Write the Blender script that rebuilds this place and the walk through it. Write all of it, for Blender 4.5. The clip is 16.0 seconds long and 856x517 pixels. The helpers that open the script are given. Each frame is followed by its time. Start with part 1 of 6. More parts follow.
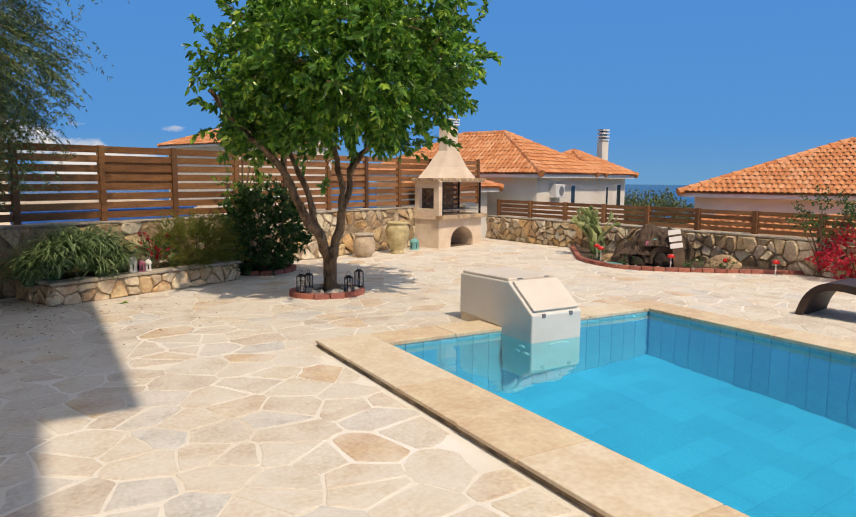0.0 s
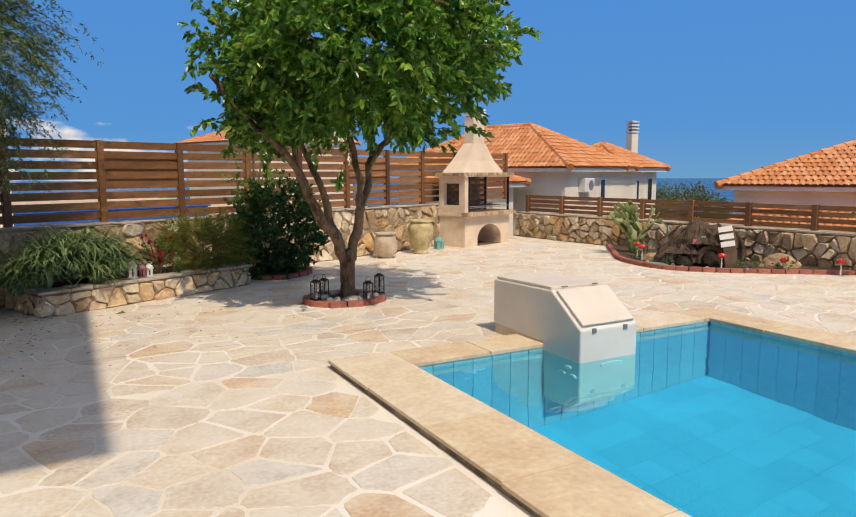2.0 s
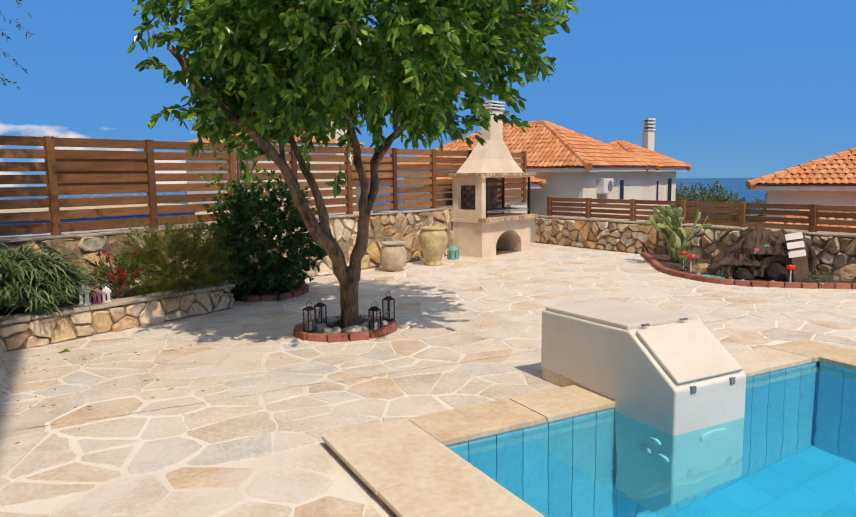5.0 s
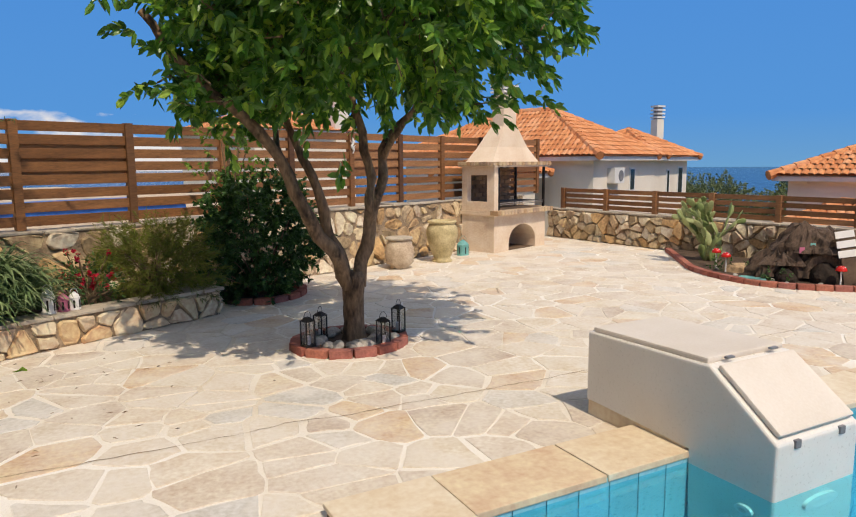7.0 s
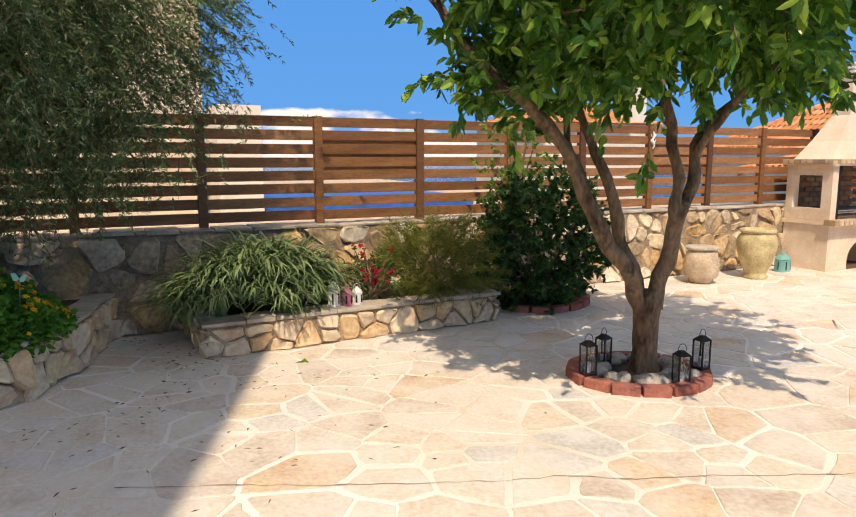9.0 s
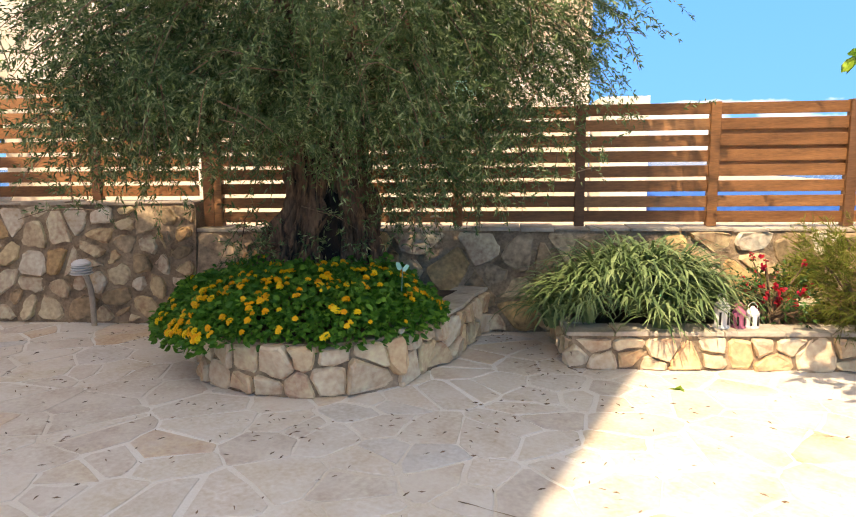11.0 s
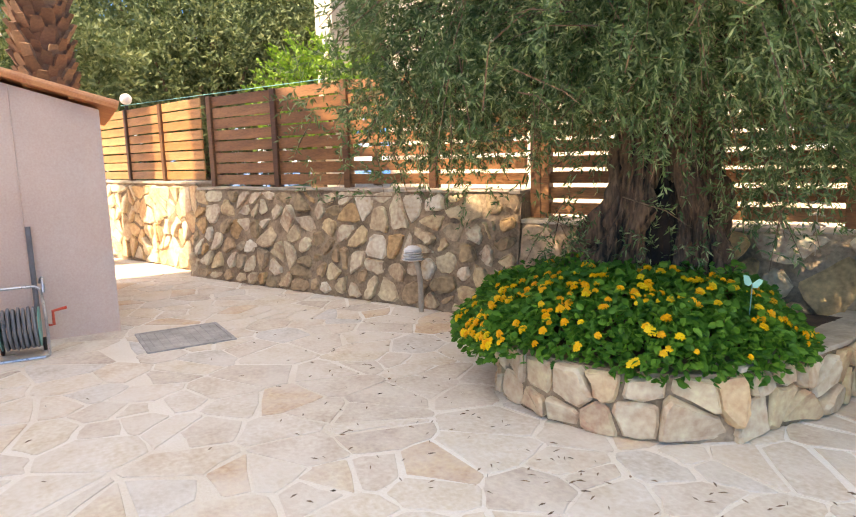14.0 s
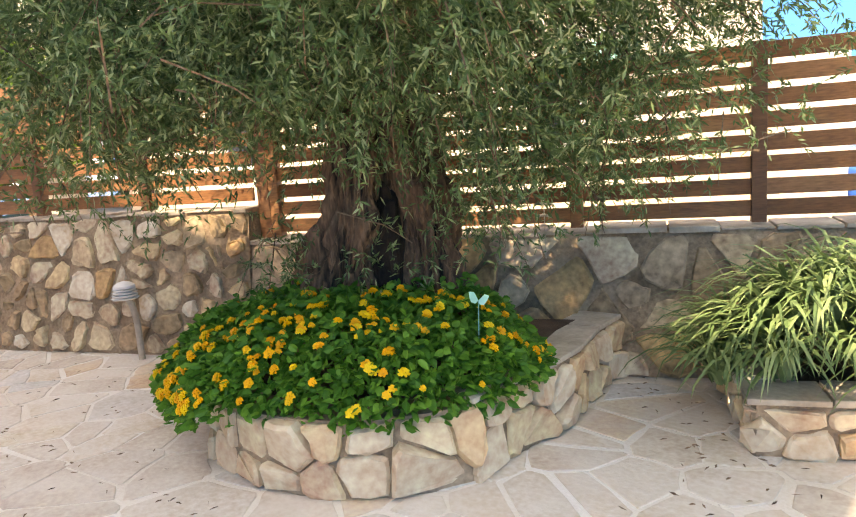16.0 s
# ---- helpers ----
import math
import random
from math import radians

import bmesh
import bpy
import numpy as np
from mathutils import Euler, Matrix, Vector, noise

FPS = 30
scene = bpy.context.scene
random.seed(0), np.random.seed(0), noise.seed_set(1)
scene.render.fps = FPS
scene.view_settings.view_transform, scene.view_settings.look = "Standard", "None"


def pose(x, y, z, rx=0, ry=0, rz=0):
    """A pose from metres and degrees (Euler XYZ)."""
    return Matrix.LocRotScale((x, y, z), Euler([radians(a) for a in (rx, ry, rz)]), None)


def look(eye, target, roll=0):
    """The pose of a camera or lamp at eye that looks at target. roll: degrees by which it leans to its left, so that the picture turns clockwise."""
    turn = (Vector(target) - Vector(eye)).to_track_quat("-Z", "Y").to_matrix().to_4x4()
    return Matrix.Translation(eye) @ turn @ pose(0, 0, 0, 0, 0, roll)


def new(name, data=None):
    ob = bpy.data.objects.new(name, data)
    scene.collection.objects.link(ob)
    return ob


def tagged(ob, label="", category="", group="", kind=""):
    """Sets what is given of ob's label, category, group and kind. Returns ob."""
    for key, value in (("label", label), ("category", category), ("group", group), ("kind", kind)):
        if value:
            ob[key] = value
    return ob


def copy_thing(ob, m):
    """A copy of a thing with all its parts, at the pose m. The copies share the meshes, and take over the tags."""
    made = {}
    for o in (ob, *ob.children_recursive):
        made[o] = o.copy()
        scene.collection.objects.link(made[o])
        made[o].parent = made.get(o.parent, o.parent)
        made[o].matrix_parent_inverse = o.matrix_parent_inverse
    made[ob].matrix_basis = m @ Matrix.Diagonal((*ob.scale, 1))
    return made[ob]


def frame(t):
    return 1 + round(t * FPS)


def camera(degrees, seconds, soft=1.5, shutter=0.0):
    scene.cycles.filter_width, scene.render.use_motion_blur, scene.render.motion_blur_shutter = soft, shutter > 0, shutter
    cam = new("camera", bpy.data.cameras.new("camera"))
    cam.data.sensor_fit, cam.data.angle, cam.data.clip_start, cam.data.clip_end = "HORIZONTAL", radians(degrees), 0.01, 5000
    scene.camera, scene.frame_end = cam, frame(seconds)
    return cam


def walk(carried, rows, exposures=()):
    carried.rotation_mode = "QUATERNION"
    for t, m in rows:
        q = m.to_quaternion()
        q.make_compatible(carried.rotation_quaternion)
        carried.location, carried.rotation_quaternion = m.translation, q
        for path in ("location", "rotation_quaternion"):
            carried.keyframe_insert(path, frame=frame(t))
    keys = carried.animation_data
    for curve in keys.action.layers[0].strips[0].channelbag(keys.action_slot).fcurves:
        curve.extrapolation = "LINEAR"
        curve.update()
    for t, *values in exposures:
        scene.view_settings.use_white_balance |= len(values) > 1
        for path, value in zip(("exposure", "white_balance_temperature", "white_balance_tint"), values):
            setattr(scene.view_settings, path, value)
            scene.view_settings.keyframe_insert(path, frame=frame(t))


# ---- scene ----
cam = camera(65.2, 16.0, soft=1.15)
PATH = [
    (0, (0.355, 0.865, 1.66), (1.248, 2.638, 1.418), 0.4),
    (0.5, (0.443, 1.106, 1.657), (1.335, 2.879, 1.416), 0.2),
    (1, (0.524, 1.297, 1.64), (1.415, 3.07, 1.389), -0.4),
    (1.5, (0.645, 1.528, 1.641), (1.507, 3.315, 1.389), -0.6),
    (2, (0.721, 1.74, 1.633), (1.553, 3.541, 1.379), -0.2),
    (2.5, (0.794, 2.025, 1.623), (1.635, 3.821, 1.37), -0.2),
    (3, (0.863, 2.252, 1.621), (1.723, 4.038, 1.357), -0.4),
    (3.5, (0.967, 2.482, 1.623), (1.809, 4.277, 1.363), -0.4),
    (4, (1.068, 2.71, 1.622), (1.875, 4.523, 1.372), -0.2),
    (4.5, (1.139, 2.976, 1.617), (1.942, 4.79, 1.365), -0.4),
    (4.7, (1.186, 3.12, 1.607), (2.006, 4.927, 1.36), -0.6),
    (6.8, (1.498, 4.1, 1.628), (2.319, 5.903, 1.351), -0.7),
    (7, (1.499, 4.22, 1.631), (2.322, 6.021, 1.347), -0.4),
    (7.5, (1.552, 4.429, 1.622), (2.285, 6.265, 1.315), -0.5),
    (8, (1.663, 4.657, 1.632), (2.15, 6.573, 1.331), -0.4),
    (8.2, (1.703, 4.736, 1.642), (2.085, 6.677, 1.344), -0.4),
    (10.3, (1.593, 5.355, 1.659), (0.943, 7.223, 1.364), -0.0),
    (10.5, (1.597, 5.433, 1.638), (0.818, 7.252, 1.351), -0.2),
    (11, (1.546, 5.555, 1.631), (0.512, 7.241, 1.331), -0.7),
    (11.5, (1.458, 5.699, 1.61), (0.213, 7.233, 1.301), -0.8),
    (12, (1.375, 5.816, 1.619), (-0.047, 7.186, 1.3), -1.1),
    (12.5, (1.335, 5.947, 1.6), (-0.237, 7.141, 1.281), -1.9),
    (13, (1.3, 6.141, 1.591), (-0.395, 7.158, 1.284), -2.0),
    (13.5, (1.273, 6.26, 1.581), (-0.471, 7.191, 1.276), -2.2),
    (14, (1.204, 6.399, 1.564), (-0.551, 7.307, 1.26), -1.7),
    (14.5, (1.149, 6.557, 1.576), (-0.582, 7.514, 1.28), -1.9),
    (15, (1.078, 6.741, 1.563), (-0.577, 7.822, 1.26), -3.1),
    (15.5, (0.988, 6.95, 1.553), (-0.559, 8.181, 1.248), -3.7),
    (16, (0.912, 7.159, 1.545), (-0.47, 8.572, 1.238), -4.1),
]
EXPOSURES = [(0, 0.38, 7950, 12), (7.5, 0.40, 7600, 12), (8.2, 0.50, 7700, 13), (10.5, 1.42, 9100, 16), (12.5, 2.16, 9300, 15), (16, 2.42, 9500, 14)]
walk(cam, [(t, look(eye, target, roll)) for t, eye, target, roll in PATH], EXPOSURES)

# ---- light ----
SUN_FROM = Vector((0.028, -0.68, 1.0)).normalized()
sun = new("sun", bpy.data.lights.new("sun", "SUN"))
sun.data.energy, sun.data.angle, sun.data.color = 2.3, radians(0.53), (1.0, 0.94, 0.85)
sun.matrix_world = look(SUN_FROM * 60, (0, 0, 0))
world = bpy.data.worlds.new("sky")
scene.world = world
world.use_nodes = True
wn = world.node_tree
sky = wn.nodes.new("ShaderNodeTexSky")
sky.sky_type, sky.sun_disc = "NISHITA", False
sky.sun_elevation = math.asin(SUN_FROM.z)
sky.sun_rotation = math.atan2(SUN_FROM.x, SUN_FROM.y)
sky.altitude, sky.air_density, sky.dust_density, sky.ozone_density = 100.0, 1.0, 0.3, 1.5
wn.nodes["Background"].inputs[1].default_value = 0.15
clear = wn.nodes.new("ShaderNodeHueSaturation")
clear.inputs["Saturation"].default_value = 0.6
wn.links.new(sky.outputs[0], clear.inputs["Color"])
wn.links.new(clear.outputs[0], wn.nodes["Background"].inputs[0])


# ---- materials ----
def sky_material():
    """Clear blue sky, paler towards the horizon, with a low bank of white cloud to the north-west."""
    m = bpy.data.materials.new("clear_sky")
    m.use_nodes = True
    n, l = m.node_tree.nodes, m.node_tree.links
    tc, sep, rng_, ramp = n.new("ShaderNodeTexCoord"), n.new("ShaderNodeSeparateXYZ"), n.new("ShaderNodeMapRange"), n.new("ShaderNodeValToRGB")
    l.new(tc.outputs["Object"], sep.inputs[0])
    l.new(sep.outputs["Z"], rng_.inputs[0])
    rng_.inputs[1].default_value, rng_.inputs[2].default_value = -60, 2600
    l.new(rng_.outputs[0], ramp.inputs[0])
    el = ramp.color_ramp.elements
    el[0].position, el[0].color = 0.0, (0.095, 0.272, 0.53, 1)
    el[1].position, el[1].color = 1.0, (0.026, 0.168, 0.585, 1)
    mid = el.new(0.14)
    mid.color = (0.054, 0.232, 0.595, 1)
    cl, mp = n.new("ShaderNodeTexNoise"), n.new("ShaderNodeMapping")
    mp.inputs["Scale"].default_value = (0.0016, 0.0016, 0.0030)
    l.new(tc.outputs["Object"], mp.inputs[0])
    l.new(mp.outputs[0], cl.inputs["Vector"])
    cl.inputs["Scale"].default_value, cl.inputs["Detail"].default_value = 1.0, 8
    # the bank stands low and fades away to the right and upwards
    hi, side, thr = n.new("ShaderNodeMapRange"), n.new("ShaderNodeMapRange"), n.new("ShaderNodeMapRange")
    l.new(sep.outputs["Z"], hi.inputs[0])
    hi.inputs[1].default_value, hi.inputs[2].default_value, hi.inputs[3].default_value, hi.inputs[4].default_value = 320, 450, 0.15, -0.25
    l.new(sep.outputs["X"], side.inputs[0])
    side.inputs[1].default_value, side.inputs[2].default_value, side.inputs[3].default_value, side.inputs[4].default_value = 300, 1300, 0.0, -0.5
    add, add2 = n.new("ShaderNodeMath"), n.new("ShaderNodeMath")
    l.new(hi.outputs[0], add.inputs[0])
    l.new(side.outputs[0], add.inputs[1])
    l.new(add.outputs[0], add2.inputs[0])
    l.new(cl.outputs[0], add2.inputs[1])
    l.new(add2.outputs[0], thr.inputs[0])
    thr.inputs[1].default_value, thr.inputs[2].default_value = 0.55, 0.63
    mix = n.new("ShaderNodeMix")
    mix.data_type = "RGBA"
    l.new(thr.outputs[0], mix.inputs[0])
    l.new(ramp.outputs[0], mix.inputs[6])
    mix.inputs[7].default_value = (0.58, 0.61, 0.67, 1)
    em = n.new("ShaderNodeEmission")
    l.new(mix.outputs[2], em.inputs[0])
    l.new(em.outputs[0], n["Material Output"].inputs[0])
    return m


def mat(name, cols, scale=3.0, rough=0.8, bump=0.3, bscale=40.0, metal=0.0, vary=None, fine=0.25, stretch=(1, 1, 1), subsurf=0.0, spec=0.4, bloom=None):
    """Node material: a base colour from cols, mottled by a large noise, with a fine noise for grain and relief.
    vary: 'object' or 'island' picks each piece's own colour along cols; bloom: a lime bloom that lies over it in blotches."""
    m = bpy.data.materials.new(name)
    m.use_nodes = True
    nt = m.node_tree
    n, l = nt.nodes, nt.links
    b = n["Principled BSDF"]
    tc, mp = n.new("ShaderNodeTexCoord"), n.new("ShaderNodeMapping")
    mp.inputs["Scale"].default_value = stretch
    l.new(tc.outputs["Object"], mp.inputs[0])
    big, small = n.new("ShaderNodeTexNoise"), n.new("ShaderNodeTexNoise")
    for tex, sc, det in ((big, scale, 5), (small, bscale, 6)):
        tex.inputs["Scale"].default_value, tex.inputs["Detail"].default_value = sc, det
        l.new(mp.outputs[0], tex.inputs["Vector"])
    ramp = n.new("ShaderNodeValToRGB")
    el = ramp.color_ramp.elements
    while len(el) < len(cols):
        el.new(0.5)
    for i, c in enumerate(cols):
        el[i].position, el[i].color = i / len(cols) if vary else 0.3 + 0.4 * i / max(1, len(cols) - 1), (*c, 1)
    if vary:
        ramp.color_ramp.interpolation = "CONSTANT"
        src = n.new("ShaderNodeObjectInfo") if vary == "object" else n.new("ShaderNodeNewGeometry")
        out = src.outputs["Random"] if vary == "object" else src.outputs["Random Per Island"]
        l.new(out, ramp.inputs[0])
    else:
        l.new(big.outputs[0], ramp.inputs[0])
    mottle = n.new("ShaderNodeMix")
    mottle.data_type, mottle.blend_type = "RGBA", "OVERLAY"
    mottle.inputs[0].default_value = fine
    l.new(ramp.outputs[0], mottle.inputs[6])
    both = n.new("ShaderNodeMath")
    both.operation = "MULTIPLY_ADD"
    both.inputs[1].default_value, both.inputs[2].default_value = 0.5, 0.0
    l.new(small.outputs[0], both.inputs[0])
    half = n.new("ShaderNodeMath")
    half.operation = "MULTIPLY_ADD"
    half.inputs[1].default_value = 0.5
    l.new(big.outputs[0], half.inputs[0])
    l.new(both.outputs[0], half.inputs[2])
    con = n.new("ShaderNodeMapRange")
    con.inputs[1].default_value, con.inputs[2].default_value = 0.3, 0.7
    l.new(half.outputs[0], con.inputs[0])
    l.new(con.outputs[0], mottle.inputs[7])
    base = mottle.outputs[2]
    if bloom:
        blot, cover, over = n.new("ShaderNodeTexNoise"), n.new("ShaderNodeMapRange"), n.new("ShaderNodeMix")
        blot.inputs["Scale"].default_value, blot.inputs["Detail"].default_value, blot.inputs["Roughness"].default_value = 1.9, 8, 0.68
        l.new(tc.outputs["Object"], blot.inputs["Vector"])
        l.new(blot.outputs[0], cover.inputs[0])
        cover.inputs[1].default_value, cover.inputs[2].default_value, cover.inputs[4].default_value = 0.40, 0.62, 0.68
        over.data_type = "RGBA"
        l.new(cover.outputs[0], over.inputs[0])
        l.new(base, over.inputs[6])
        over.inputs[7].default_value = (*bloom, 1)
        base = over.outputs[2]
    l.new(base, b.inputs["Base Color"])
    bp = n.new("ShaderNodeBump")
    bp.inputs["Strength"].default_value, bp.inputs["Distance"].default_value = bump, 0.02
    l.new(half.outputs[0], bp.inputs["Height"])
    l.new(bp.outputs[0], b.inputs["Normal"])
    rr = n.new("ShaderNodeMapRange")
    rr.inputs[3].default_value, rr.inputs[4].default_value = max(0.03, rough - 0.1), min(1, rough + 0.1)
    l.new(small.outputs[0], rr.inputs[0])
    l.new(rr.outputs[0], b.inputs["Roughness"])
    b.inputs["Metallic"].default_value = metal
    b.inputs["Specular IOR Level"].default_value = spec
    if subsurf:
        tr, mx = n.new("ShaderNodeBsdfTranslucent"), n.new("ShaderNodeMixShader")
        l.new(mottle.outputs[2], tr.inputs[0])
        mx.inputs[0].default_value = subsurf
        l.new(b.outputs[0], mx.inputs[1])
        l.new(tr.outputs[0], mx.inputs[2])
        l.new(mx.outputs[0], n["Material Output"].inputs[0])
    return m


FLAG = [(0.64, 0.54, 0.43), (0.70, 0.61, 0.49), (0.66, 0.57, 0.46), (0.71, 0.63, 0.52), (0.62, 0.53, 0.43), (0.69, 0.61, 0.50), (0.64, 0.47, 0.31), (0.68, 0.58, 0.46), (0.59, 0.56, 0.51), (0.70, 0.61, 0.50), (0.66, 0.54, 0.40), (0.65, 0.56, 0.46), (0.67, 0.59, 0.49), (0.63, 0.58, 0.51), (0.69, 0.60, 0.47), (0.58, 0.48, 0.38)]
m_flag = mat("flagstone", FLAG, 4, 0.75, 0.4, 32, vary="object", fine=0.38, bloom=(0.74, 0.68, 0.60))
m_flag_far = mat("flagstone_joined", FLAG, 4, 0.75, 0.4, 32, vary="island", fine=0.38, bloom=(0.74, 0.68, 0.60))
m_mortar = mat("white_mortar", [(0.70, 0.62, 0.51), (0.79, 0.73, 0.64), (0.84, 0.80, 0.74)], 0.7, 0.9, 0.35, 60)
m_coping = mat("coping_stone", [(0.66, 0.50, 0.33), (0.71, 0.58, 0.41), (0.68, 0.53, 0.36), (0.72, 0.60, 0.44), (0.67, 0.51, 0.34)], 4.0, 0.75, 0.3, 24, vary="object", fine=0.3)
m_copingbed = mat("dark_coping_bed", [(0.15, 0.11, 0.07), (0.34, 0.26, 0.17)], 6, 0.95, 1.0, 30, fine=0.5)
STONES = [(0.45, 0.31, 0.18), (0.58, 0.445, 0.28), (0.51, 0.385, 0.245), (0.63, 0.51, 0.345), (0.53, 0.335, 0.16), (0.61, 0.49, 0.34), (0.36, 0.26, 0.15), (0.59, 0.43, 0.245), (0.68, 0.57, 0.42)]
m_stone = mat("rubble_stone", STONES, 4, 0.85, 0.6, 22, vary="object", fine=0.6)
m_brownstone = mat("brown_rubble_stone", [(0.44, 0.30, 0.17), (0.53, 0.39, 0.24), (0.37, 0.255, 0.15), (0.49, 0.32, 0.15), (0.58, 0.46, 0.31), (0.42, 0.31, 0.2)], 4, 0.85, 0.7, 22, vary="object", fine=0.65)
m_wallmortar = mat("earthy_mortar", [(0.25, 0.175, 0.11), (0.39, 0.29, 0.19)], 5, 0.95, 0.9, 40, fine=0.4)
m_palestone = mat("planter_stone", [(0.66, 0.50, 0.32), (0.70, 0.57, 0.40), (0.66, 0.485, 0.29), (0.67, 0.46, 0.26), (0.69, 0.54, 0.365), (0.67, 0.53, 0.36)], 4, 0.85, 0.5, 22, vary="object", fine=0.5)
m_cap = mat("cap_stone", [(0.40, 0.33, 0.25), (0.54, 0.47, 0.37)], 4, 0.85, 0.5, 30)
m_wood = mat("stained_pine", [(0.20, 0.086, 0.033), (0.28, 0.128, 0.053), (0.245, 0.108, 0.042), (0.31, 0.148, 0.064)], 2, 0.55, 0.25, 18, vary="object", fine=0.5, stretch=(1, 1, 6))
m_wooddark = mat("dark_stained_wood", [(0.10, 0.045, 0.022), (0.16, 0.075, 0.035)], 3, 0.55, 0.25, 18, vary="object", fine=0.4, stretch=(1, 1, 6))
# lighter orange copy of the stained pine, with sunlight in the colour
m_woodsunlit = mat("sunlit_pine", [(0.42, 0.20, 0.075), (0.50, 0.26, 0.11)], 3, 0.55, 0.25, 18, vary="object", fine=0.4, stretch=(1, 1, 6))
m_pooltile = mat("pool_panel", [(0.20, 0.52, 0.61), (0.24, 0.56, 0.65)], 3, 0.3, 0.05, 40, vary="object", fine=0.15)
m_poolgap = mat("pool_joint", [(0.03, 0.24, 0.36), (0.04, 0.28, 0.41)], 3, 0.5, 0.05, 40)
m_poolbed = mat("pool_grout", [(0.017, 0.38, 0.52), (0.020, 0.41, 0.55)], 1.5, 0.5, 0.05, 40)
m_poolfloor = mat("pool_floor", [(0.020, 0.47, 0.63), (0.025, 0.50, 0.67)], 1.5, 0.4, 0.05, 40, vary="island", fine=0.1)
m_white = mat("white_gelcoat", [(0.70, 0.665, 0.61), (0.77, 0.735, 0.68)], 2, 0.3, 0.02, 60, fine=0.06)
m_lid = mat("weathered_gelcoat", [(0.66, 0.585, 0.50), (0.72, 0.645, 0.56)], 2, 0.65, 0.04, 60, fine=0.12)
m_bbq = mat("cream_roughcast", [(0.72, 0.56, 0.41), (0.80, 0.65, 0.50)], 3, 0.9, 1.0, 26, fine=0.2)
m_bbqsmooth = mat("cream_render", [(0.74, 0.58, 0.43), (0.82, 0.67, 0.51)], 2, 0.85, 0.15, 40, fine=0.2)
m_firebrick = mat("fire_brick", [(0.42, 0.27, 0.15), (0.55, 0.40, 0.24), (0.36, 0.25, 0.17), (0.50, 0.36, 0.24)], 4, 0.85, 0.4, 40, vary="object", fine=0.4)
# soot at the hearth; the same dark stands for shade in the log store
m_sootshade = mat("soot_and_shade_dark", [(0.10, 0.065, 0.045), (0.17, 0.11, 0.07)], 5, 0.9, 0.4, 30)
m_brownbrick = mat("brown_brick", [(0.18, 0.105, 0.06), (0.26, 0.16, 0.09), (0.22, 0.13, 0.075)], 4, 0.85, 0.4, 40, vary="object", fine=0.4)
m_iron = mat("black_iron", [(0.02, 0.018, 0.016), (0.05, 0.04, 0.035)], 6, 0.5, 0.2, 60, metal=0.6)
m_steel = mat("steel", [(0.45, 0.44, 0.43), (0.6, 0.59, 0.58)], 6, 0.3, 0.05, 60, metal=1.0)
m_redbrick = mat("red_edging_brick", [(0.32, 0.10, 0.07), (0.42, 0.15, 0.10), (0.36, 0.13, 0.10)], 6, 0.85, 0.4, 50, vary="object", fine=0.4)
m_soil = mat("dark_soil", [(0.05, 0.032, 0.02), (0.11, 0.07, 0.045)], 6, 0.95, 0.9, 60)
m_pebble = mat("grey_pebble", [(0.25, 0.22, 0.19), (0.42, 0.38, 0.33), (0.33, 0.30, 0.26)], 8, 0.85, 0.4, 60, vary="object", fine=0.4)
m_rooftile = mat("terracotta_tile", [(0.55, 0.20, 0.075), (0.66, 0.27, 0.11), (0.60, 0.23, 0.09), (0.68, 0.31, 0.15)], 6, 0.8, 0.2, 60, vary="island", fine=0.35)
m_house = mat("white_render", [(0.76, 0.68, 0.57), (0.84, 0.77, 0.66)], 0.8, 0.85, 0.1, 60, fine=0.15)
m_cream = mat("cream_plaster", [(0.66, 0.56, 0.44), (0.74, 0.65, 0.53)], 0.8, 0.85, 0.1, 60, fine=0.15)
m_pink = mat("pink_plaster", [(0.68, 0.51, 0.42), (0.74, 0.57, 0.48)], 0.9, 0.85, 0.12, 60, fine=0.2)
m_bark = mat("citrus_bark", [(0.085, 0.052, 0.032), (0.23, 0.15, 0.09), (0.13, 0.085, 0.052)], 7, 0.9, 1.0, 40, fine=0.85, stretch=(1, 1, 0.35))
m_olivebark = mat("gnarled_olive_bark", [(0.014, 0.009, 0.006), (0.19, 0.118, 0.07), (0.06, 0.034, 0.02)], 14, 0.95, 1.0, 60, fine=0.7, stretch=(1, 1, 0.2))
m_leaf = mat("citrus_leaf", [(0.07, 0.19, 0.026), (0.13, 0.30, 0.04), (0.21, 0.42, 0.06), (0.075, 0.20, 0.028), (0.11, 0.27, 0.036), (0.38, 0.58, 0.08), (0.08, 0.21, 0.03)], 3, 0.3, 0.1, 60, vary="island", fine=0.2, subsurf=0.42, spec=0.6)
m_olive = mat("olive_leaf", [(0.082, 0.14, 0.046), (0.116, 0.19, 0.062), (0.20, 0.275, 0.115), (0.09, 0.152, 0.048), (0.30, 0.37, 0.175), (0.105, 0.175, 0.055)], 3, 0.5, 0.1, 60, vary="island", fine=0.2, subsurf=0.28)
m_shrub = mat("dark_shrub_leaf", [(0.03, 0.08, 0.018), (0.045, 0.115, 0.025), (0.08, 0.18, 0.04), (0.033, 0.09, 0.02)], 3, 0.45, 0.1, 60, vary="island", fine=0.2, subsurf=0.2)
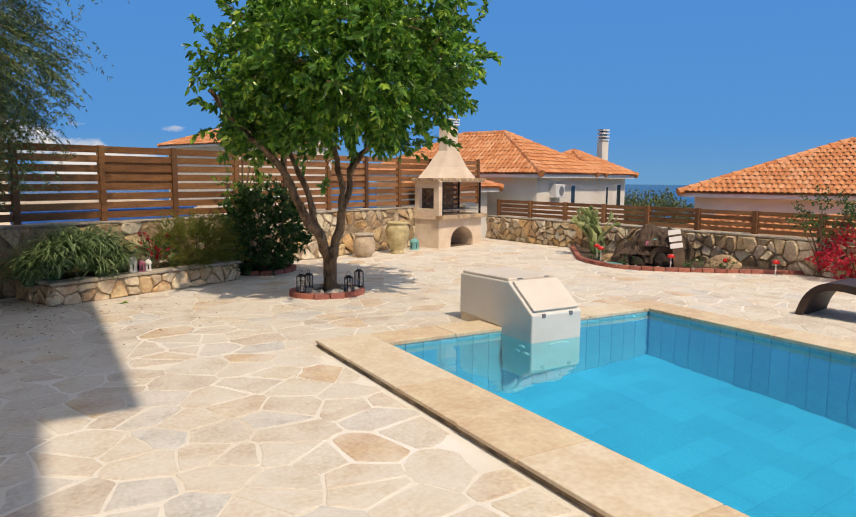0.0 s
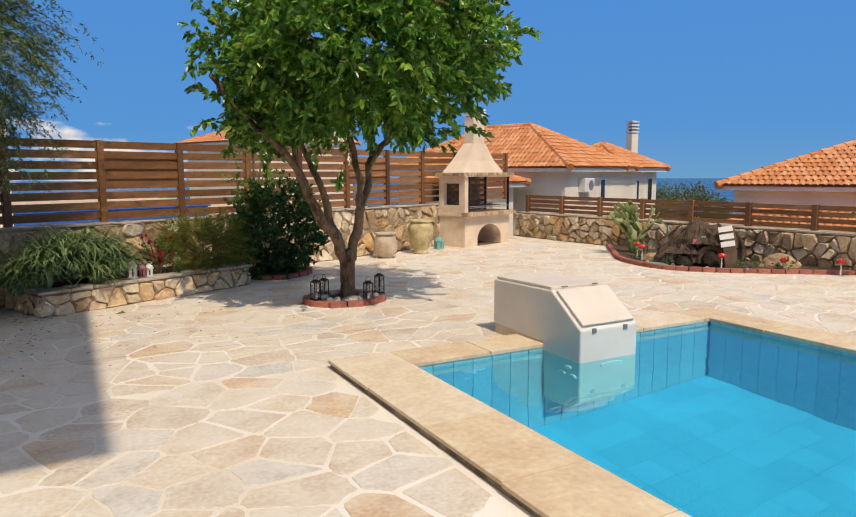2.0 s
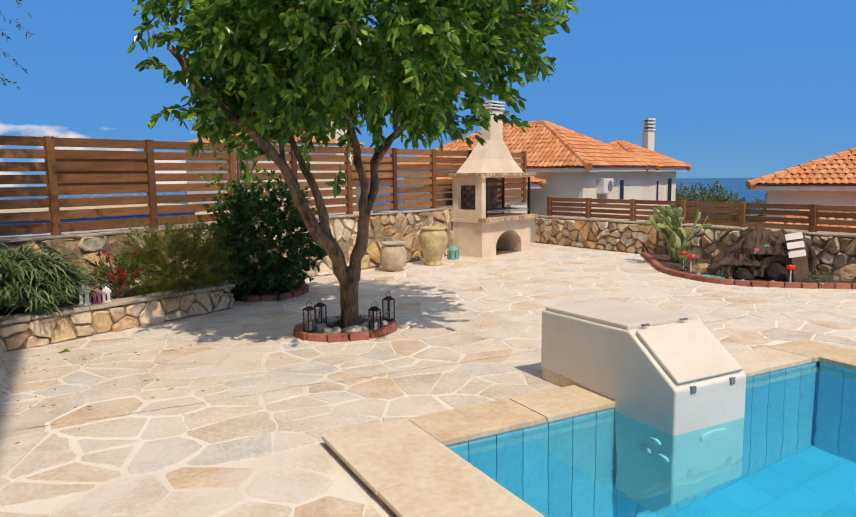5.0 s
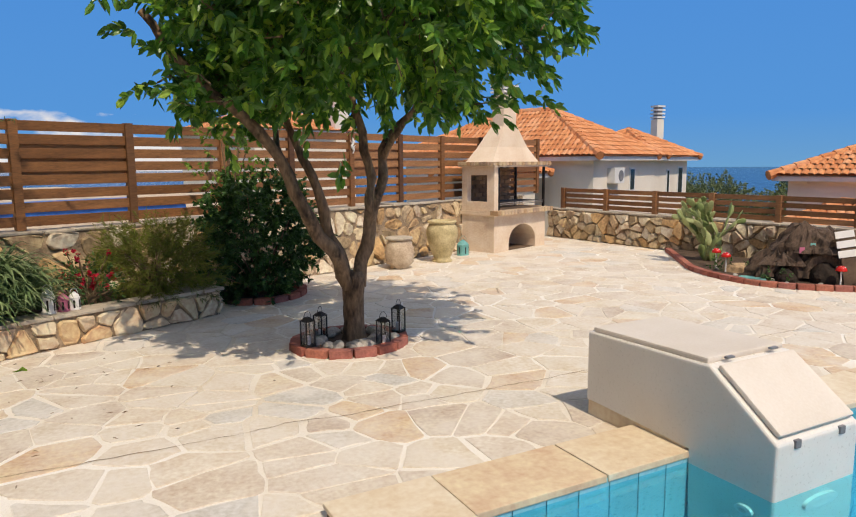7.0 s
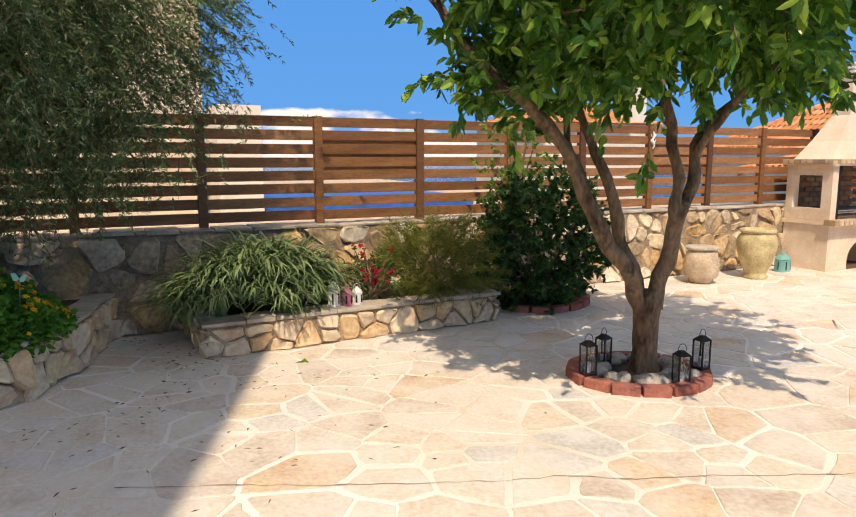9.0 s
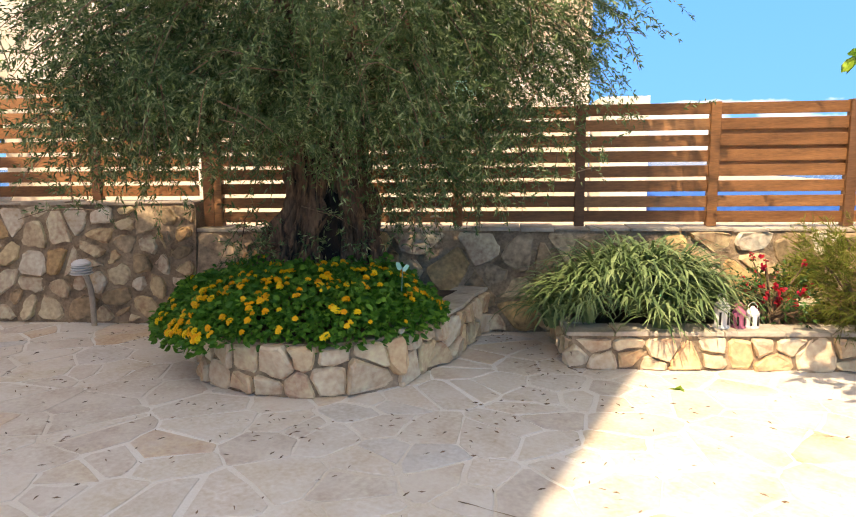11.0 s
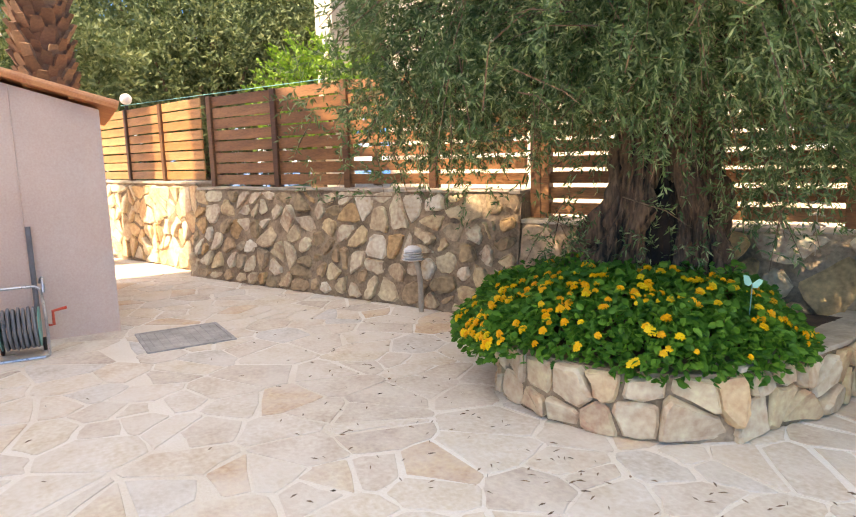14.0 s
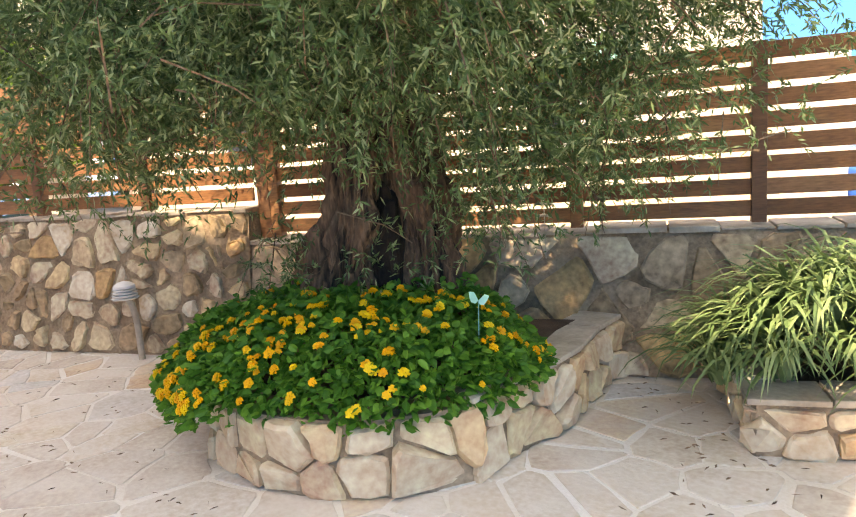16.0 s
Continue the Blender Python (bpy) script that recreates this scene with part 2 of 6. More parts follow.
m_lantana = mat("lantana_leaf", [(0.05, 0.175, 0.015), (0.085, 0.25, 0.024), (0.14, 0.33, 0.035), (0.06, 0.195, 0.017)], 3, 0.6, 0.1, 60, vary="island", fine=0.2, subsurf=0.25)
m_petal = mat("yellow_orange_petal", [(0.86, 0.40, 0.008), (0.88, 0.50, 0.012), (0.86, 0.44, 0.008), (0.88, 0.60, 0.02)], 8, 0.6, 0.1, 60, vary="object", fine=0.15)
m_strap = mat("strap_leaf", [(0.12, 0.19, 0.065), (0.18, 0.26, 0.10), (0.25, 0.33, 0.14), (0.10, 0.165, 0.06)], 3, 0.6, 0.1, 40, vary="island", fine=0.2, subsurf=0.2)
m_feather = mat("feathery_leaf", [(0.14, 0.18, 0.025), (0.20, 0.25, 0.04), (0.24, 0.26, 0.05), (0.20, 0.17, 0.05)], 3, 0.7, 0.1, 40, vary="island", fine=0.2, subsurf=0.3)
m_red = mat("red_bract", [(0.50, 0.015, 0.03), (0.62, 0.03, 0.045), (0.55, 0.02, 0.07)], 3, 0.6, 0.1, 40, vary="island", fine=0.15, subsurf=0.25)
m_cactus = mat("cactus_skin", [(0.19, 0.25, 0.08), (0.27, 0.32, 0.12), (0.32, 0.35, 0.15)], 4, 0.6, 0.2, 30, vary="object", fine=0.25)
m_redgloss = mat("glossy_red_paint", [(0.60, 0.015, 0.012), (0.68, 0.03, 0.02)], 4, 0.2, 0.02, 40, fine=0.05)
m_clay = mat("pale_terracotta", [(0.50, 0.37, 0.25), (0.60, 0.47, 0.34)], 5, 0.85, 0.3, 40, fine=0.3)
m_urn = mat("glazed_ochre", [(0.46, 0.36, 0.17), (0.58, 0.47, 0.26)], 5, 0.5, 0.15, 40, fine=0.35)
m_teal = mat("teal_paint", [(0.12, 0.36, 0.34), (0.18, 0.45, 0.42)], 4, 0.5, 0.1, 40, fine=0.15)
m_paintwhite = mat("white_paint", [(0.74, 0.72, 0.68), (0.82, 0.80, 0.77)], 4, 0.5, 0.05, 40, fine=0.1)
m_rust = mat("rusty_brown_steel", [(0.036, 0.020, 0.015), (0.066, 0.037, 0.027)], 3, 0.55, 0.15, 50, fine=0.3)
m_grey = mat("grey_plastic", [(0.16, 0.16, 0.17), (0.24, 0.24, 0.25)], 4, 0.5, 0.05, 40, fine=0.15)
m_hatch = mat("worn_grey_steel", [(0.33, 0.32, 0.30), (0.43, 0.42, 0.40)], 5, 0.6, 0.15, 50, metal=0.1, fine=0.3)
m_blue = mat("blue_paint", [(0.01, 0.10, 0.42), (0.02, 0.14, 0.50)], 4, 0.5, 0.05, 40, fine=0.1)
m_orangeplastic = mat("orange_red_plastic", [(0.62, 0.07, 0.03), (0.68, 0.10, 0.05)], 4, 0.4, 0.02, 40, fine=0.05)
m_pinkpaint = mat("rose_paint", [(0.42, 0.10, 0.18), (0.50, 0.15, 0.24)], 4, 0.5, 0.05, 40, fine=0.1)
m_earth = mat("dry_grass_earth", [(0.10, 0.10, 0.04), (0.20, 0.17, 0.09), (0.08, 0.11, 0.035)], 0.06, 0.95, 0.3, 2.0)
m_lawn = mat("lawn", [(0.05, 0.10, 0.025), (0.10, 0.16, 0.045)], 2, 0.95, 0.6, 60)
m_sea = mat("sea", [(0.008, 0.045, 0.12), (0.012, 0.06, 0.15)], 0.004, 0.25, 0.1, 0.05, fine=0.1)
m_greenery = mat("olive_wood_leaf", [(0.09, 0.125, 0.045), (0.14, 0.18, 0.075), (0.20, 0.235, 0.10)], 1, 0.7, 0.1, 20, vary="island", fine=0.2, subsurf=0.2)
m_lime = mat("lime_green_leaf", [(0.16, 0.30, 0.03), (0.22, 0.36, 0.05), (0.12, 0.24, 0.03)], 1, 0.6, 0.1, 20, vary="island", fine=0.2, subsurf=0.35)
m_palm = mat("palm_trunk_boot", [(0.16, 0.085, 0.05), (0.24, 0.14, 0.085), (0.19, 0.10, 0.06)], 5, 0.9, 0.5, 30, vary="object", fine=0.4)
m_fruit = mat("green_lemon", [(0.17, 0.30, 0.03), (0.22, 0.34, 0.05)], 6, 0.35, 0.1, 80, vary="object", fine=0.1)

m_mint = mat("mint_enamel", [(0.25, 0.60, 0.48), (0.32, 0.68, 0.56)], 4, 0.4, 0.02, 40, fine=0.05)

glass = bpy.data.materials.new("clear_glass")
glass.use_nodes = True
gb = glass.node_tree.nodes["Principled BSDF"]
gb.inputs["Transmission Weight"].default_value, gb.inputs["Roughness"].default_value, gb.inputs["IOR"].default_value = 1.0, 0.02, 1.45
water = bpy.data.materials.new("pool_water")
water.use_nodes = True
wt = water.node_tree
wb = wt.nodes["Principled BSDF"]
wb.inputs["Base Color"].default_value = (0.07, 0.60, 0.81, 1)
wb.inputs["Transmission Weight"].default_value, wb.inputs["Roughness"].default_value, wb.inputs["IOR"].default_value = 1.0, 0.0, 1.33
wno, wbp, wtc = wt.nodes.new("ShaderNodeTexNoise"), wt.nodes.new("ShaderNodeBump"), wt.nodes.new("ShaderNodeTexCoord")
wno.inputs["Scale"].default_value, wno.inputs["Detail"].default_value = 2.2, 2
wbp.inputs["Strength"].default_value, wbp.inputs["Distance"].default_value = 0.10, 0.05
wt.links.new(wtc.outputs["Object"], wno.inputs["Vector"])
wt.links.new(wno.outputs[0], wbp.inputs["Height"])
wt.links.new(wbp.outputs[0], wb.inputs["Normal"])


# ---- building helpers ----
def finish(name, bm, material, smooth=False):
    me = bpy.data.meshes.new(name)
    bmesh.ops.recalc_face_normals(bm, faces=bm.faces)
    bm.to_mesh(me)
    bm.free()
    me.materials.append(material)
    if smooth:
        me.polygons.foreach_set("use_smooth", [True] * len(me.polygons))
    return me


def part(name, bm, material, parent, label="", m=None, smooth=False):
    """One mesh object under a thing or a part, from a bmesh or a ready mesh."""
    me = bm if isinstance(bm, bpy.types.Mesh) else finish(name, bm, material, smooth)
    ob = new(name, me)
    ob.parent = parent
    if m is not None:
        ob.matrix_basis = m
    return tagged(ob, label)


def solid(name, bm, material, label, category="", kind="", m=None, smooth=False, group=""):
    """A thing that is one mesh."""
    ob = new(name, bm if isinstance(bm, bpy.types.Mesh) else finish(name, bm, material, smooth))
    if m is not None:
        ob.matrix_basis = m
    return tagged(ob, label, category, group, kind)


def thing(name, m, label, category="", group="", kind=""):
    """An Empty at the base of a thing, which parents its parts."""
    ob = new(name)
    ob.empty_display_size = 0.1
    ob.matrix_basis = m
    return tagged(ob, label, category, group, kind)


def box(x0, x1, y0, y1, z0, z1, bev=0.0, bm=None, m=None):
    own = bm if bm is not None else bmesh.new()
    vs = [own.verts.new((x, y, z)) for z in (z0, z1) for x, y in ((x0, y0), (x1, y0), (x1, y1), (x0, y1))]
    if m is not None:
        for v in vs:
            v.co = m @ v.co
    fs = [own.faces.new([vs[i] for i in q]) for q in ((3, 2, 1, 0), (4, 5, 6, 7), (0, 1, 5, 4), (1, 2, 6, 5), (2, 3, 7, 6), (3, 0, 4, 7))]
    if bev:
        es = list({e for f in fs for e in f.edges})
        bmesh.ops.bevel(own, geom=es, offset=bev, segments=2, profile=0.6, affect="EDGES")
    return own


def prism(pts, z0, z1, bm=None, bev=0.0):
    own = bm if bm is not None else bmesh.new()
    lo, hi = [own.verts.new((*p, z0)) for p in pts], [own.verts.new((*p, z1)) for p in pts]
    fs = [own.faces.new(lo[::-1]), own.faces.new(hi)]
    for i in range(len(pts)):
        j = (i + 1) % len(pts)
        fs.append(own.faces.new((lo[i], lo[j], hi[j], hi[i])))
    if bev:
        bmesh.ops.bevel(own, geom=list({e for f in fs for e in f.edges}), offset=bev, segments=2, profile=0.6, affect="EDGES")
    return own


def lathe(profile, seg=20, bm=None, at=(0, 0, 0)):
    own = bm if bm is not None else bmesh.new()
    rings = []
    for r, z in profile:
        rings.append([own.verts.new((at[0] + max(r, 1e-4) * math.cos(2 * math.pi * k / seg), at[1] + max(r, 1e-4) * math.sin(2 * math.pi * k / seg), at[2] + z)) for k in range(seg)])
    for a, b in zip(rings, rings[1:]):
        for k in range(seg):
            own.faces.new((a[k], a[(k + 1) % seg], b[(k + 1) % seg], b[k]))
    own.faces.new(rings[0][::-1])
    own.faces.new(rings[-1])
    return own


def tube(pts, radii, seg=8, bm=None, rough=0.0, rng=None):
    own = bm if bm is not None else bmesh.new()
    pts = [Vector(p) for p in pts]
    if not hasattr(radii, "__len__"):
        radii = [radii] * len(pts)
    rings, side = [], None
    for i, p in enumerate(pts):
        d = (pts[min(i + 1, len(pts) - 1)] - pts[max(i - 1, 0)]).normalized()
        if side is None:
            side = d.orthogonal().normalized()
        side = (side - d * side.dot(d)).normalized()
        up = d.cross(side)
        ring = []
        for k in range(seg):
            a = 2 * math.pi * k / seg
            r = radii[i] * (1 + (rng.uniform(-rough, rough) if rng else 0))
            ring.append(own.verts.new(p + (side * math.cos(a) + up * math.sin(a)) * r))
        rings.append(ring)
    for a, b in zip(rings, rings[1:]):
        for k in range(seg):
            own.faces.new((a[k], a[(k + 1) % seg], b[(k + 1) % seg], b[k]))
    own.faces.new(rings[0][::-1])
    own.faces.new(rings[-1])
    return own


def curve_pts(ctrl, n=6):
    """Points of a smooth curve through ctrl."""
    c = [Vector(p) for p in ctrl]
    c = [c[0] * 2 - c[1]] + c + [c[-1] * 2 - c[-2]]
    out = []
    for i in range(1, len(c) - 2):
        for k in range(n):
            t = k / n
            a, b, d, e = c[i - 1], c[i], c[i + 1], c[i + 2]
            out.append(0.5 * ((2 * b) + (d - a) * t + (2 * a - 5 * b + 4 * d - e) * t * t + (3 * b - a - 3 * d + e) * t ** 3))
    return out + [c[-2]]


def raw_mesh(name, verts, faces, material, smooth=False):
    me = bpy.data.meshes.new(name)
    me.from_pydata(verts, [], faces)
    me.materials.append(material)
    if smooth:
        me.polygons.foreach_set("use_smooth", [True] * len(me.polygons))
    me.update()
    return me


def clip(poly, px, py, nx, ny):
    """The part of a polygon on the side of the line through p that the normal points away from."""
    out = []
    for i in range(len(poly)):
        a, b = poly[i], poly[(i + 1) % len(poly)]
        da, db = (a[0] - px) * nx + (a[1] - py) * ny, (b[0] - px) * nx + (b[1] - py) * ny
        if da <= 0:
            out.append(a)
        if da * db < 0:
            t = da / (da - db)
            out.append((a[0] + (b[0] - a[0]) * t, a[1] + (b[1] - a[1]) * t))
    return out


def cells(w, h, size, rng, thin=0.25, jitter=0.48, aspect=1.0):
    """Irregular cells that fill a w x h rectangle, like rubble or crazy paving."""
    nx, ny = max(2, round(w / (size * aspect))), max(1, round(h / size))
    cw, ch = w / nx, h / ny
    seeds = {}
    for i in range(-1, nx + 1):
        for j in range(-1, ny + 1):
            inside = 0 <= i < nx and 0 <= j < ny
            if inside and rng.random() < thin and ny > 1:
                continue
            seeds[i, j] = ((i + 0.5 + rng.uniform(-jitter, jitter)) * cw, (j + 0.5 + rng.uniform(-jitter, jitter)) * ch)
    out = []
    for (i, j), (x, y) in seeds.items():
        if not (0 <= i < nx and 0 <= j < ny):
            continue
        poly = [(0, 0), (w, 0), (w, h), (0, h)]
        for di in range(-3, 4):
            for dj in range(-3, 4):
                o = seeds.get((i + di, j + dj))
                if o is None or (di == 0 and dj == 0) or not (0 <= i + di < nx and 0 <= j + dj < ny):
                    continue
                poly = clip(poly, (x + o[0]) / 2, (y + o[1]) / 2, o[0] - x, o[1] - y)
                if len(poly) < 3:
                    break
            if len(poly) < 3:
                break
        if len(poly) >= 3:
            out.append(poly)
    return out


def shrink(poly, d):
    """The polygon moved inwards by d at each edge, by clipping."""
    res = poly
    n = len(poly)
    for i in range(n):
        a, b = poly[i], poly[(i + 1) % n]
        ex, ey = b[0] - a[0], b[1] - a[1]
        k = math.hypot(ex, ey)
        if k < 1e-5:
            continue
        nx, ny = ey / k, -ex / k
        res = clip(res, a[0] - nx * d, a[1] - ny * d, nx, ny)
        if len(res) < 3:
            return []
    return res


def soften(poly, rng, jit, cut=0.03):
    """Corners cut and edges made a little uneven."""
    out = []
    n = len(poly)
    for i in range(n):
        a, b = Vector(poly[i]), Vector(poly[(i + 1) % n])
        k = (b - a).length
        if k < 0.02:
            out.append(tuple((a + b) / 2))
            continue
        t = min(0.3, cut / k)
        for f in (t, 1 - t) if k < 0.15 else (t, 0.5, 1 - t):
            p = a.lerp(b, f)
            out.append((p.x + rng.uniform(-jit, jit), p.y + rng.uniform(-jit, jit)))
    return out


def piece(poly, surf, depth, edge, rng, dome=0.0):
    """Vertices and faces of one stone: poly in the surface's own plane, standing depth proud of it."""
    n = len(poly)
    cx, cy = sum(p[0] for p in poly) / n, sum(p[1] for p in poly) / n
    size = max(math.hypot(p[0] - cx, p[1] - cy) for p in poly)
    k1 = max(0.3, 1 - edge / size)
    vs, fs = [], []
    tilt = (rng.uniform(-dome, dome), rng.uniform(-dome, dome))
    for f, d in ((1.0, -0.02), (1.0, depth * 0.55), (k1, depth)):
        for p in poly:
            x, y = cx + (p[0] - cx) * f, cy + (p[1] - cy) * f
            dd = d + (0 if d < 0 else (p[0] - cx) * tilt[0] + (p[1] - cy) * tilt[1] + rng.uniform(-dome, dome) * 0.04)
            vs.append(surf(x, y, dd))
    for r in (0, 1):
        for i in range(n):
            j = (i + 1) % n
            fs.append((r * n + i, r * n + j, (r + 1) * n + j, (r + 1) * n + i))
    fs.append(tuple(range(2 * n, 3 * n)))
    return vs, fs


def rubble(parent, w, h, size, surf, material, rng, gap=0.012, depth=0.035, thin=0.25, name="stone", aspect=1.15, jitter=0.48, round_=0.02):
    """Rubble stones over a w x h face, each an object under the wall."""
    for poly in cells(w, h, size, rng, thin, jitter, aspect=aspect):
        poly = shrink(poly, gap * rng.uniform(0.6, 1.8))
        if len(poly) < 3:
            continue
        cx, cy = sum(p[0] for p in poly) / len(poly), sum(p[1] for p in poly) / len(poly)
        if max(math.hypot(p[0] - cx, p[1] - cy) for p in poly) < 0.04:
            continue
        poly = soften(poly, rng, 0.012, round_)
        vs, fs = piece(poly, surf, depth * rng.uniform(0.5, 1.3), 0.02, rng, 0.25)
        ob = new(name, raw_mesh(name, vs, fs, material))
        ob.parent = parent


# plan: the garden wall's line and the pool's line
WALL_A, POOL_A = radians(25.1), radians(3.5)
WU, WN = Vector((math.cos(WALL_A), math.sin(WALL_A))), Vector((-math.sin(WALL_A), math.cos(WALL_A)))
W0, P0 = Vector((-8.58, 7.89)), Vector((2.83, 6.71))
PU, PV = Vector((math.cos(POOL_A), math.sin(POOL_A))), Vector((-math.sin(POOL_A), math.cos(POOL_A)))


def wp(s, n, z=0.0):
    p = W0 + WU * s + WN * n
    return Vector((p.x, p.y, z))


def pp(a, b, z=0.0):
    p = P0 + PU * a + PV * b
    return Vector((p.x, p.y, z))


def wall_m(s, n, z=0.0, turn=0.0):
    return Matrix.Translation(wp(s, n, z)) @ Matrix.Rotation(WALL_A + radians(turn), 4, "Z")


def pool_m(a=0.0, b=0.0, z=0.0, turn=0.0):
    return Matrix.Translation(pp(a, b, z)) @ Matrix.Rotation(POOL_A + radians(turn), 4, "Z")


# ---- ground, sea, patio ----
bm = bmesh.new()
rings = [(0.5, -2.6), (40, -2.6), (90, -6), (250, -22), (700, -46), (4900, -46)]
prev = None
for r, z in rings:
    ring = [bm.verts.new((4 + r * math.cos(2 * math.pi * k / 48), 6 + r * math.sin(2 * math.pi * k / 48), z)) for k in range(48)]
    if prev:
        for k in range(48):
            bm.faces.new((prev[k], prev[(k + 1) % 48], ring[(k + 1) % 48], ring[k]))
    else:
        bm.faces.new(ring)
    prev = ring
solid("ground", bm, m_earth, "dry hillside sloping down to the sea", "ground", "structure")
bm = bmesh.new()
bmesh.ops.create_circle(bm, cap_ends=True, segments=64, radius=4900)
solid("water", bm, m_sea, "deep blue sea out to the horizon", "sea", "structure", Matrix.Translation((4, 6, -40)))

bm = bmesh.new()
lo_, hi_ = ([bm.verts.new((4800 * math.cos(2 * math.pi * k / 96), 4800 * math.sin(2 * math.pi * k / 96), z)) for k in range(96)] for z in (-60, 2600))
for k in range(96):
    bm.faces.new((lo_[k], lo_[(k + 1) % 96], hi_[(k + 1) % 96], hi_[k]))
solid("backdrop", bm, sky_material(), "clear blue sky above the sea with a low white cloud bank", "sky", "structure", smooth=True)

RIGHT = [(9.75, 17.2), (10.05, 16.5), (10.55, 13.7), (10.9, 11.6), (11.3, 9.2), (11.9, 5.5), (12.4, -8)]
PATIO = [wp(-12, 0.2), wp(19.9, 0.2)] + [Vector((x + 0.15, y, 0)) for x, y in RIGHT[1:]] + [Vector((-22, -8, 0))]
HOLE = [pp(-0.02, 0.02), pp(3.68, 0.02), pp(3.68, -12), pp(-0.02, -12)]
bm = bmesh.new()
from mathutils.geometry import tessellate_polygon
tris = tessellate_polygon([[Vector((p.x, p.y, 0)) for p in PATIO], [Vector((p.x, p.y, 0)) for p in HOLE]])
vs = [bm.verts.new((p.x, p.y, 0)) for p in PATIO + HOLE]
for t in tris:
    bm.faces.new([vs[i] for i in t])
res = bmesh.ops.extrude_face_region(bm, geom=bm.faces[:])
bmesh.ops.translate(bm, verts=[v for v in res["geom"] if isinstance(v, bmesh.types.BMVert)], vec=(0, 0, -0.25))
patio = solid("floor", bm, m_mortar, "patio of cream crazy-paved flagstones with pale mortar joints", "patio", "structure")

# ---- pool ----
pool = thing("pool", pool_m(), "rectangular swimming pool with blue panels and clear water", "pool", kind="structure")
WATER_Z, DEEP, PLEN, PWID = 0.0, -1.95, 12.0, 3.66
bm = bmesh.new()
for x0, x1, y0, y1 in ((-0.2, 0.0, -PLEN - 0.2, 0.2), (PWID, PWID + 0.2, -PLEN - 0.2, 0.2), (0.0, PWID, 0.0, 0.2), (0.0, PWID, -PLEN - 0.2, -PLEN)):
    box(x0, x1, y0, y1, DEEP - 0.2, 0.02, bm=bm)
box(-0.2, PWID + 0.2, -PLEN - 0.2, 0.2, DEEP - 0.4, DEEP - 0.2, bm=bm)
part("shell", bm, m_poolgap, pool)
panel = finish("pool_panel", box(0.003, 0.197, -0.012, 0, DEEP - 0.05, 0.045, 0.003), m_pooltile)
for i in range(18):
    part("pool_panel", panel, None, pool, m=pose(0.03 + i * 0.2, 0, 0))
for i in range(52):
    part("pool_panel", panel, None, pool, m=pose(PWID, -0.03 - i * 0.2, 0, 0, 0, -90))
    part("pool_panel", panel, None, pool, m=pose(0, -0.23 - i * 0.2, 0, 0, 0, 90))
vs, fs = [], []
for i in range(12):
    for j in range(34):
        x0, y0 = 0.02 + i * 0.303, -0.02 - j * 0.303
        k = len(vs)
        vs += [(x0, y0 - 0.297, DEEP), (x0 + 0.297, y0 - 0.297, DEEP), (x0 + 0.297, y0, DEEP), (x0, y0, DEEP)]
        fs.append((k, k + 1, k + 2, k + 3))
tagged(part("floor_tiles", raw_mesh("floor_tiles", vs, fs, m_poolfloor), None, pool, "bright blue pool floor tiles"), kind="stuff")
part("floor_bed", box(0.0, PWID, -PLEN, 0.0, DEEP - 0.15, DEEP - 0.004), m_poolbed, pool)
bm = bmesh.new()
bm.faces.new([bm.verts.new(p) for p in ((0, -PLEN, WATER_Z), (PWID, -PLEN, WATER_Z), (PWID, 0, WATER_Z), (0, 0, WATER_Z))])
surface = part("water_surface", bm, water, pool, "clear still water")
surface.visible_shadow = False
# dark bedding, set back under the left and back coping, and the slabs on it
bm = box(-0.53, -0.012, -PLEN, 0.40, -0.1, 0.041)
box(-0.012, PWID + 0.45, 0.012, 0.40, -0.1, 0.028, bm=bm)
part("coping_bed", bm, m_copingbed, pool)
rng = random.Random(5)
y = 0.41
while y > -PLEN:
    n = rng.uniform(0.62, 0.95)
    part("coping_slab", box(-0.55 + rng.uniform(-0.014, 0.008), 0.02, y - n + 0.007, y - 0.002, 0.042, 0.07, 0.006), m_coping, pool)
    y -= n
x = 0.02
while x < PWID:
    n = rng.uniform(0.7, 1.0)
    part("coping_slab", box(x + 0.008, min(x + n, PWID + 0.0) - 0.002, -0.02, 0.41, 0.026, 0.066, 0.006), m_coping, pool)
    x += n
y = 0.41
while y > -PLEN:
    n = rng.uniform(0.7, 1.1)
    part("coping_slab", box(PWID - 0.02, PWID + 0.45, y - n + 0.008, y - 0.002, 0.026, 0.066, 0.006), m_coping, pool)
    y -= n


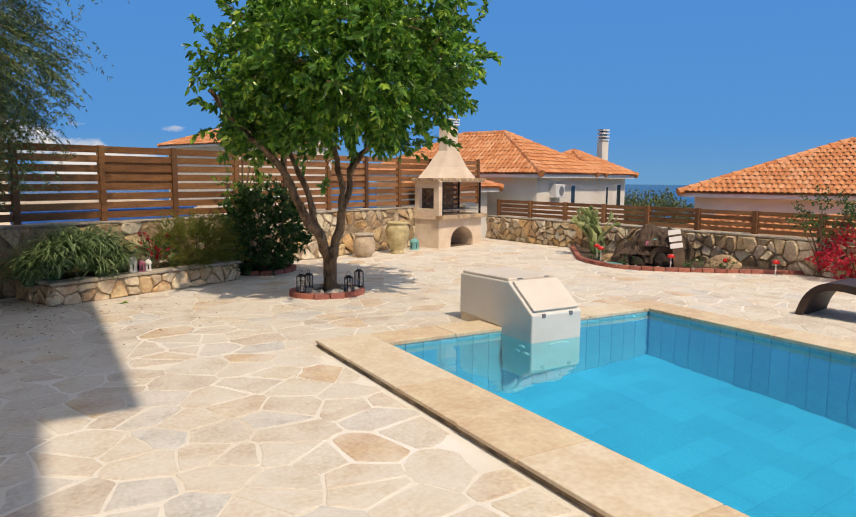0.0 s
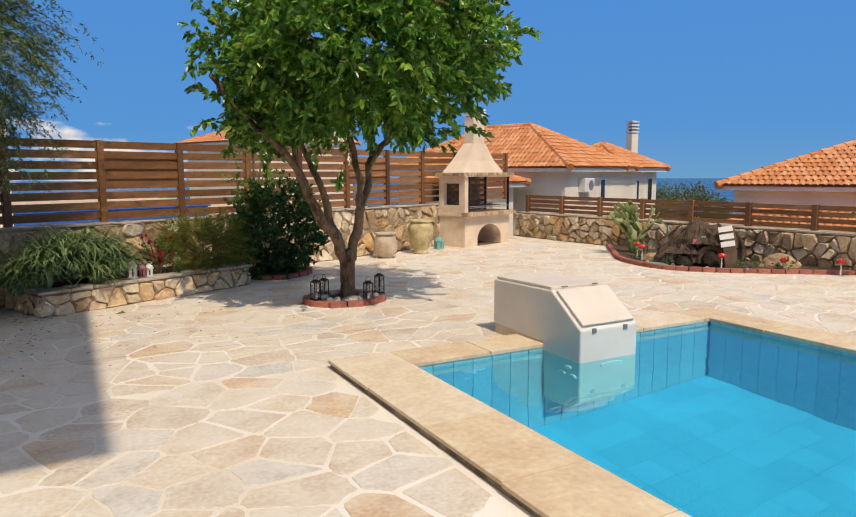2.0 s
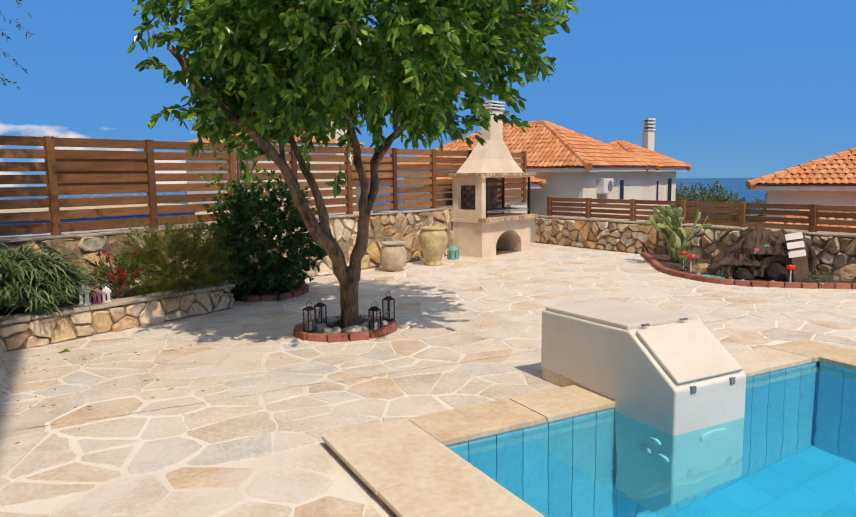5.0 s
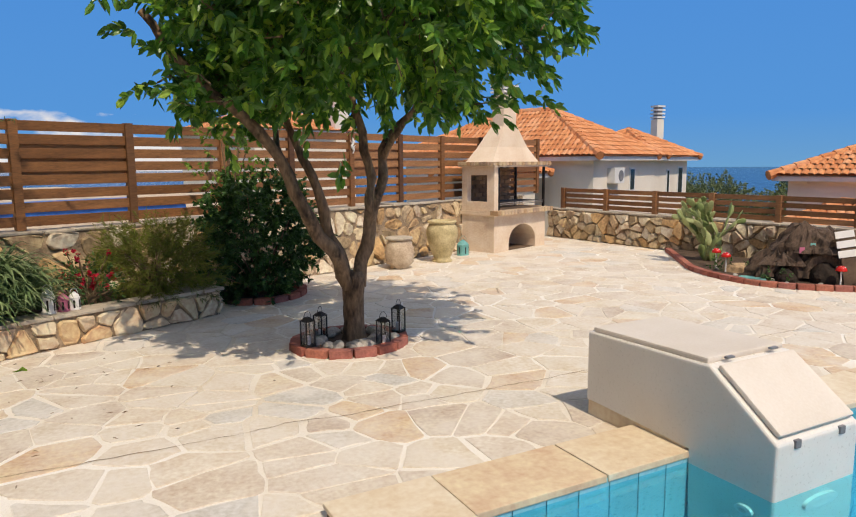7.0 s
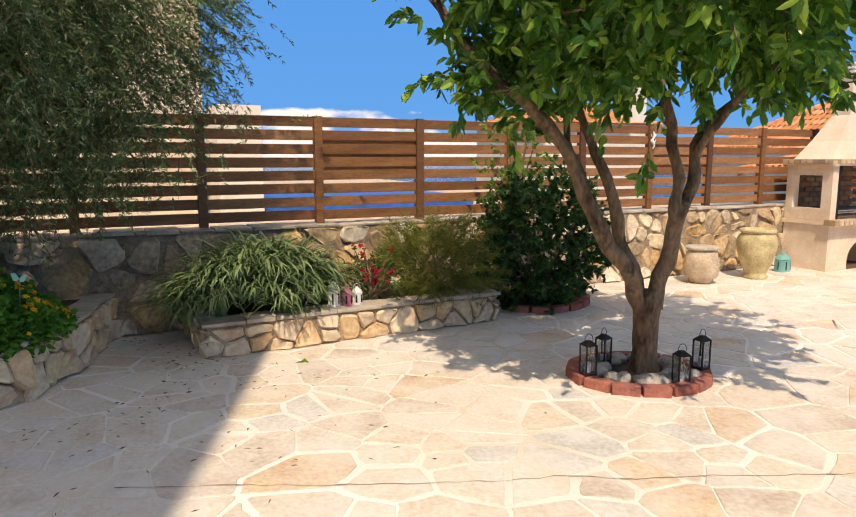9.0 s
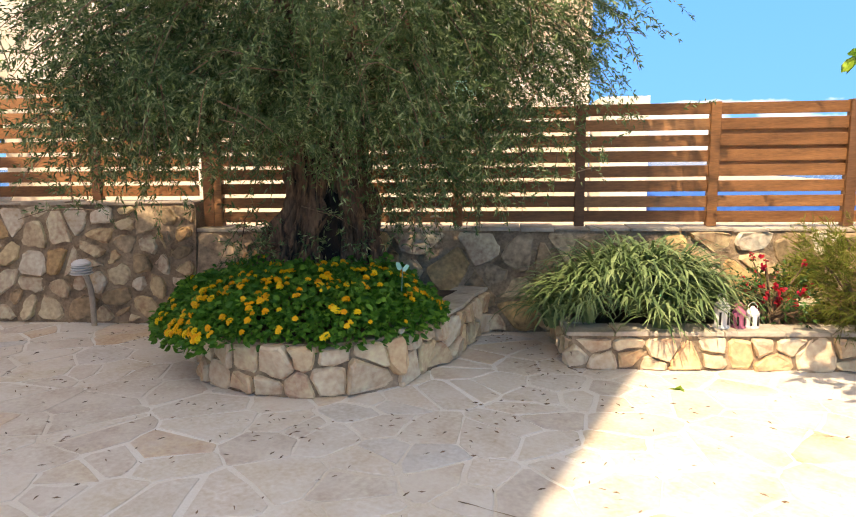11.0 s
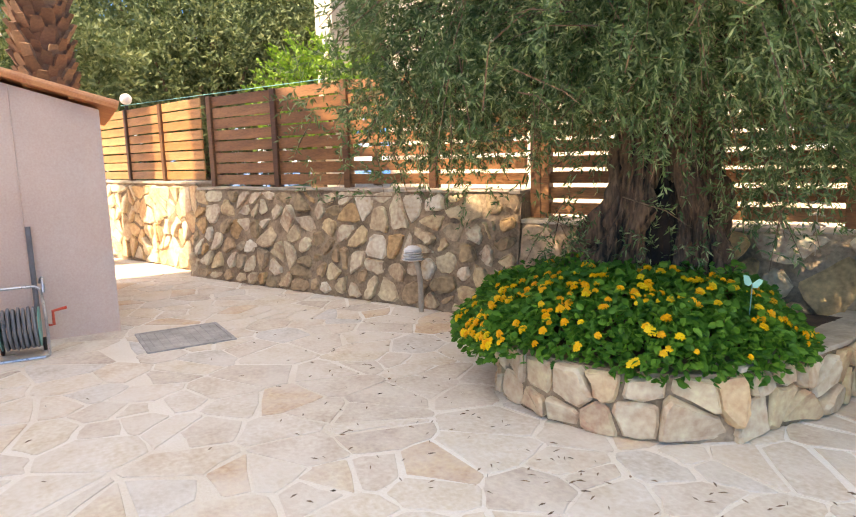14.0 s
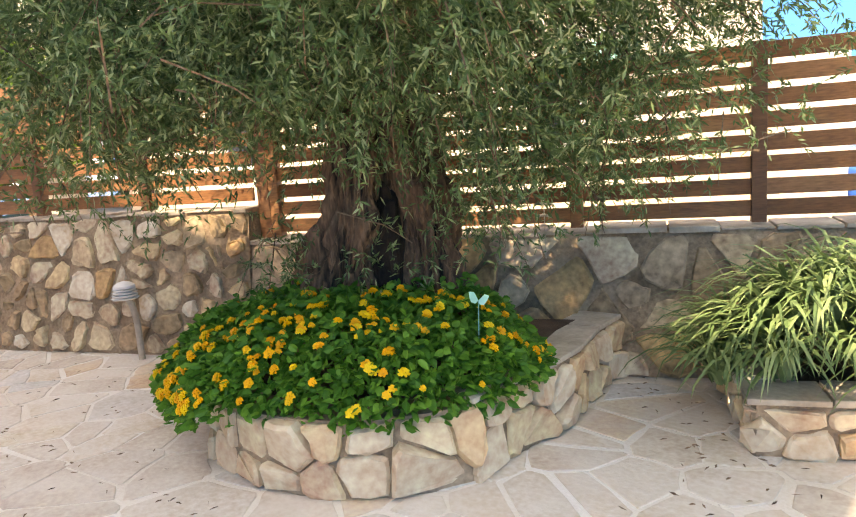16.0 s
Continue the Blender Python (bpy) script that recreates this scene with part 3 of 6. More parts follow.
def skimmer_box():
    """White cabinet that bridges the pool's edge, with two lids and its lower part under water."""
    t = thing("pool_filter_cabinet", pool_m(1.39, 0.805, 0.0), "white moulded pool filter cabinet over the pool's edge", "pool filter")
    prof = [(0, 0.10), (0, 0.555), (-0.93, 0.575), (-1.33, 0.285), (-1.33, -1.0), (-1.18, -1.25), (-0.84, -1.25), (-0.84, 0.10)]
    bm = bmesh.new()
    lo, hi = [bm.verts.new((0, y, z)) for y, z in prof], [bm.verts.new((0.66, y, z)) for y, z in prof]
    fs = [bm.faces.new(lo), bm.faces.new(hi[::-1])] + [bm.faces.new((lo[i], hi[i], hi[(i + 1) % 8], lo[(i + 1) % 8])) for i in range(8)]
    bmesh.ops.bevel(bm, geom=bm.edges[:], offset=0.018, segments=3, profile=0.6, affect="EDGES")
    body = part("body", bm, m_white, t, smooth=False)
    lid = part("top_lid", box(0.02, 0.64, -0.90, -0.03, 0.0, 0.035, 0.012), m_lid, t, m=Matrix.Translation((0, 0, 0.552)) @ Matrix.Rotation(-0.021, 4, "X"))
    a = math.atan2(0.29, 0.40)
    slope = part("sloping_lid", box(0.03, 0.63, -0.46, -0.02, 0.0, 0.03, 0.012), m_lid, t, m=Matrix.Translation((0, -0.935, 0.577)) @ Matrix.Rotation(a, 4, "X"))
    for x in (0.15, 0.51):
        part("latch", box(x - 0.022, x + 0.022, -0.008, 0.012, -0.03, 0.012, 0.004), m_grey, t, "grey metal latch", m=Matrix.Translation((0, -1.332, 0.28)))
        part("hinge", box(x - 0.03, x + 0.03, -0.012, 0.012, 0.0, 0.012, 0.004), m_grey, t, "grey metal hinge", m=Matrix.Translation((0, -0.93, 0.595)))
    bm = lathe([(0.10, 0), (0.10, 0.02), (0.06, 0.025)], 20)
    part("return_nozzle", bm, m_paintwhite, t, m=Matrix.Translation((0.36, -1.33, -0.16)) @ Matrix.Rotation(radians(90), 4, "X") @ Matrix.Diagonal((1.35, 0.8, 1, 1)))
    for y, z in ((-1.18, -0.22), (-1.10, -0.42), (-1.25, -0.42)):
        part("side_nozzle", lathe([(0.05, 0), (0.05, 0.018), (0.028, 0.022), (0.026, 0.006)], 16), m_paintwhite, t, m=Matrix.Translation((0, y, z)) @ Matrix.Rotation(radians(-90), 4, "Y"))
    part("base_slab", box(0.01, 0.65, -0.80, -0.01, 0.0, 0.102, 0.006), m_coping, t, "pale stone slab")
    return t


skimmer_box()

# ---- garden walls ----
rng = random.Random(11)


def straight_wall(name, s0, s1, h, label, sections, batter=((0.0, 0.2),), material=m_stone):
    """A wall along the garden's line, its face leaning back. sections: from, to, stone size, gap, aspect; batter: how far the foot stands out."""
    w = thing(name, Matrix.Identity(4), label, "stone wall", kind="structure")

    def foot(s):
        for (a, va), (b, vb) in zip(batter, batter[1:]):
            if s <= b:
                return va + (vb - va) * max(0.0, (s - a) / (b - a))
        return batter[-1][1]

    bm, rows = bmesh.new(), []
    n = max(2, round((s1 - s0) / 0.5))
    for i in range(n + 1):
        s = s0 + (s1 - s0) * i / n
        rows.append([bm.verts.new((s, y, z)) for y, z in ((-foot(s), -0.05), (0.0, h), (0.34, h), (0.34, -0.05))])
    for a, b in zip(rows, rows[1:]):
        for k in range(4):
            bm.faces.new((a[k], b[k], b[(k + 1) % 4], a[(k + 1) % 4]))
    bm.faces.new(rows[0])
    bm.faces.new(rows[-1][::-1])
    part("core", bm, m_wallmortar, w, m=wall_m(0, 0))
    bm = bmesh.new()
    s = s0
    while s < s1 - 0.05:
        n = min(rng.uniform(0.25, 0.5), s1 - s)
        box(s + 0.006, s + n - 0.006, -0.03 + rng.uniform(-0.02, 0.015), 0.36, h - rng.uniform(0.0, 0.015), h + 0.02 + rng.uniform(-0.014, 0.014), 0.006, bm=bm)
        s += n
    part("cap", bm, m_cap, w, "pale stone cap", m=wall_m(0, 0))
    for a, b, size, gap, aspect in sections:
        rubble(w, b - a, h - 0.01, size, lambda x, y, d: tuple(wp(a + x, -d - foot(a + x) * (1 - y / h), y + 0.005)), m_brownstone if size > 0.24 else material, rng, thin=0.22, gap=gap, aspect=aspect, depth=0.03, round_=0.045)
    return w


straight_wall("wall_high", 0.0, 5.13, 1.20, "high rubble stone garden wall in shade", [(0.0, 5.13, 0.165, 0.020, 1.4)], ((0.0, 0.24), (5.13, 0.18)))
straight_wall("wall_low", 5.13, 19.6, 0.93, "low rubble stone garden wall with a plank fence on it", [(5.13, 9.9, 0.26, 0.017, 1.35), (9.9, 19.6, 0.185, 0.015, 1.2)], ((5.13, 0.2), (8.2, 0.3), (11.0, 0.06), (20.0, 0.05)))
# the stretch past the bend
w = thing("wall_far", Matrix.Identity(4), "sunlit rubble stone garden wall", "stone wall", kind="structure")
FAR = Matrix.Translation(wp(0, 0)) @ Matrix.Rotation(WALL_A - radians(7), 4, "Z")
part("core", box(-8, 0.0, 0.0, 0.34, -0.05, 1.26), m_wallmortar, w, m=FAR)
part("cap", box(-8, 0.0, -0.03, 0.36, 1.262, 1.295, 0.008), m_cap, w, m=FAR)
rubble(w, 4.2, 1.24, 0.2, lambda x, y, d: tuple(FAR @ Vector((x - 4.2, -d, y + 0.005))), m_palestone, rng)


def path_wall(name, pts, h, thick, label, size, material, cap, depth=0.035, skip_stone=False, category="stone wall", kind="structure", cap_from=0, aspect=1.15, jitter=0.48, thin=0.2):
    """A low wall along a polyline, its stones on the right-hand side of the way."""
    w = thing(name, Matrix.Identity(4), label, category, kind=kind)
    P = [Vector(p) for p in pts]
    N = []
    for i in range(len(P)):
        d = (P[min(i + 1, len(P) - 1)] - P[max(i - 1, 0)]).normalized()
        N.append(Vector((d.y, -d.x)))
    cum = [0.0]
    for a, b in zip(P, P[1:]):
        cum.append(cum[-1] + (b - a).length)

    def at(s, d):
        i = 0
        while i < len(P) - 2 and s > cum[i + 1]:
            i += 1
        t = (s - cum[i]) / (cum[i + 1] - cum[i])
        return P[i].lerp(P[i + 1], t) + N[i].lerp(N[i + 1], t).normalized() * d

    bm = bmesh.new()
    rows = []
    for p, nn in zip(P, N):
        q = p - nn * thick
        rows.append([bm.verts.new((p.x, p.y, -0.03)), bm.verts.new((p.x, p.y, h)), bm.verts.new((q.x, q.y, h)), bm.verts.new((q.x, q.y, -0.03))])
    for a, b in zip(rows, rows[1:]):
        for k in range(4):
            bm.faces.new((a[k], b[k], b[(k + 1) % 4], a[(k + 1) % 4]))
    bm.faces.new(rows[0])
    bm.faces.new(rows[-1][::-1])
    part("core", bm, m_wallmortar, w)
    if cap:
        s = cum[cap_from]
        while s < cum[-1] - 0.04:
            n = min(rng.uniform(0.22, 0.42), cum[-1] - s)
            a, b = s + 0.006, s + n - 0.006
            o = 0.03 + rng.uniform(-0.012, 0.012)
            quad = [at(a, o), at(b, o), at(b, -thick - 0.01), at(a, -thick - 0.01)]
            part("cap_stone", prism([tuple(q) for q in quad], h + 0.002, h + cap + rng.uniform(-0.006, 0.006), bev=0.008), m_cap, w)
            s += n
    rubble(w, cum[-1], h - 0.01, size, lambda x, y, d: (*at(x, d), y + 0.004), material, rng, gap=0.0085, depth=depth, thin=thin, aspect=aspect, jitter=jitter, round_=0.018)
    return w


PL_A, PL_B = Vector((-0.14, 10.36)), Vector((2.42, 11.69))
pd = (PL_B - PL_A).normalized()
pn = Vector((-pd.y, pd.x))
planter = path_wall("planter_wall", [PL_A + pn * 0.95, PL_A + pn * 0.45, PL_A + pn * 0.02, PL_A + pd * 0.02, PL_A + pd * 1.3, PL_B - pd * 0.02, PL_B + pn * 0.02, PL_B + pn * 0.5, PL_B + pn * 1.0], 0.27, 0.24, "low planter wall of cream stones with flat caps", 0.135, m_palestone, 0, aspect=1.55, jitter=0.40, thin=0.22)
run = (PL_B - PL_A).length
for start, way, inn, length in ((PL_A - pd * 0.03, pd, pn, run + 0.06), (PL_A + pn * 0.25, pn, pd, 0.75), (PL_B + pn * 0.25, pn, -pd, 0.75)):
    s = 0.0
    while s < length - 0.04:
        n = min(rng.uniform(0.24, 0.45), length - s)
        a, b, o = start + way * (s + 0.004), start + way * (s + n - 0.004), 0.03 + rng.uniform(-0.01, 0.01)
        quad = [a - inn * o, b - inn * o, b + inn * 0.245, a + inn * 0.245]
        part("cap_stone", prism([tuple(q) for q in quad], 0.272, 0.305 + rng.uniform(-0.005, 0.005), bev=0.007), m_cap, planter)
        s += n
soil = prism([tuple(PL_A + pd * 0.24 + pn * 0.24), tuple(PL_B - pd * 0.24 + pn * 0.24), tuple(PL_B - pd * 0.24 + pn * 1.05), tuple(PL_A + pd * 0.24 + pn * 1.15)], 0.0, 0.26)
solid("soil", soil, m_soil, "dark soil filling the long planter", "soil", "stuff")

bed_c = Vector((-2.0, 9.72))
arc = [Vector((-3.45, 10.1)), Vector((-3.2, 9.6))] + [bed_c + Vector((math.cos(a), math.sin(a))) * 1.0 for a in [radians(208 + i * 12) for i in range(12)]] + [Vector((-1.05, 10.25)), Vector((-1.19, 10.77)), Vector((-1.22, 11.1))]
path_wall("bed_wall", arc, 0.385, 0.26, "rounded raised bed wall of large cream stones", 0.165, m_palestone, 0.035, depth=0.045, cap_from=13, aspect=1.3, jitter=0.42, thin=0.05)
soil = prism([tuple(bed_c + (p - bed_c) * 0.8) for p in arc], 0.0, 0.42)
solid("soil", soil, m_soil, "dark soil in the rounded raised bed", "soil", "stuff")

# right-hand wall, lower
rp = [Vector(p) for p in RIGHT[1:6]]
path_wall("wall_right", rp, 0.60, 0.34, "low rubble stone wall below a plank fence", 0.165, m_stone, 0.035, depth=0.07)


# ---- fences ----
SLAT = {}


def slat_mesh(length, high, material, rng):
    key = (round(length, 2), round(high, 3), material.name, rng.randrange(3))
    if key not in SLAT:
        SLAT[key] = finish("slat", box(0, key[0], -0.012, 0.012, 0, key[1], 0.004), material)
    return SLAT[key]


def fence_panel(a, b, z0, z1, count, gap, material, post_mat, dense=False, group="fence panels"):
    """Slats from post a to post b, and the post at a."""
    a, b = Vector(a), Vector(b)
    d = b - a
    m = Matrix.Translation((a.x, a.y, z0)) @ Matrix.Rotation(math.atan2(d.y, d.x), 4, "Z")
    t = thing("plank_fence", m, "brown stained horizontal plank fence panel on the wall" if material is not m_woodsunlit else "plank fence panel on the wall, sunlight put into its orange colour", "fence", group)
    part("post", box(-0.045, 0.045, -0.045, 0.045, -0.01, z1 - z0 + 0.004, 0.005), post_mat, t)
    pitch = (z1 - z0) / count
    hgt = pitch - gap
    for k in range(count):
        o = part("slat", slat_mesh(d.length - 0.09, hgt, material, frng), None, t, m=pose(0.045, 0.0, k * pitch + gap * 0.8 + frng.uniform(-0.004, 0.004), frng.uniform(-1, 1), frng.uniform(-0.15, 0.15), 0))
    if dense:
        for k in (3, 4, 5):
            part("slat", slat_mesh(d.length - 0.09, hgt, material, frng), None, t, m=pose(0.045, 0.026, k * pitch + gap * 0.8 + pitch * 0.4))
    return t


frng = random.Random(3)
high = [1.53, 2.76, 4.0, 5.14]
F0 = 0.16
hs = [0.2] + high
for i, (a, b) in enumerate(zip(hs, hs[1:])):
    fence_panel(wp(a, F0).xy, wp(b, F0).xy, 1.235, 2.44, 8, 0.022 if i < 2 else 0.04, m_wood, m_wooddark)
solid("gate_post", box(-0.055, 0.055, -0.05, 0.05, 0.955, 2.46, 0.006), m_wooddark, "dark stained corner post at the wall's step", "fence post", m=wall_m(5.21, F0))
# panels past the bend, coloured as if in full sun
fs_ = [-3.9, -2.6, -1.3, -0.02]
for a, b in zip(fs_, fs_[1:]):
    fence_panel((FAR @ Vector((a, F0, 0))).xy, (FAR @ Vector((b, F0, 0))).xy, 1.30, 2.45, 8, 0.022, m_woodsunlit, m_wooddark)
low = [5.30, 6.5, 7.74, 8.91, 10.13, 11.34, 12.57, 13.68, 14.85, 15.98, 17.1, 18.3, 19.5]
for i, (a, b) in enumerate(zip(low, low[1:])):
    fence_panel(wp(a, F0).xy, wp(b, F0).xy, 0.965, 2.10, 8, 0.036, m_wood, m_wood if i % 2 == 0 else m_wooddark, dense=(i in (4, 8)))
part("post", box(-0.045, 0.045, -0.045, 0.045, -0.01, 1.16, 0.005), m_wood, fence_panel(wp(19.5, F0).xy, wp(20.4, F0).xy, 0.965, 2.10, 8, 0.036, m_wood, m_wood), m=pose(0.9, 0, 0))


def along(pts, s):
    P = [Vector(p) for p in pts]
    for a, b in zip(P, P[1:]):
        k = (b - a).length
        if s <= k:
            return a.lerp(b, s / k)
        s -= k
    return P[-1]


shifted = [Vector(p) + Vector((0.17, 0.02)) for p in RIGHT[1:6]]
s = 0.25
while s < 10.2:
    fence_panel(along(shifted, s), along(shifted, s + 1.18), 0.635, 1.07, 4, 0.03, m_wood, m_wood)
    s += 1.18


# ---- leaves ----
def leaf_mesh(name, base, way, length, width, material, rng, fold=0.25, droop=0.0, oval=False):
    """Many leaves folded along the midrib: pointed slivers, or oval blades."""
    base, way = np.asarray(base, float), np.asarray(way, float)
    k = len(base)
    way = way / np.linalg.norm(way, axis=1, keepdims=True)
    length = length * rng.uniform(0.7, 1.2, k)[:, None]
    r = rng.normal(size=(k, 3))
    sd = np.cross(way, r)
    sd /= np.linalg.norm(sd, axis=1, keepdims=True)
    nn = np.cross(sd, way)
    w = width * rng.uniform(0.8, 1.2, k)[:, None]
    tip = base + way * length
    tip[:, 2] -= droop * length[:, 0]
    if oval:
        m1, m2 = base + way * length * 0.28, base + way * length * 0.68
        m2[:, 2] -= droop * length[:, 0] * 0.45
        lift, s2 = nn * w * fold, sd * w / 2
        v = np.stack([base, m1 + s2 * 0.9 + lift, m2 + s2 * 0.85 + lift, tip, m2 - s2 * 0.85 + lift, m1 - s2 * 0.9 + lift, (m1 + m2) / 2], 1).reshape(-1, 3)
        i = np.arange(k)[:, None] * 7
        f = np.concatenate([i + [0, 1, 6], i + [1, 2, 6], i + [2, 3, 6], i + [3, 4, 6], i + [4, 5, 6], i + [5, 0, 6]], 1).reshape(-1, 3)
    else:
        mid = base + way * length * 0.45
        v = np.stack([base, mid + sd * w / 2 + nn * w * fold, tip, mid - sd * w / 2 + nn * w * fold], 1).reshape(-1, 3)
        i = np.arange(k)[:, None] * 4
        f = np.concatenate([i + [0, 1, 2], i + [0, 2, 3]], 1).reshape(-1, 3)
    return raw_mesh(name, v.tolist(), f.tolist(), material)


def twigs(points, ways, leaves, length, rng, spread=0.9, droop=0.0):
    """Leaf bases and directions along twigs that start at points."""
    P, D = [], []
    for p, w in zip(points, ways):
        w = w / np.linalg.norm(w)
        t = rng.uniform(0.05, 1, leaves)
        q = p + w * (t[:, None] * length)
        q[:, 2] -= droop * (t * length) ** 2
        d = w + rng.normal(size=(leaves, 3)) * spread
        P.append(q)
        D.append(d)
    return np.concatenate(P), np.concatenate(D)


def crown_points(n, c, rad, rng, shell=0.55, lumps=0.25, low=-1.0, seed=0):
    """Points inside an uneven ellipsoid, more of them near its skin, with gaps."""
    out = []
    while len(out) < n:
        d = rng.normal(size=3)
        d /= np.linalg.norm(d)
        k = noise.noise(Vector(d * 2.3) + Vector((seed, 0, 0)))
        r = (shell + (1 - shell) * rng.random() ** 0.5) * (1 + lumps * k * 1.6)
        if noise.noise(Vector(d * 4.5) + Vector((0, seed + 7.3, 0))) < -0.28:
            continue
        if d[2] * r < low:
            continue
        out.append((np.array(c) + d * r * np.array(rad), d))
    return np.array([o[0] for o in out]), np.array([o[1] for o in out])


def clumps(n, each, c, rad, rng, spread, shell, lumps, low, seed):
    """Sprays of twig bases gathered round crown points, with darker gaps between the sprays."""
    hub, out = crown_points(n, c, rad, rng, shell, lumps, low, seed)
    p = np.repeat(hub, each, 0) + rng.normal(size=(n * each, 3)) * spread * np.repeat(rng.uniform(0.6, 1.3, n), each)[:, None]
    return p, np.repeat(out, each, 0)


# ---- lemon tree ----
def lemon_tree():
    base = Vector((3.37, 9.96, 0.0))
    t = thing("lemon_tree", Matrix.Translation(base), "spreading lemon tree with glossy leaves and several leaning limbs", "tree")
    rng = random.Random(21)
    part("trunk", tube(curve_pts([(0, 0, -0.02), (0.0, 0.0, 0.2), (0.0, 0, 0.45), (0.0, 0, 0.66)], 4), [0.135, 0.115, 0.104, 0.098, 0.095, 0.094, 0.094, 0.095, 0.098, 0.103, 0.108, 0.108, 0.085], 14, rough=0.05, rng=rng), m_bark, t, smooth=True)
    limbs = [
        ([(-0.05, 0, 0.52), (-0.40, -0.1, 1.12), (-0.72, -0.2, 1.78), (-1.3, -0.35, 2.26), (-1.7, -0.5, 2.7)], 0.085),
        ([(-0.04, 0.03, 0.55), (-0.20, 0.05, 1.0), (-0.33, -0.05, 1.5), (-0.56, 0.1, 1.96), (-0.8, 0.4, 2.6)], 0.07),
        ([(0.05, 0, 0.52), (0.17, 0.0, 1.09), (0.29, 0.05, 1.4), (0.46, 0.1, 1.85), (1.0, 0.3, 2.5)], 0.085),
        ([(0.19, 0.0, 1.15), (0.17, 0.05, 1.5), (0.07, 0, 2.15), (-0.17, -0.1, 2.5), (-0.3, -0.3, 3.1)], 0.06),
        ([(0.38, 0.08, 1.65), (0.5, -0.3, 2.1), (0.9, -0.7, 2.6)], 0.04),
        ([(-0.6, -0.15, 1.55), (-0.7, 0.3, 2.1), (-1.0, 0.8, 2.6)], 0.035),
    ]
    for pts, r in limbs:
        cp = [p + Vector((noise.noise(p * 3.1), noise.noise(p * 3.1 + Vector((5, 0, 0))), 0)) * 0.09 for p in curve_pts(pts, 5)]
        r *= 0.82
        part("limb", tube(cp, [r * (1 - 0.65 * i / (len(cp) - 1)) for i in range(len(cp))], 9, rough=0.27, rng=rng), m_bark, t, smooth=True)
    nr = np.random.default_rng(4)
    pts, ways = clumps(265, 9, (0.02, -0.62, 3.06), (1.36, 1.58, 0.98), nr, 0.16, 0.42, 0.30, -0.76, 3)
    ways = ways + nr.normal(size=ways.shape) * 0.5
    # a low bough on the west side
    hub = nr.normal(size=(16, 3)) * [0.24, 0.33, 0.13] + [-1.02, -0.2, 2.38]
    bough = np.repeat(hub, 9, 0) + nr.normal(size=(144, 3)) * 0.13
    pts, ways = np.concatenate([pts, bough]), np.concatenate([ways, nr.normal(size=(144, 3)) * [1, 1, 0.6]])
    P, D = twigs(pts, ways, 14, 0.25, nr, 0.8, 0.6)
    part("crown", leaf_mesh("crown", P, D, 0.098, 0.050, m_leaf, nr, 0.16, 0.2, True), None, t, "dense dark green foliage with lighter shoots")
    tw = bmesh.new()
    for p, w in list(zip(pts, ways))[::6]:
        tube([Vector(p) - Vector(w) * 0.15, Vector(p) + Vector(w) * 0.15], [0.008, 0.004], 4, bm=tw)
    tagged(part("twiggery", tw, m_bark, t), kind="stuff")
    fruit = finish("lemon", lathe([(0.004, -0.05), (0.02, -0.042), (0.034, -0.02), (0.036, 0.005), (0.028, 0.03), (0.01, 0.045), (0.003, 0.052)], 10), m_fruit, True)
    low, _ = crown_points(26, (0.05, -0.62, 2.98), (1.34, 1.5, 0.85), nr, 0.9, 0.1, -0.8, 3)
    for p in low:
        part("lemon", fruit, None, t, m=pose(*p, rng.uniform(-20, 20), rng.uniform(-20, 20), 0))


lemon_tree()


def brick(parent, mesh, x, y, z, deg):
    part("brick", mesh, None, parent, m=pose(x, y, z, 0, 0, deg))


brick_me = finish("brick", box(-0.098, 0.098, -0.05, 0.05, 0, 0.075, 0.008), m_redbrick)


def edging(name, pts, label, closed=False, step=0.205):
    t = thing(name, Matrix.Identity(4), label, "brick edging", kind="structure")
    P = [Vector(p) for p in pts]
    seq = P + ([P[0]] if closed else [])
    total = sum((b - a).length for a, b in zip(seq, seq[1:]))
    k = int(total / step)
    for i in range(k):
        a, b = along(seq, i * total / k), along(seq, (i + 1) * total / k)
        m, d = (a + b) / 2, b - a
        brick(t, brick_me, m.x, m.y, 0.0, math.degrees(math.atan2(d.y, d.x)) + rng.uniform(-3, 3))
    return t


ring_c = Vector((3.30, 9.88))
rpts = [ring_c + Vector((0.50 * math.cos(a), 0.42 * math.sin(a))) for a in [2 * math.pi * i / 24 for i in range(24)]]
edging("tree_edging", rpts, "ring of weathered red bricks round the lemon tree", True, 0.2)
solid("soil", prism([tuple(ring_c + (p - ring_c) * 0.86) for p in rpts], 0.0, 0.035), m_soil, "bare dark soil inside the brick ring", "soil", "stuff")
pebbles = []
for i in range(3):
    bm = bmesh.new()
    bmesh.ops.create_icosphere(bm, subdivisions=2, radius=0.05)
    for v in bm.verts:
        v.co = Vector((v.co.x * 1.2, v.co.y, v.co.z * 0.75)) * (1 + 0.35 * noise.noise(v.co * 18 + Vector((i * 3, 0, 0))))
    pebbles.append(finish("rock", bm, m_pebble))
rng = random.Random(8)
rocks = 0
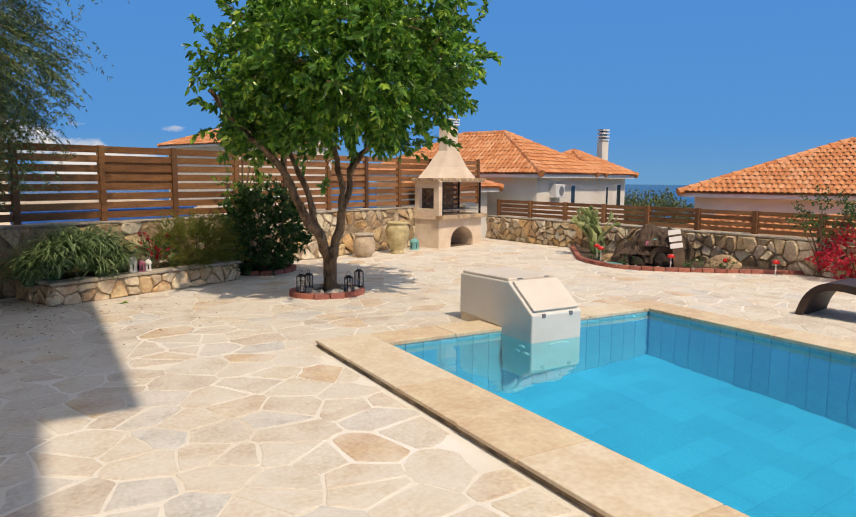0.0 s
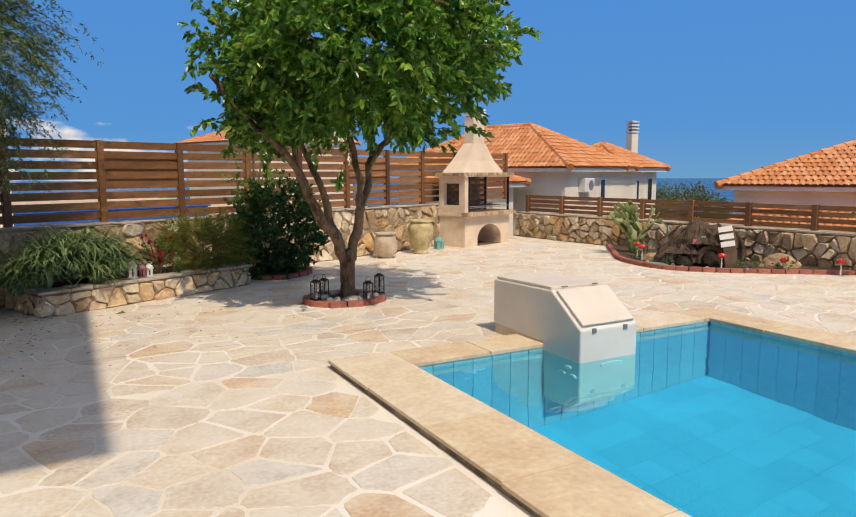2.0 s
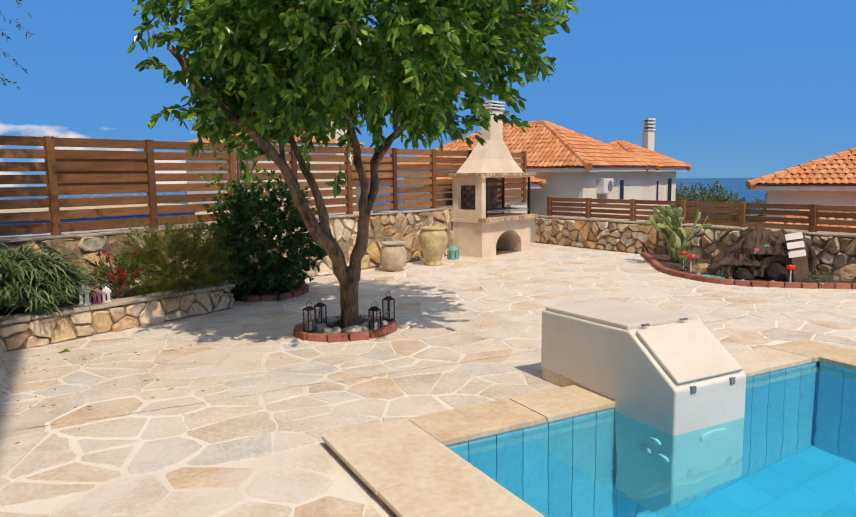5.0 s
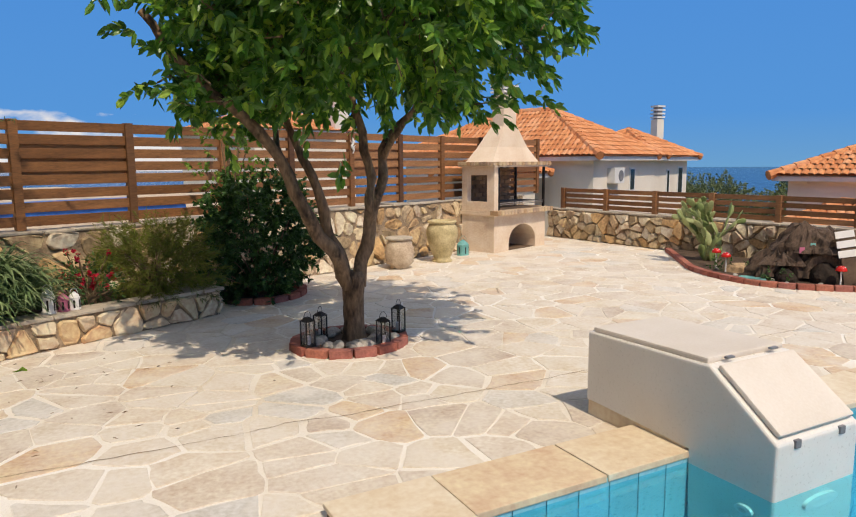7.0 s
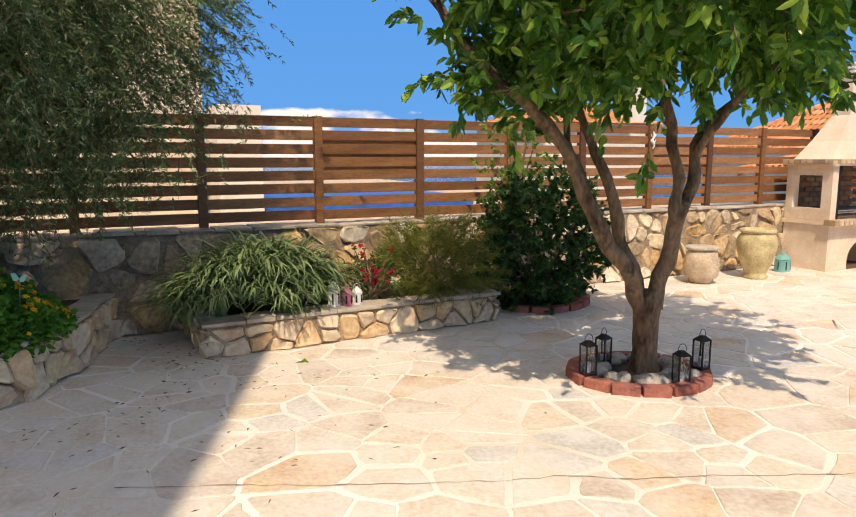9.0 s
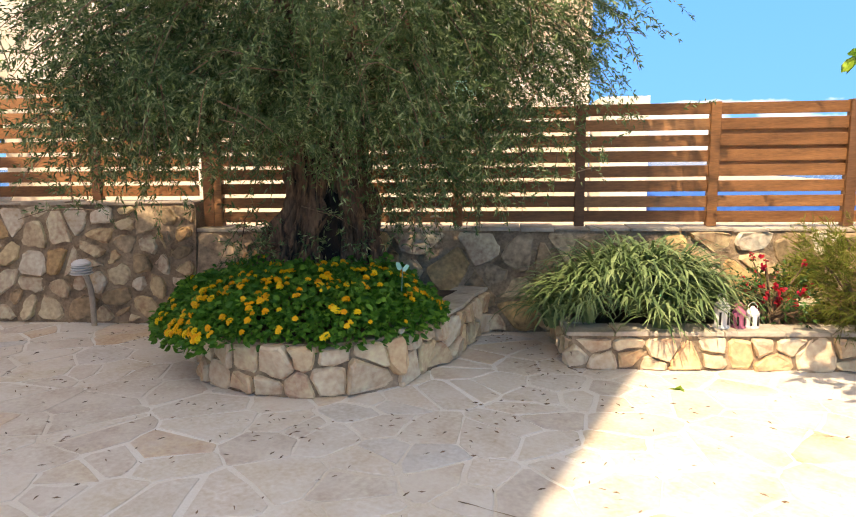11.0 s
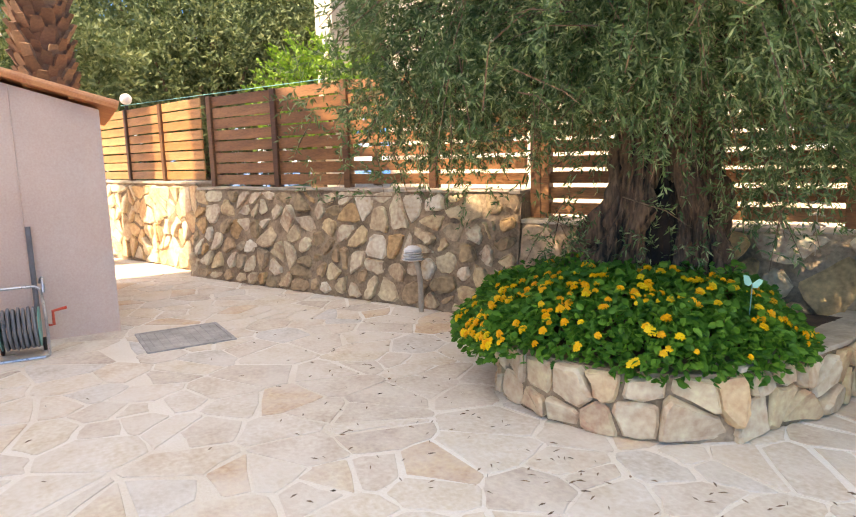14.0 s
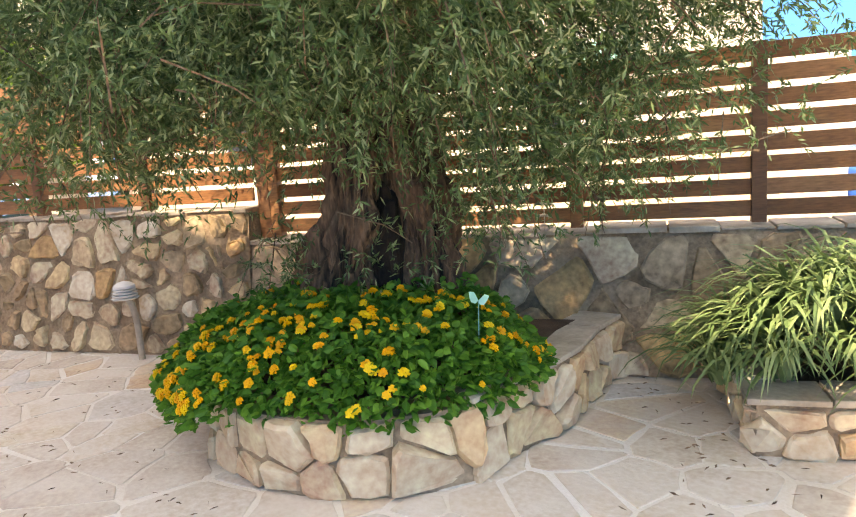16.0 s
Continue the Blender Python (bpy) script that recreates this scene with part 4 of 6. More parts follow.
while rocks < 40:
    a, r = rng.uniform(0, 6.28), rng.uniform(0.2, 0.37)
    p = ring_c + Vector((math.cos(a) * r * 1.1, math.sin(a) * r * 0.9))
    if (p - Vector((3.37, 9.96))).length < 0.2:
        continue
    solid("rock", pebbles[rocks % 3], None, "rough grey stone lying round the tree trunk", "stone", m=pose(p.x, p.y, 0.06, rng.uniform(-20, 20), rng.uniform(-20, 20), rng.uniform(0, 360)) @ Matrix.Scale(rng.uniform(0.7, 1.35), 4), group="stones round the tree")
    rocks += 1


def lantern(h=0.24, w=0.085):
    t = thing("lantern", Matrix.Identity(4), "black metal candle lantern with glass sides and a wire handle", "lantern", "lanterns round the tree")
    part("base", box(-w / 2 - 0.006, w / 2 + 0.006, -w / 2 - 0.006, w / 2 + 0.006, 0, 0.018, 0.003), m_iron, t)
    for x in (-1, 1):
        for y in (-1, 1):
            part("corner_post", box(x * w / 2 - 0.005, x * w / 2 + 0.005, y * w / 2 - 0.005, y * w / 2 + 0.005, 0.018, h - 0.02), m_iron, t)
    for d in range(4):
        pane = part("pane", box(-w / 2 + 0.006, w / 2 - 0.006, w / 2 - 0.002, w / 2, 0.02, h - 0.022), glass, t, m=pose(0, 0, 0, 0, 0, 90 * d))
        pane.visible_shadow = False
    bm = bmesh.new()
    bmesh.ops.create_cone(bm, cap_ends=True, segments=4, radius1=w * 0.86, radius2=w * 0.25, depth=0.035, matrix=Matrix.Translation((0, 0, h)) @ Matrix.Rotation(radians(45), 4, "Z"))
    part("lid", bm, m_iron, t)
    part("handle", tube([(0.035 * math.cos(a), 0, h + 0.012 + 0.055 * math.sin(a)) for a in [math.pi * i / 10 for i in range(11)]], 0.0025, 5), m_iron, t)
    part("candle", lathe([(0.022, 0.018), (0.022, 0.09), (0.003, 0.092)], 12), m_paintwhite, t, "white candle")
    return t


lan = lantern()
lan.matrix_basis = pose(2.88, 9.73, 0.075, 0, 0, 20)
for x, y, a, k in ((3.08, 10.06, 40, 1.0), (3.52, 9.60, 10, 1.0), (3.77, 9.86, 30, 1.02)):
    copy_thing(lan, pose(x, y, 0.075 if (Vector((x, y)) - ring_c).length > 0.36 else 0.035, 0, 0, a))


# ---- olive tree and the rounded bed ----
# near-black colour that stands for the shade inside hollows
m_hollowshade = mat("hollow_shade", [(0.012, 0.008, 0.006), (0.035, 0.022, 0.014)], 8, 0.95, 0.9, 40)


def olive_tree():
    c = Vector((-2.08, 9.87, 0.0))
    t = thing("olive_tree", Matrix.Translation(c), "old olive tree with a split gnarled trunk and silvery drooping foliage", "tree")
    rng = random.Random(31)
    for k, (dx, dy, r0, lean) in enumerate(((-0.24, -0.25, 0.185, (0.10, 0.13)), (0.24, 0.25, 0.195, (-0.08, -0.10)), (-0.17, 0.16, 0.18, (0.06, -0.05)))):
        bm = bmesh.new()
        rings_, seg = [], 110
        for j in range(56):
            z = 0.36 + j * 0.026
            f = j / 55
            r = r0 * (1.12 + 0.12 * (1 - min(1, f / 0.35)) ** 2 - 0.42 * max(0, f - 0.5) / 0.5) * (1 + 0.10 * math.sin(7 * f + 2 * k))
            ring = []
            for i in range(seg):
                a = 2 * math.pi * i / seg + (0.5 if k else -0.6) * f
                fl = 1 + 0.22 * math.sin(3 * a + k + 4.0 * f) + 0.10 * math.sin(7 * a + 3 * k - 5 * f) + 0.13 * abs(math.sin(9 * a + 3 * math.sin(7 * f + k))) + 0.42 * noise.noise(Vector((math.cos(a) * 1.6, math.sin(a) * 1.6, z * 3.4 + k * 9))) + 0.22 * noise.noise(Vector((math.cos(a) * 4, math.sin(a) * 4, z * 7 + k * 9))) - 0.28 * (1 - abs(noise.noise(Vector((math.cos(a) * 7, math.sin(a) * 7, z * 3.0 + k * 5))))) ** 6 - 0.13 * (1 - abs(noise.noise(Vector((math.cos(a) * 16, math.sin(a) * 16, z * 8 + k * 3))))) ** 5
                ring.append(bm.verts.new((dx * (1 - 0.55 * f) + lean[0] * f + r * fl * math.cos(a), dy + lean[1] * f + r * fl * math.sin(a), z)))
            rings_.append(ring)
        for a, b in zip(rings_, rings_[1:]):
            for i in range(seg):
                bm.faces.new((a[i], a[(i + 1) % seg], b[(i + 1) % seg], b[i]))
        bm.faces.new(rings_[-1])
        part("trunk", bm, m_olivebark, t, smooth=True)
    # dark lens between the lobes, painting the shade of the gap
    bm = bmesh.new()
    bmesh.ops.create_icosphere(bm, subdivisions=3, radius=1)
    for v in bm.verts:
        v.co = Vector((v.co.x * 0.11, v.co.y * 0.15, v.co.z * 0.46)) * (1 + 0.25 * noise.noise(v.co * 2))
    part("hollow", bm, m_hollowshade, t, "near-black solid standing for the shaded gap in the trunk", m=pose(0.05, -0.06, 0.92, 0, 4, 45))
    for pts, r in (([(-0.2, 0, 1.7), (-0.7, -0.1, 2.3), (-1.2, -0.4, 2.9), (-1.7, -0.6, 3.2)], 0.12), ([(0.2, 0, 1.7), (0.6, 0.1, 2.4), (1.1, 0.4, 3.0), (1.5, 0.7, 3.3)], 0.12), ([(0, 0, 1.9), (0.1, -0.4, 2.6), (0.2, -1.0, 3.2)], 0.13), ([(0, 0.1, 1.9), (-0.1, 0.5, 2.7), (0, 0.9, 3.6)], 0.13), ([(0.15, 0, 1.6), (0.5, -0.4, 2.1), (0.9, -0.7, 2.5)], 0.07)):
        cp = curve_pts(pts, 5)
        part("limb", tube(cp, [r * (1 - 0.7 * i / (len(cp) - 1)) for i in range(len(cp))], 8, rough=0.1, rng=rng), m_olivebark, t, smooth=True)
    nr = np.random.default_rng(9)
    rot = np.array([[WU.x, WN.x, 0], [WU.y, WN.y, 0], [0, 0, 1]])
    pts, ways = clumps(1000, 11, (0, 0, 0.45), (2.05, 1.6, 1.75), nr, 0.14, 0.35, 0.24, -0.94, 5)
    pts = (pts + [-0.12, 0, 0]) @ rot.T + np.array([0.12, 0.02, 2.95])
    ways = ways @ rot.T
    # hanging sprays at both sides
    extra = []
    for s, n, z, sn, sz, k in ((-1.55, -0.55, 2.1, 0.34, 0.34, 560), (-1.0, -0.9, 2.2, 0.5, 0.28, 560), (1.1, 0.0, 1.95, 0.42, 0.36, 330), (1.6, 0.2, 2.4, 0.35, 0.4, 300), (0.1, -0.9, 2.3, 0.55, 0.24, 480), (0.75, -0.35, 1.55, 0.13, 0.16, 70), (1.15, 0.45, 1.55, 0.14, 0.22, 150), (-0.1, -0.5, 2.15, 0.4, 0.2, 420)):
        e = nr.normal(size=(k, 3)) * [sn, 0.3, sz] + [s, n, z]
        extra.append(e @ rot.T + np.array([0.1, 0, 0]))
    # dense high cluster above the view, added to cast shade on the fence
    extra.append(nr.normal(size=(760, 3)) * [0.45, 0.45, 0.45] + [1.95, 0.0, 4.7])
    extra = np.concatenate(extra)
    extra = extra[extra[:, 2] > 1.32]
    # suckers at the foot of the trunk
    for s, n, z, k in ((-0.52, -0.22, 0.98, 46), (0.62, -0.12, 1.36, 60), (0.05, -0.36, 0.92, 26)):
        extra = np.concatenate([extra, (nr.normal(size=(k, 3)) * [0.11, 0.11, 0.16] + [s, n, z]) @ rot.T])
    pts = np.concatenate([pts, extra])
    ways = np.concatenate([ways * [1, 1, 0.5], nr.normal(size=(len(extra), 3)) * 0.7])
    ways[:, 2] -= 0.35
    P, D = twigs(pts, ways, 24, 0.30, nr, 0.75, 0.6)
    part("crown", leaf_mesh("crown", P, D, 0.052, 0.0118, m_olive, nr, 0.1, 0.1), None, t, "fine grey-green hanging foliage")
    tw = bmesh.new()
    for p, w in list(zip(pts, ways))[::9]:
        w = Vector(w).normalized()
        p = Vector(p)
        tube([p - w * 0.1, p + w * 0.18 - Vector((0, 0, 0.03)), p + w * 0.34 - Vector((0, 0, 0.1))], [0.005, 0.004, 0.002], 3, bm=tw)
    tagged(part("twiggery", tw, m_bark, t), kind="stuff")


olive_tree()


def lantana():
    t = thing("lantana", Matrix.Translation((-2.07, 9.61, 0.43)) @ Matrix.Scale(0.95, 4), "low mound of lantana covered in yellow and orange flower heads", "flowers")
    nr = np.random.default_rng(12)
    rng = random.Random(12)

    def top(x, y):
        a = math.atan2(y, x)
        left = max(0.0, -(x * 0.7 + y * 0.7) - 0.45)
        edge = 1.0 + 0.04 * math.sin(3 * a + 1) + 0.03 * math.sin(7 * a) + 0.22 * left
        r = math.hypot(x / 1.12, y) / edge
        return None if r > 1 else 0.34 * (1 - r ** 2.6) + 0.05 - (0.08 + 0.06 * left) * max(0, r - 0.85) / 0.15 + 0.10 * noise.noise(Vector((x * 3, y * 3, 1))) + 0.05 * noise.noise(Vector((x * 8, y * 8, 3)))
    P, D = [], []
    while len(P) < 13000:
        x, y = rng.uniform(-1.7, 1.4), rng.uniform(-1.25, 0.9)
        z = top(x, y)
        if z is None or (math.hypot(x, y) < 0.8 and rng.random() < 0.5):
            continue
        P.append((x, y, z - rng.random() ** 2 * 0.12 + abs(rng.gauss(0, 0.028))))
        D.append((x * 0.7 + rng.gauss(0, 0.7), y * 0.7 + rng.gauss(0, 0.7) - 0.15, 0.25 + rng.gauss(0, 0.45)))
    part("foliage", leaf_mesh("foliage", P, D, 0.066, 0.046, m_lantana, nr, 0.15, 0.2, True), None, t, "dense bright green toothed leaves")
    heads = []
    for v in range(3):
        bm = bmesh.new()
        for k in range(17):
            a, r = k * 2.4, 0.0050 * math.sqrt(k)
            z = 0.014 - r * r * 34
            c = Vector((r * math.cos(a), r * math.sin(a), z))
            ps = [bm.verts.new(c + Vector((0.0075 * math.cos(b + v), 0.0075 * math.sin(b + v), rng.uniform(-0.003, 0.003)))) for b in (0, 1.26, 2.51, 3.77, 5.03)]
            q = bm.verts.new(c - Vector((0, 0, 0.012)))
            bm.faces.new(ps)
            for i in range(5):
                bm.faces.new((ps[i], q, ps[(i + 1) % 5]))
        heads.append(finish("flower_head", bm, m_petal))
    n = 0
    while n < 260:
        x, y = rng.uniform(-1.5, 1.3), rng.uniform(-1.2, 0.75)
        z = top(x, y)
        across, near_ = x * 0.7 + y * 0.7, x * 0.7 - y * 0.7
        rim = min(1.0, (x * x / 1.25 + y * y) ** 0.5)
        if z is None or noise.noise(Vector((x * 4, y * 4, 7))) < -0.12 or rng.random() > (0.8 if near_ > 0.2 else 0.13) * (1.0 if across < -0.1 else 0.6) * (0.3 + 0.7 * rim ** 1.5):
            continue
        r = math.hypot(x, y) + 1e-6
        lean = 62 * min(1, r / 1.05) ** 1.5
        part("flower_head", heads[n % 3], None, t, m=pose(x * 1.03, y * 1.03, z + 0.04, -y / r * lean + rng.uniform(-18, 18), x / r * lean + rng.uniform(-18, 18), 0) @ Matrix.Scale(rng.uniform(0.75, 1.35), 4))
        n += 1


lantana()


# ---- planter plants ----
def strap_plant(name, m, blades, length, width, radius, label, material, nseed, category="plant", up=0.9):
    t = thing(name, m, label, category)
    nr = random.Random(nseed)
    hubs = 26
    each = blades // hubs
    for i in range(blades):
        if i % each == 0:
            vs, fs = [], []
            g, h = i // each * 2.4, radius * math.sqrt((i // each + 0.5) / hubs)
            hub = Vector((h * math.cos(g) * 1.2, h * math.sin(g) * 0.55, 0.40 * (1 - (h / radius) ** 2)))
        a = nr.uniform(0, 6.283)
        p = hub + Vector((0.05 * math.cos(a), 0.05 * math.sin(a), nr.uniform(-0.05, 0.05)))
        b = math.atan2(math.sin(a) + 0.9 * hub.y / radius, math.cos(a) + 0.5 * hub.x / radius)
        out = Vector((math.cos(b), math.sin(b), 0))
        d = (out * nr.uniform(0.25, 1.0) + Vector((0, 0, up * nr.uniform(0.7, 1.3)))).normalized()
        L, k0, w = length * nr.uniform(0.6, 1.2), len(vs), width * nr.uniform(0.7, 1.2)
        side = Vector((-out.y, out.x, 0))
        for j in range(6):
            f = j / 5
            ww = w * (1 - f ** 2.2) * (0.75 + 0.5 * f) + 0.001
            vs += [tuple(p + side * ww / 2), tuple(p - side * ww / 2)]
            p = p + d * (L / 5)
            d = (d + Vector((0, 0, -0.52)) + side * nr.gauss(0, 0.16)).normalized()
        for j in range(5):
            q = k0 + 2 * j
            fs.append((q, q + 1, q + 3, q + 2))
        if i % each == each - 1:
            tagged(part("rosette", raw_mesh("rosette", vs, fs, material), None, t), kind="stuff")
    return t


strap_plant("aloe_clump", Matrix.Translation((0.18, 11.03, 0.27)) @ Matrix.Rotation(WALL_A, 4, "Z"), 2340, 0.54, 0.027, 0.60, "spreading clump of arching grey-green strap leaves", m_strap, 4, "plant", 1.6)


def leafy(name, m, c, rad, count, leaves, ll, lw, material, label, seed, category="shrub", stems=True, spread=0.9, shell=0.4, tw=0.2, low=-1.0):
    t = thing(name, m, label, category)
    nr = np.random.default_rng(seed)
    pts, ways = crown_points(count, c, rad, nr, shell, 0.3, low, seed)
    P, D = twigs(pts, ways + nr.normal(size=ways.shape) * 0.4 + [0, 0, 0.3], leaves, tw, nr, spread)
    part("foliage", leaf_mesh("foliage", P, D, ll, lw, material, nr, 0.18, 0.1), None, t)
    if stems:
        bm = bmesh.new()
        r = random.Random(seed)
        for p in pts[:: max(1, count // 16)]:
            tube(curve_pts([(r.uniform(-0.06, 0.06), r.uniform(-0.06, 0.06), -0.02), (p[0] * 0.4, p[1] * 0.4, p[2] * 0.5), tuple(p)], 3), [0.014 * (1 - 0.1 * i) for i in range(7)], 5, bm=bm)
        tagged(part("stem", bm, m_bark, t), kind="stuff")
    return t


leafy("feathery_shrub", Matrix.Translation((1.80, 11.72, 0.26)), (0, 0, 0.34), (0.52, 0.34, 0.38), 620, 26, 0.085, 0.006, m_feather, "fine feathery yellow-green shrub in the planter", 6, spread=0.55, shell=0.1)
dark = leafy("dark_shrub", Matrix.Translation((2.98, 12.42, 0.0)), (0, 0, 0.74), (0.62, 0.55, 0.76), 620, 16, 0.075, 0.04, m_shrub, "tall dark green leafy shrub in a brick-edged bed", 7, shell=0.3)
leafy("climbing_shoots", Matrix.Translation((2.72, 12.72, 0.9)), (0, 0, 0.75), (0.35, 0.15, 0.55), 60, 9, 0.06, 0.04, m_lime, "thin pale green shoots climbing the fence", 8, "climbing plant", shell=0.2)
leafy("crown_of_thorns", Matrix.Translation((1.12, 11.45, 0.26)), (0, 0, 0.18), (0.28, 0.2, 0.18), 90, 9, 0.05, 0.02, m_shrub, "small thorny plant with sparse leaves", 9, "plant")
leafy("red_blossom", Matrix.Translation((1.15, 11.52, 0.27)), (0, 0, 0.33), (0.28, 0.14, 0.2), 30, 14, 0.034, 0.03, m_red, "clusters of small red blossoms on thin stems", 10, "flowers", tw=0.06)
edging("shrub_edging", [(2.62, 12.1), (2.96, 11.97), (3.35, 12.15), (3.58, 12.55), (3.52, 12.95), (3.3, 13.2)], "curved red brick edging round the shrub")
solid("soil", prism([(2.55, 12.15), (2.96, 12.03), (3.3, 12.2), (3.5, 12.55), (3.4, 12.95), (3.3, 13.2), (2.55, 12.9)], 0.0, 0.04), m_soil, "dark soil in the brick-edged shrub bed", "soil", "stuff")


def small_lantern(name, m, h, r, material, label):
    t = thing(name, m, label, "lantern", "lanterns on the planter")
    part("body", lathe([(r, 0), (r * 1.02, 0.01), (r * 0.95, 0.015), (r * 0.95, h * 0.6), (r, h * 0.62), (r * 0.7, h * 0.78), (r * 0.35, h * 0.85), (r * 0.3, h * 0.9), (0.004, h * 0.93)], 14), material, t, smooth=False)
    for k in range(6):
        a = k * math.pi / 3
        part("window", box(-0.008, 0.008, -0.002, 0.002, h * 0.12, h * 0.52, 0.001), m_iron, t, m=Matrix.Rotation(a, 4, "Z") @ Matrix.Translation((0, r * 0.962, 0)))
    part("handle", tube([(0.6 * r * math.cos(a), 0, h * 0.86 + r * 0.8 * math.sin(a)) for a in [math.pi * i / 8 for i in range(9)]], 0.003, 5), material, t)


lp = [PL_A + pd * u + pn * 0.12 for u in (1.17, 1.30, 1.40)]
small_lantern("candle_lantern", Matrix.Translation((*lp[0], 0.307)), 0.25, 0.062, m_paintwhite, "white metal candle lantern with a domed top")
small_lantern("candle_lantern", Matrix.Translation((*lp[1], 0.307)), 0.18, 0.052, m_pinkpaint, "rose painted candle lantern on the planter cap")
small_lantern("candle_lantern", Matrix.Translation((*lp[2], 0.307)), 0.18, 0.052, m_paintwhite, "small white candle lantern with a hoop handle")


# ---- barbecue ----
def barbecue():
    t = thing("barbecue", Matrix.Translation((7.53, 14.57, 0)) @ Matrix.Rotation(radians(23), 4, "Z"), "built-in cream barbecue with arched log store, hood and chimney", "barbecue")
    W, D, x0, x1, ha = 1.66, 0.74, 0.45, 1.33, 0.48
    arch_pts = [(x1, 0.0)] + [((x0 + x1) / 2 + (x1 - x0) / 2 * math.cos(a), 0.16 + (ha - 0.16) * math.sin(a)) for a in [math.pi * i / 12 for i in range(13)]] + [(x0, 0.0)]
    bm = bmesh.new()
    strips = [[(0, 0), (0, 0.68)]] + [[(x, z), (x, 0.68)] for x, z in arch_pts[::-1]] + [[(W, 0), (W, 0.68)]]
    cols = [[bm.verts.new((x, y, z)) for y in (0, D) for x, z in st] for st in strips]
    for a, b in zip(cols, cols[1:]):
        if strips[cols.index(a)][0][0] == strips[cols.index(b)][0][0]:
            bm.faces.new((a[0], b[0], b[2], a[2]))
            continue
        bm.faces.new((a[0], b[0], b[1], a[1]))
        bm.faces.new((a[2], a[3], b[3], b[2]))
        bm.faces.new((a[1], b[1], b[3], a[3]))
        bm.faces.new((a[0], a[2], b[2], b[0]))
    for c in (cols[0], cols[-1]):
        bm.faces.new((c[0], c[1], c[3], c[2]))
    part("base", bm, m_bbq, t)
    # back and floor painted dark for the shade inside the arch
    part("log_store_back", box(x0 - 0.02, x1 + 0.02, D - 0.06, D - 0.01, 0, ha + 0.02), m_sootshade, t)
    part("log_store_floor", box(x0 + 0.005, x1 - 0.005, 0.05, D - 0.06, 0.003, 0.02), m_sootshade, t)
    part("worktop_core", box(-0.03, W + 0.06, -0.05, D + 0.02, 0.682, 0.745), m_bbqsmooth, t)
    bme = finish("brick", box(-0.095, 0.095, -0.05, 0.05, 0, 0.07, 0.006), m_brownbrick)
    bms = finish("brick", box(-0.045, 0.045, -0.09, 0.09, 0, 0.08, 0.006), m_firebrick)
    for i in range(18):
        part("brick", bms, None, t, m=pose(-0.02 + i * 0.1, -0.05, 0.69, 0, 0, rng.uniform(-1, 1)))
    for i in range(6):
        part("brick", bms, None, t, m=pose(W + 0.06, 0.09 + i * 0.105, 0.69, 0, 0, 90))
    # upper walls: left side with a window, back, right stub
    bm = box(0.0, 0.12, 0.0, 0.16, 0.75, 1.54)
    box(0.0, 0.12, 0.62, D, 0.75, 1.54, bm=bm)
    box(0.0, 0.12, 0.16, 0.62, 0.75, 0.92, bm=bm)
    box(0.0, 0.12, 0.16, 0.62, 1.40, 1.54, bm=bm)
    part("side_wall", bm, m_bbq, t)
    part("back_wall", box(0.12, W - 0.35, D - 0.12, D - 0.004, 0.75, 1.54), m_sootshade, t)
    for r in range(10):
        for c in range(6):
            x = 0.22 + c * 0.2 + (0.1 if r % 2 else 0)
            if x < W - 0.42:
                part("brick", bme, None, t, m=pose(x, D - 0.10, 0.76 + r * 0.077, 0, 0, 0))
    part("hearth", box(0.12, W, 0.05, D - 0.15, 0.747, 0.77), m_sootshade, t)
    for x, y in ((0.15, 0.02), (W - 0.04, 0.02), (W - 0.04, D - 0.06)):
        part("iron_post", box(x - 0.02, x + 0.02, y - 0.02, y + 0.02, 0.75, 1.54), m_iron, t)
    for z in (0.86, 0.89):
        part("rail", tube([(0.15, 0.02, z), (W - 0.04, 0.02, z)], 0.009, 6), m_steel, t)
    for k in range(7):
        part("grill_bar", tube([(0.2, 0.10 + k * 0.07, 0.90), (W - 0.1, 0.10 + k * 0.07, 0.90)], 0.005, 5), m_iron, t)
    for z in (0.95, 1.07, 1.19, 1.31, 1.43):
        part("side_slat", box(W - 0.33, W - 0.06, D - 0.06, D - 0.03, z, z + 0.06, 0.003), m_wooddark, t)
    part("hood_slab", box(-0.06, W + 0.04, -0.06, D + 0.04, 1.542, 1.57), m_bbqsmooth, t)
    for i in range(18):
        part("brick", finish("brick", box(-0.045, 0.045, -0.04, 0.04, 0, 0.06, 0.005), m_firebrick) if i == 0 else bms, None, t, m=pose(-0.03 + i * 0.1, 0.0, 1.572, 0, 0, 0) @ Matrix.Diagonal((1, 1, 0.8, 1)))
    for i in range(7):
        part("brick", bms, None, t, m=pose(-0.03, 0.1 + i * 0.1, 1.572, 0, 0, 90) @ Matrix.Diagonal((1, 1, 0.8, 1)))
    bm = bmesh.new()
    lo = [bm.verts.new(p) for p in ((0.02, 0.06, 1.60), (W - 0.12, 0.06, 1.60), (W - 0.12, D - 0.04, 1.60), (0.02, D - 0.04, 1.60))]
    mid = [bm.verts.new(p) for p in ((0.30, 0.16, 1.90), (1.26, 0.16, 1.90), (1.26, D - 0.12, 1.90), (0.30, D - 0.12, 1.90))]
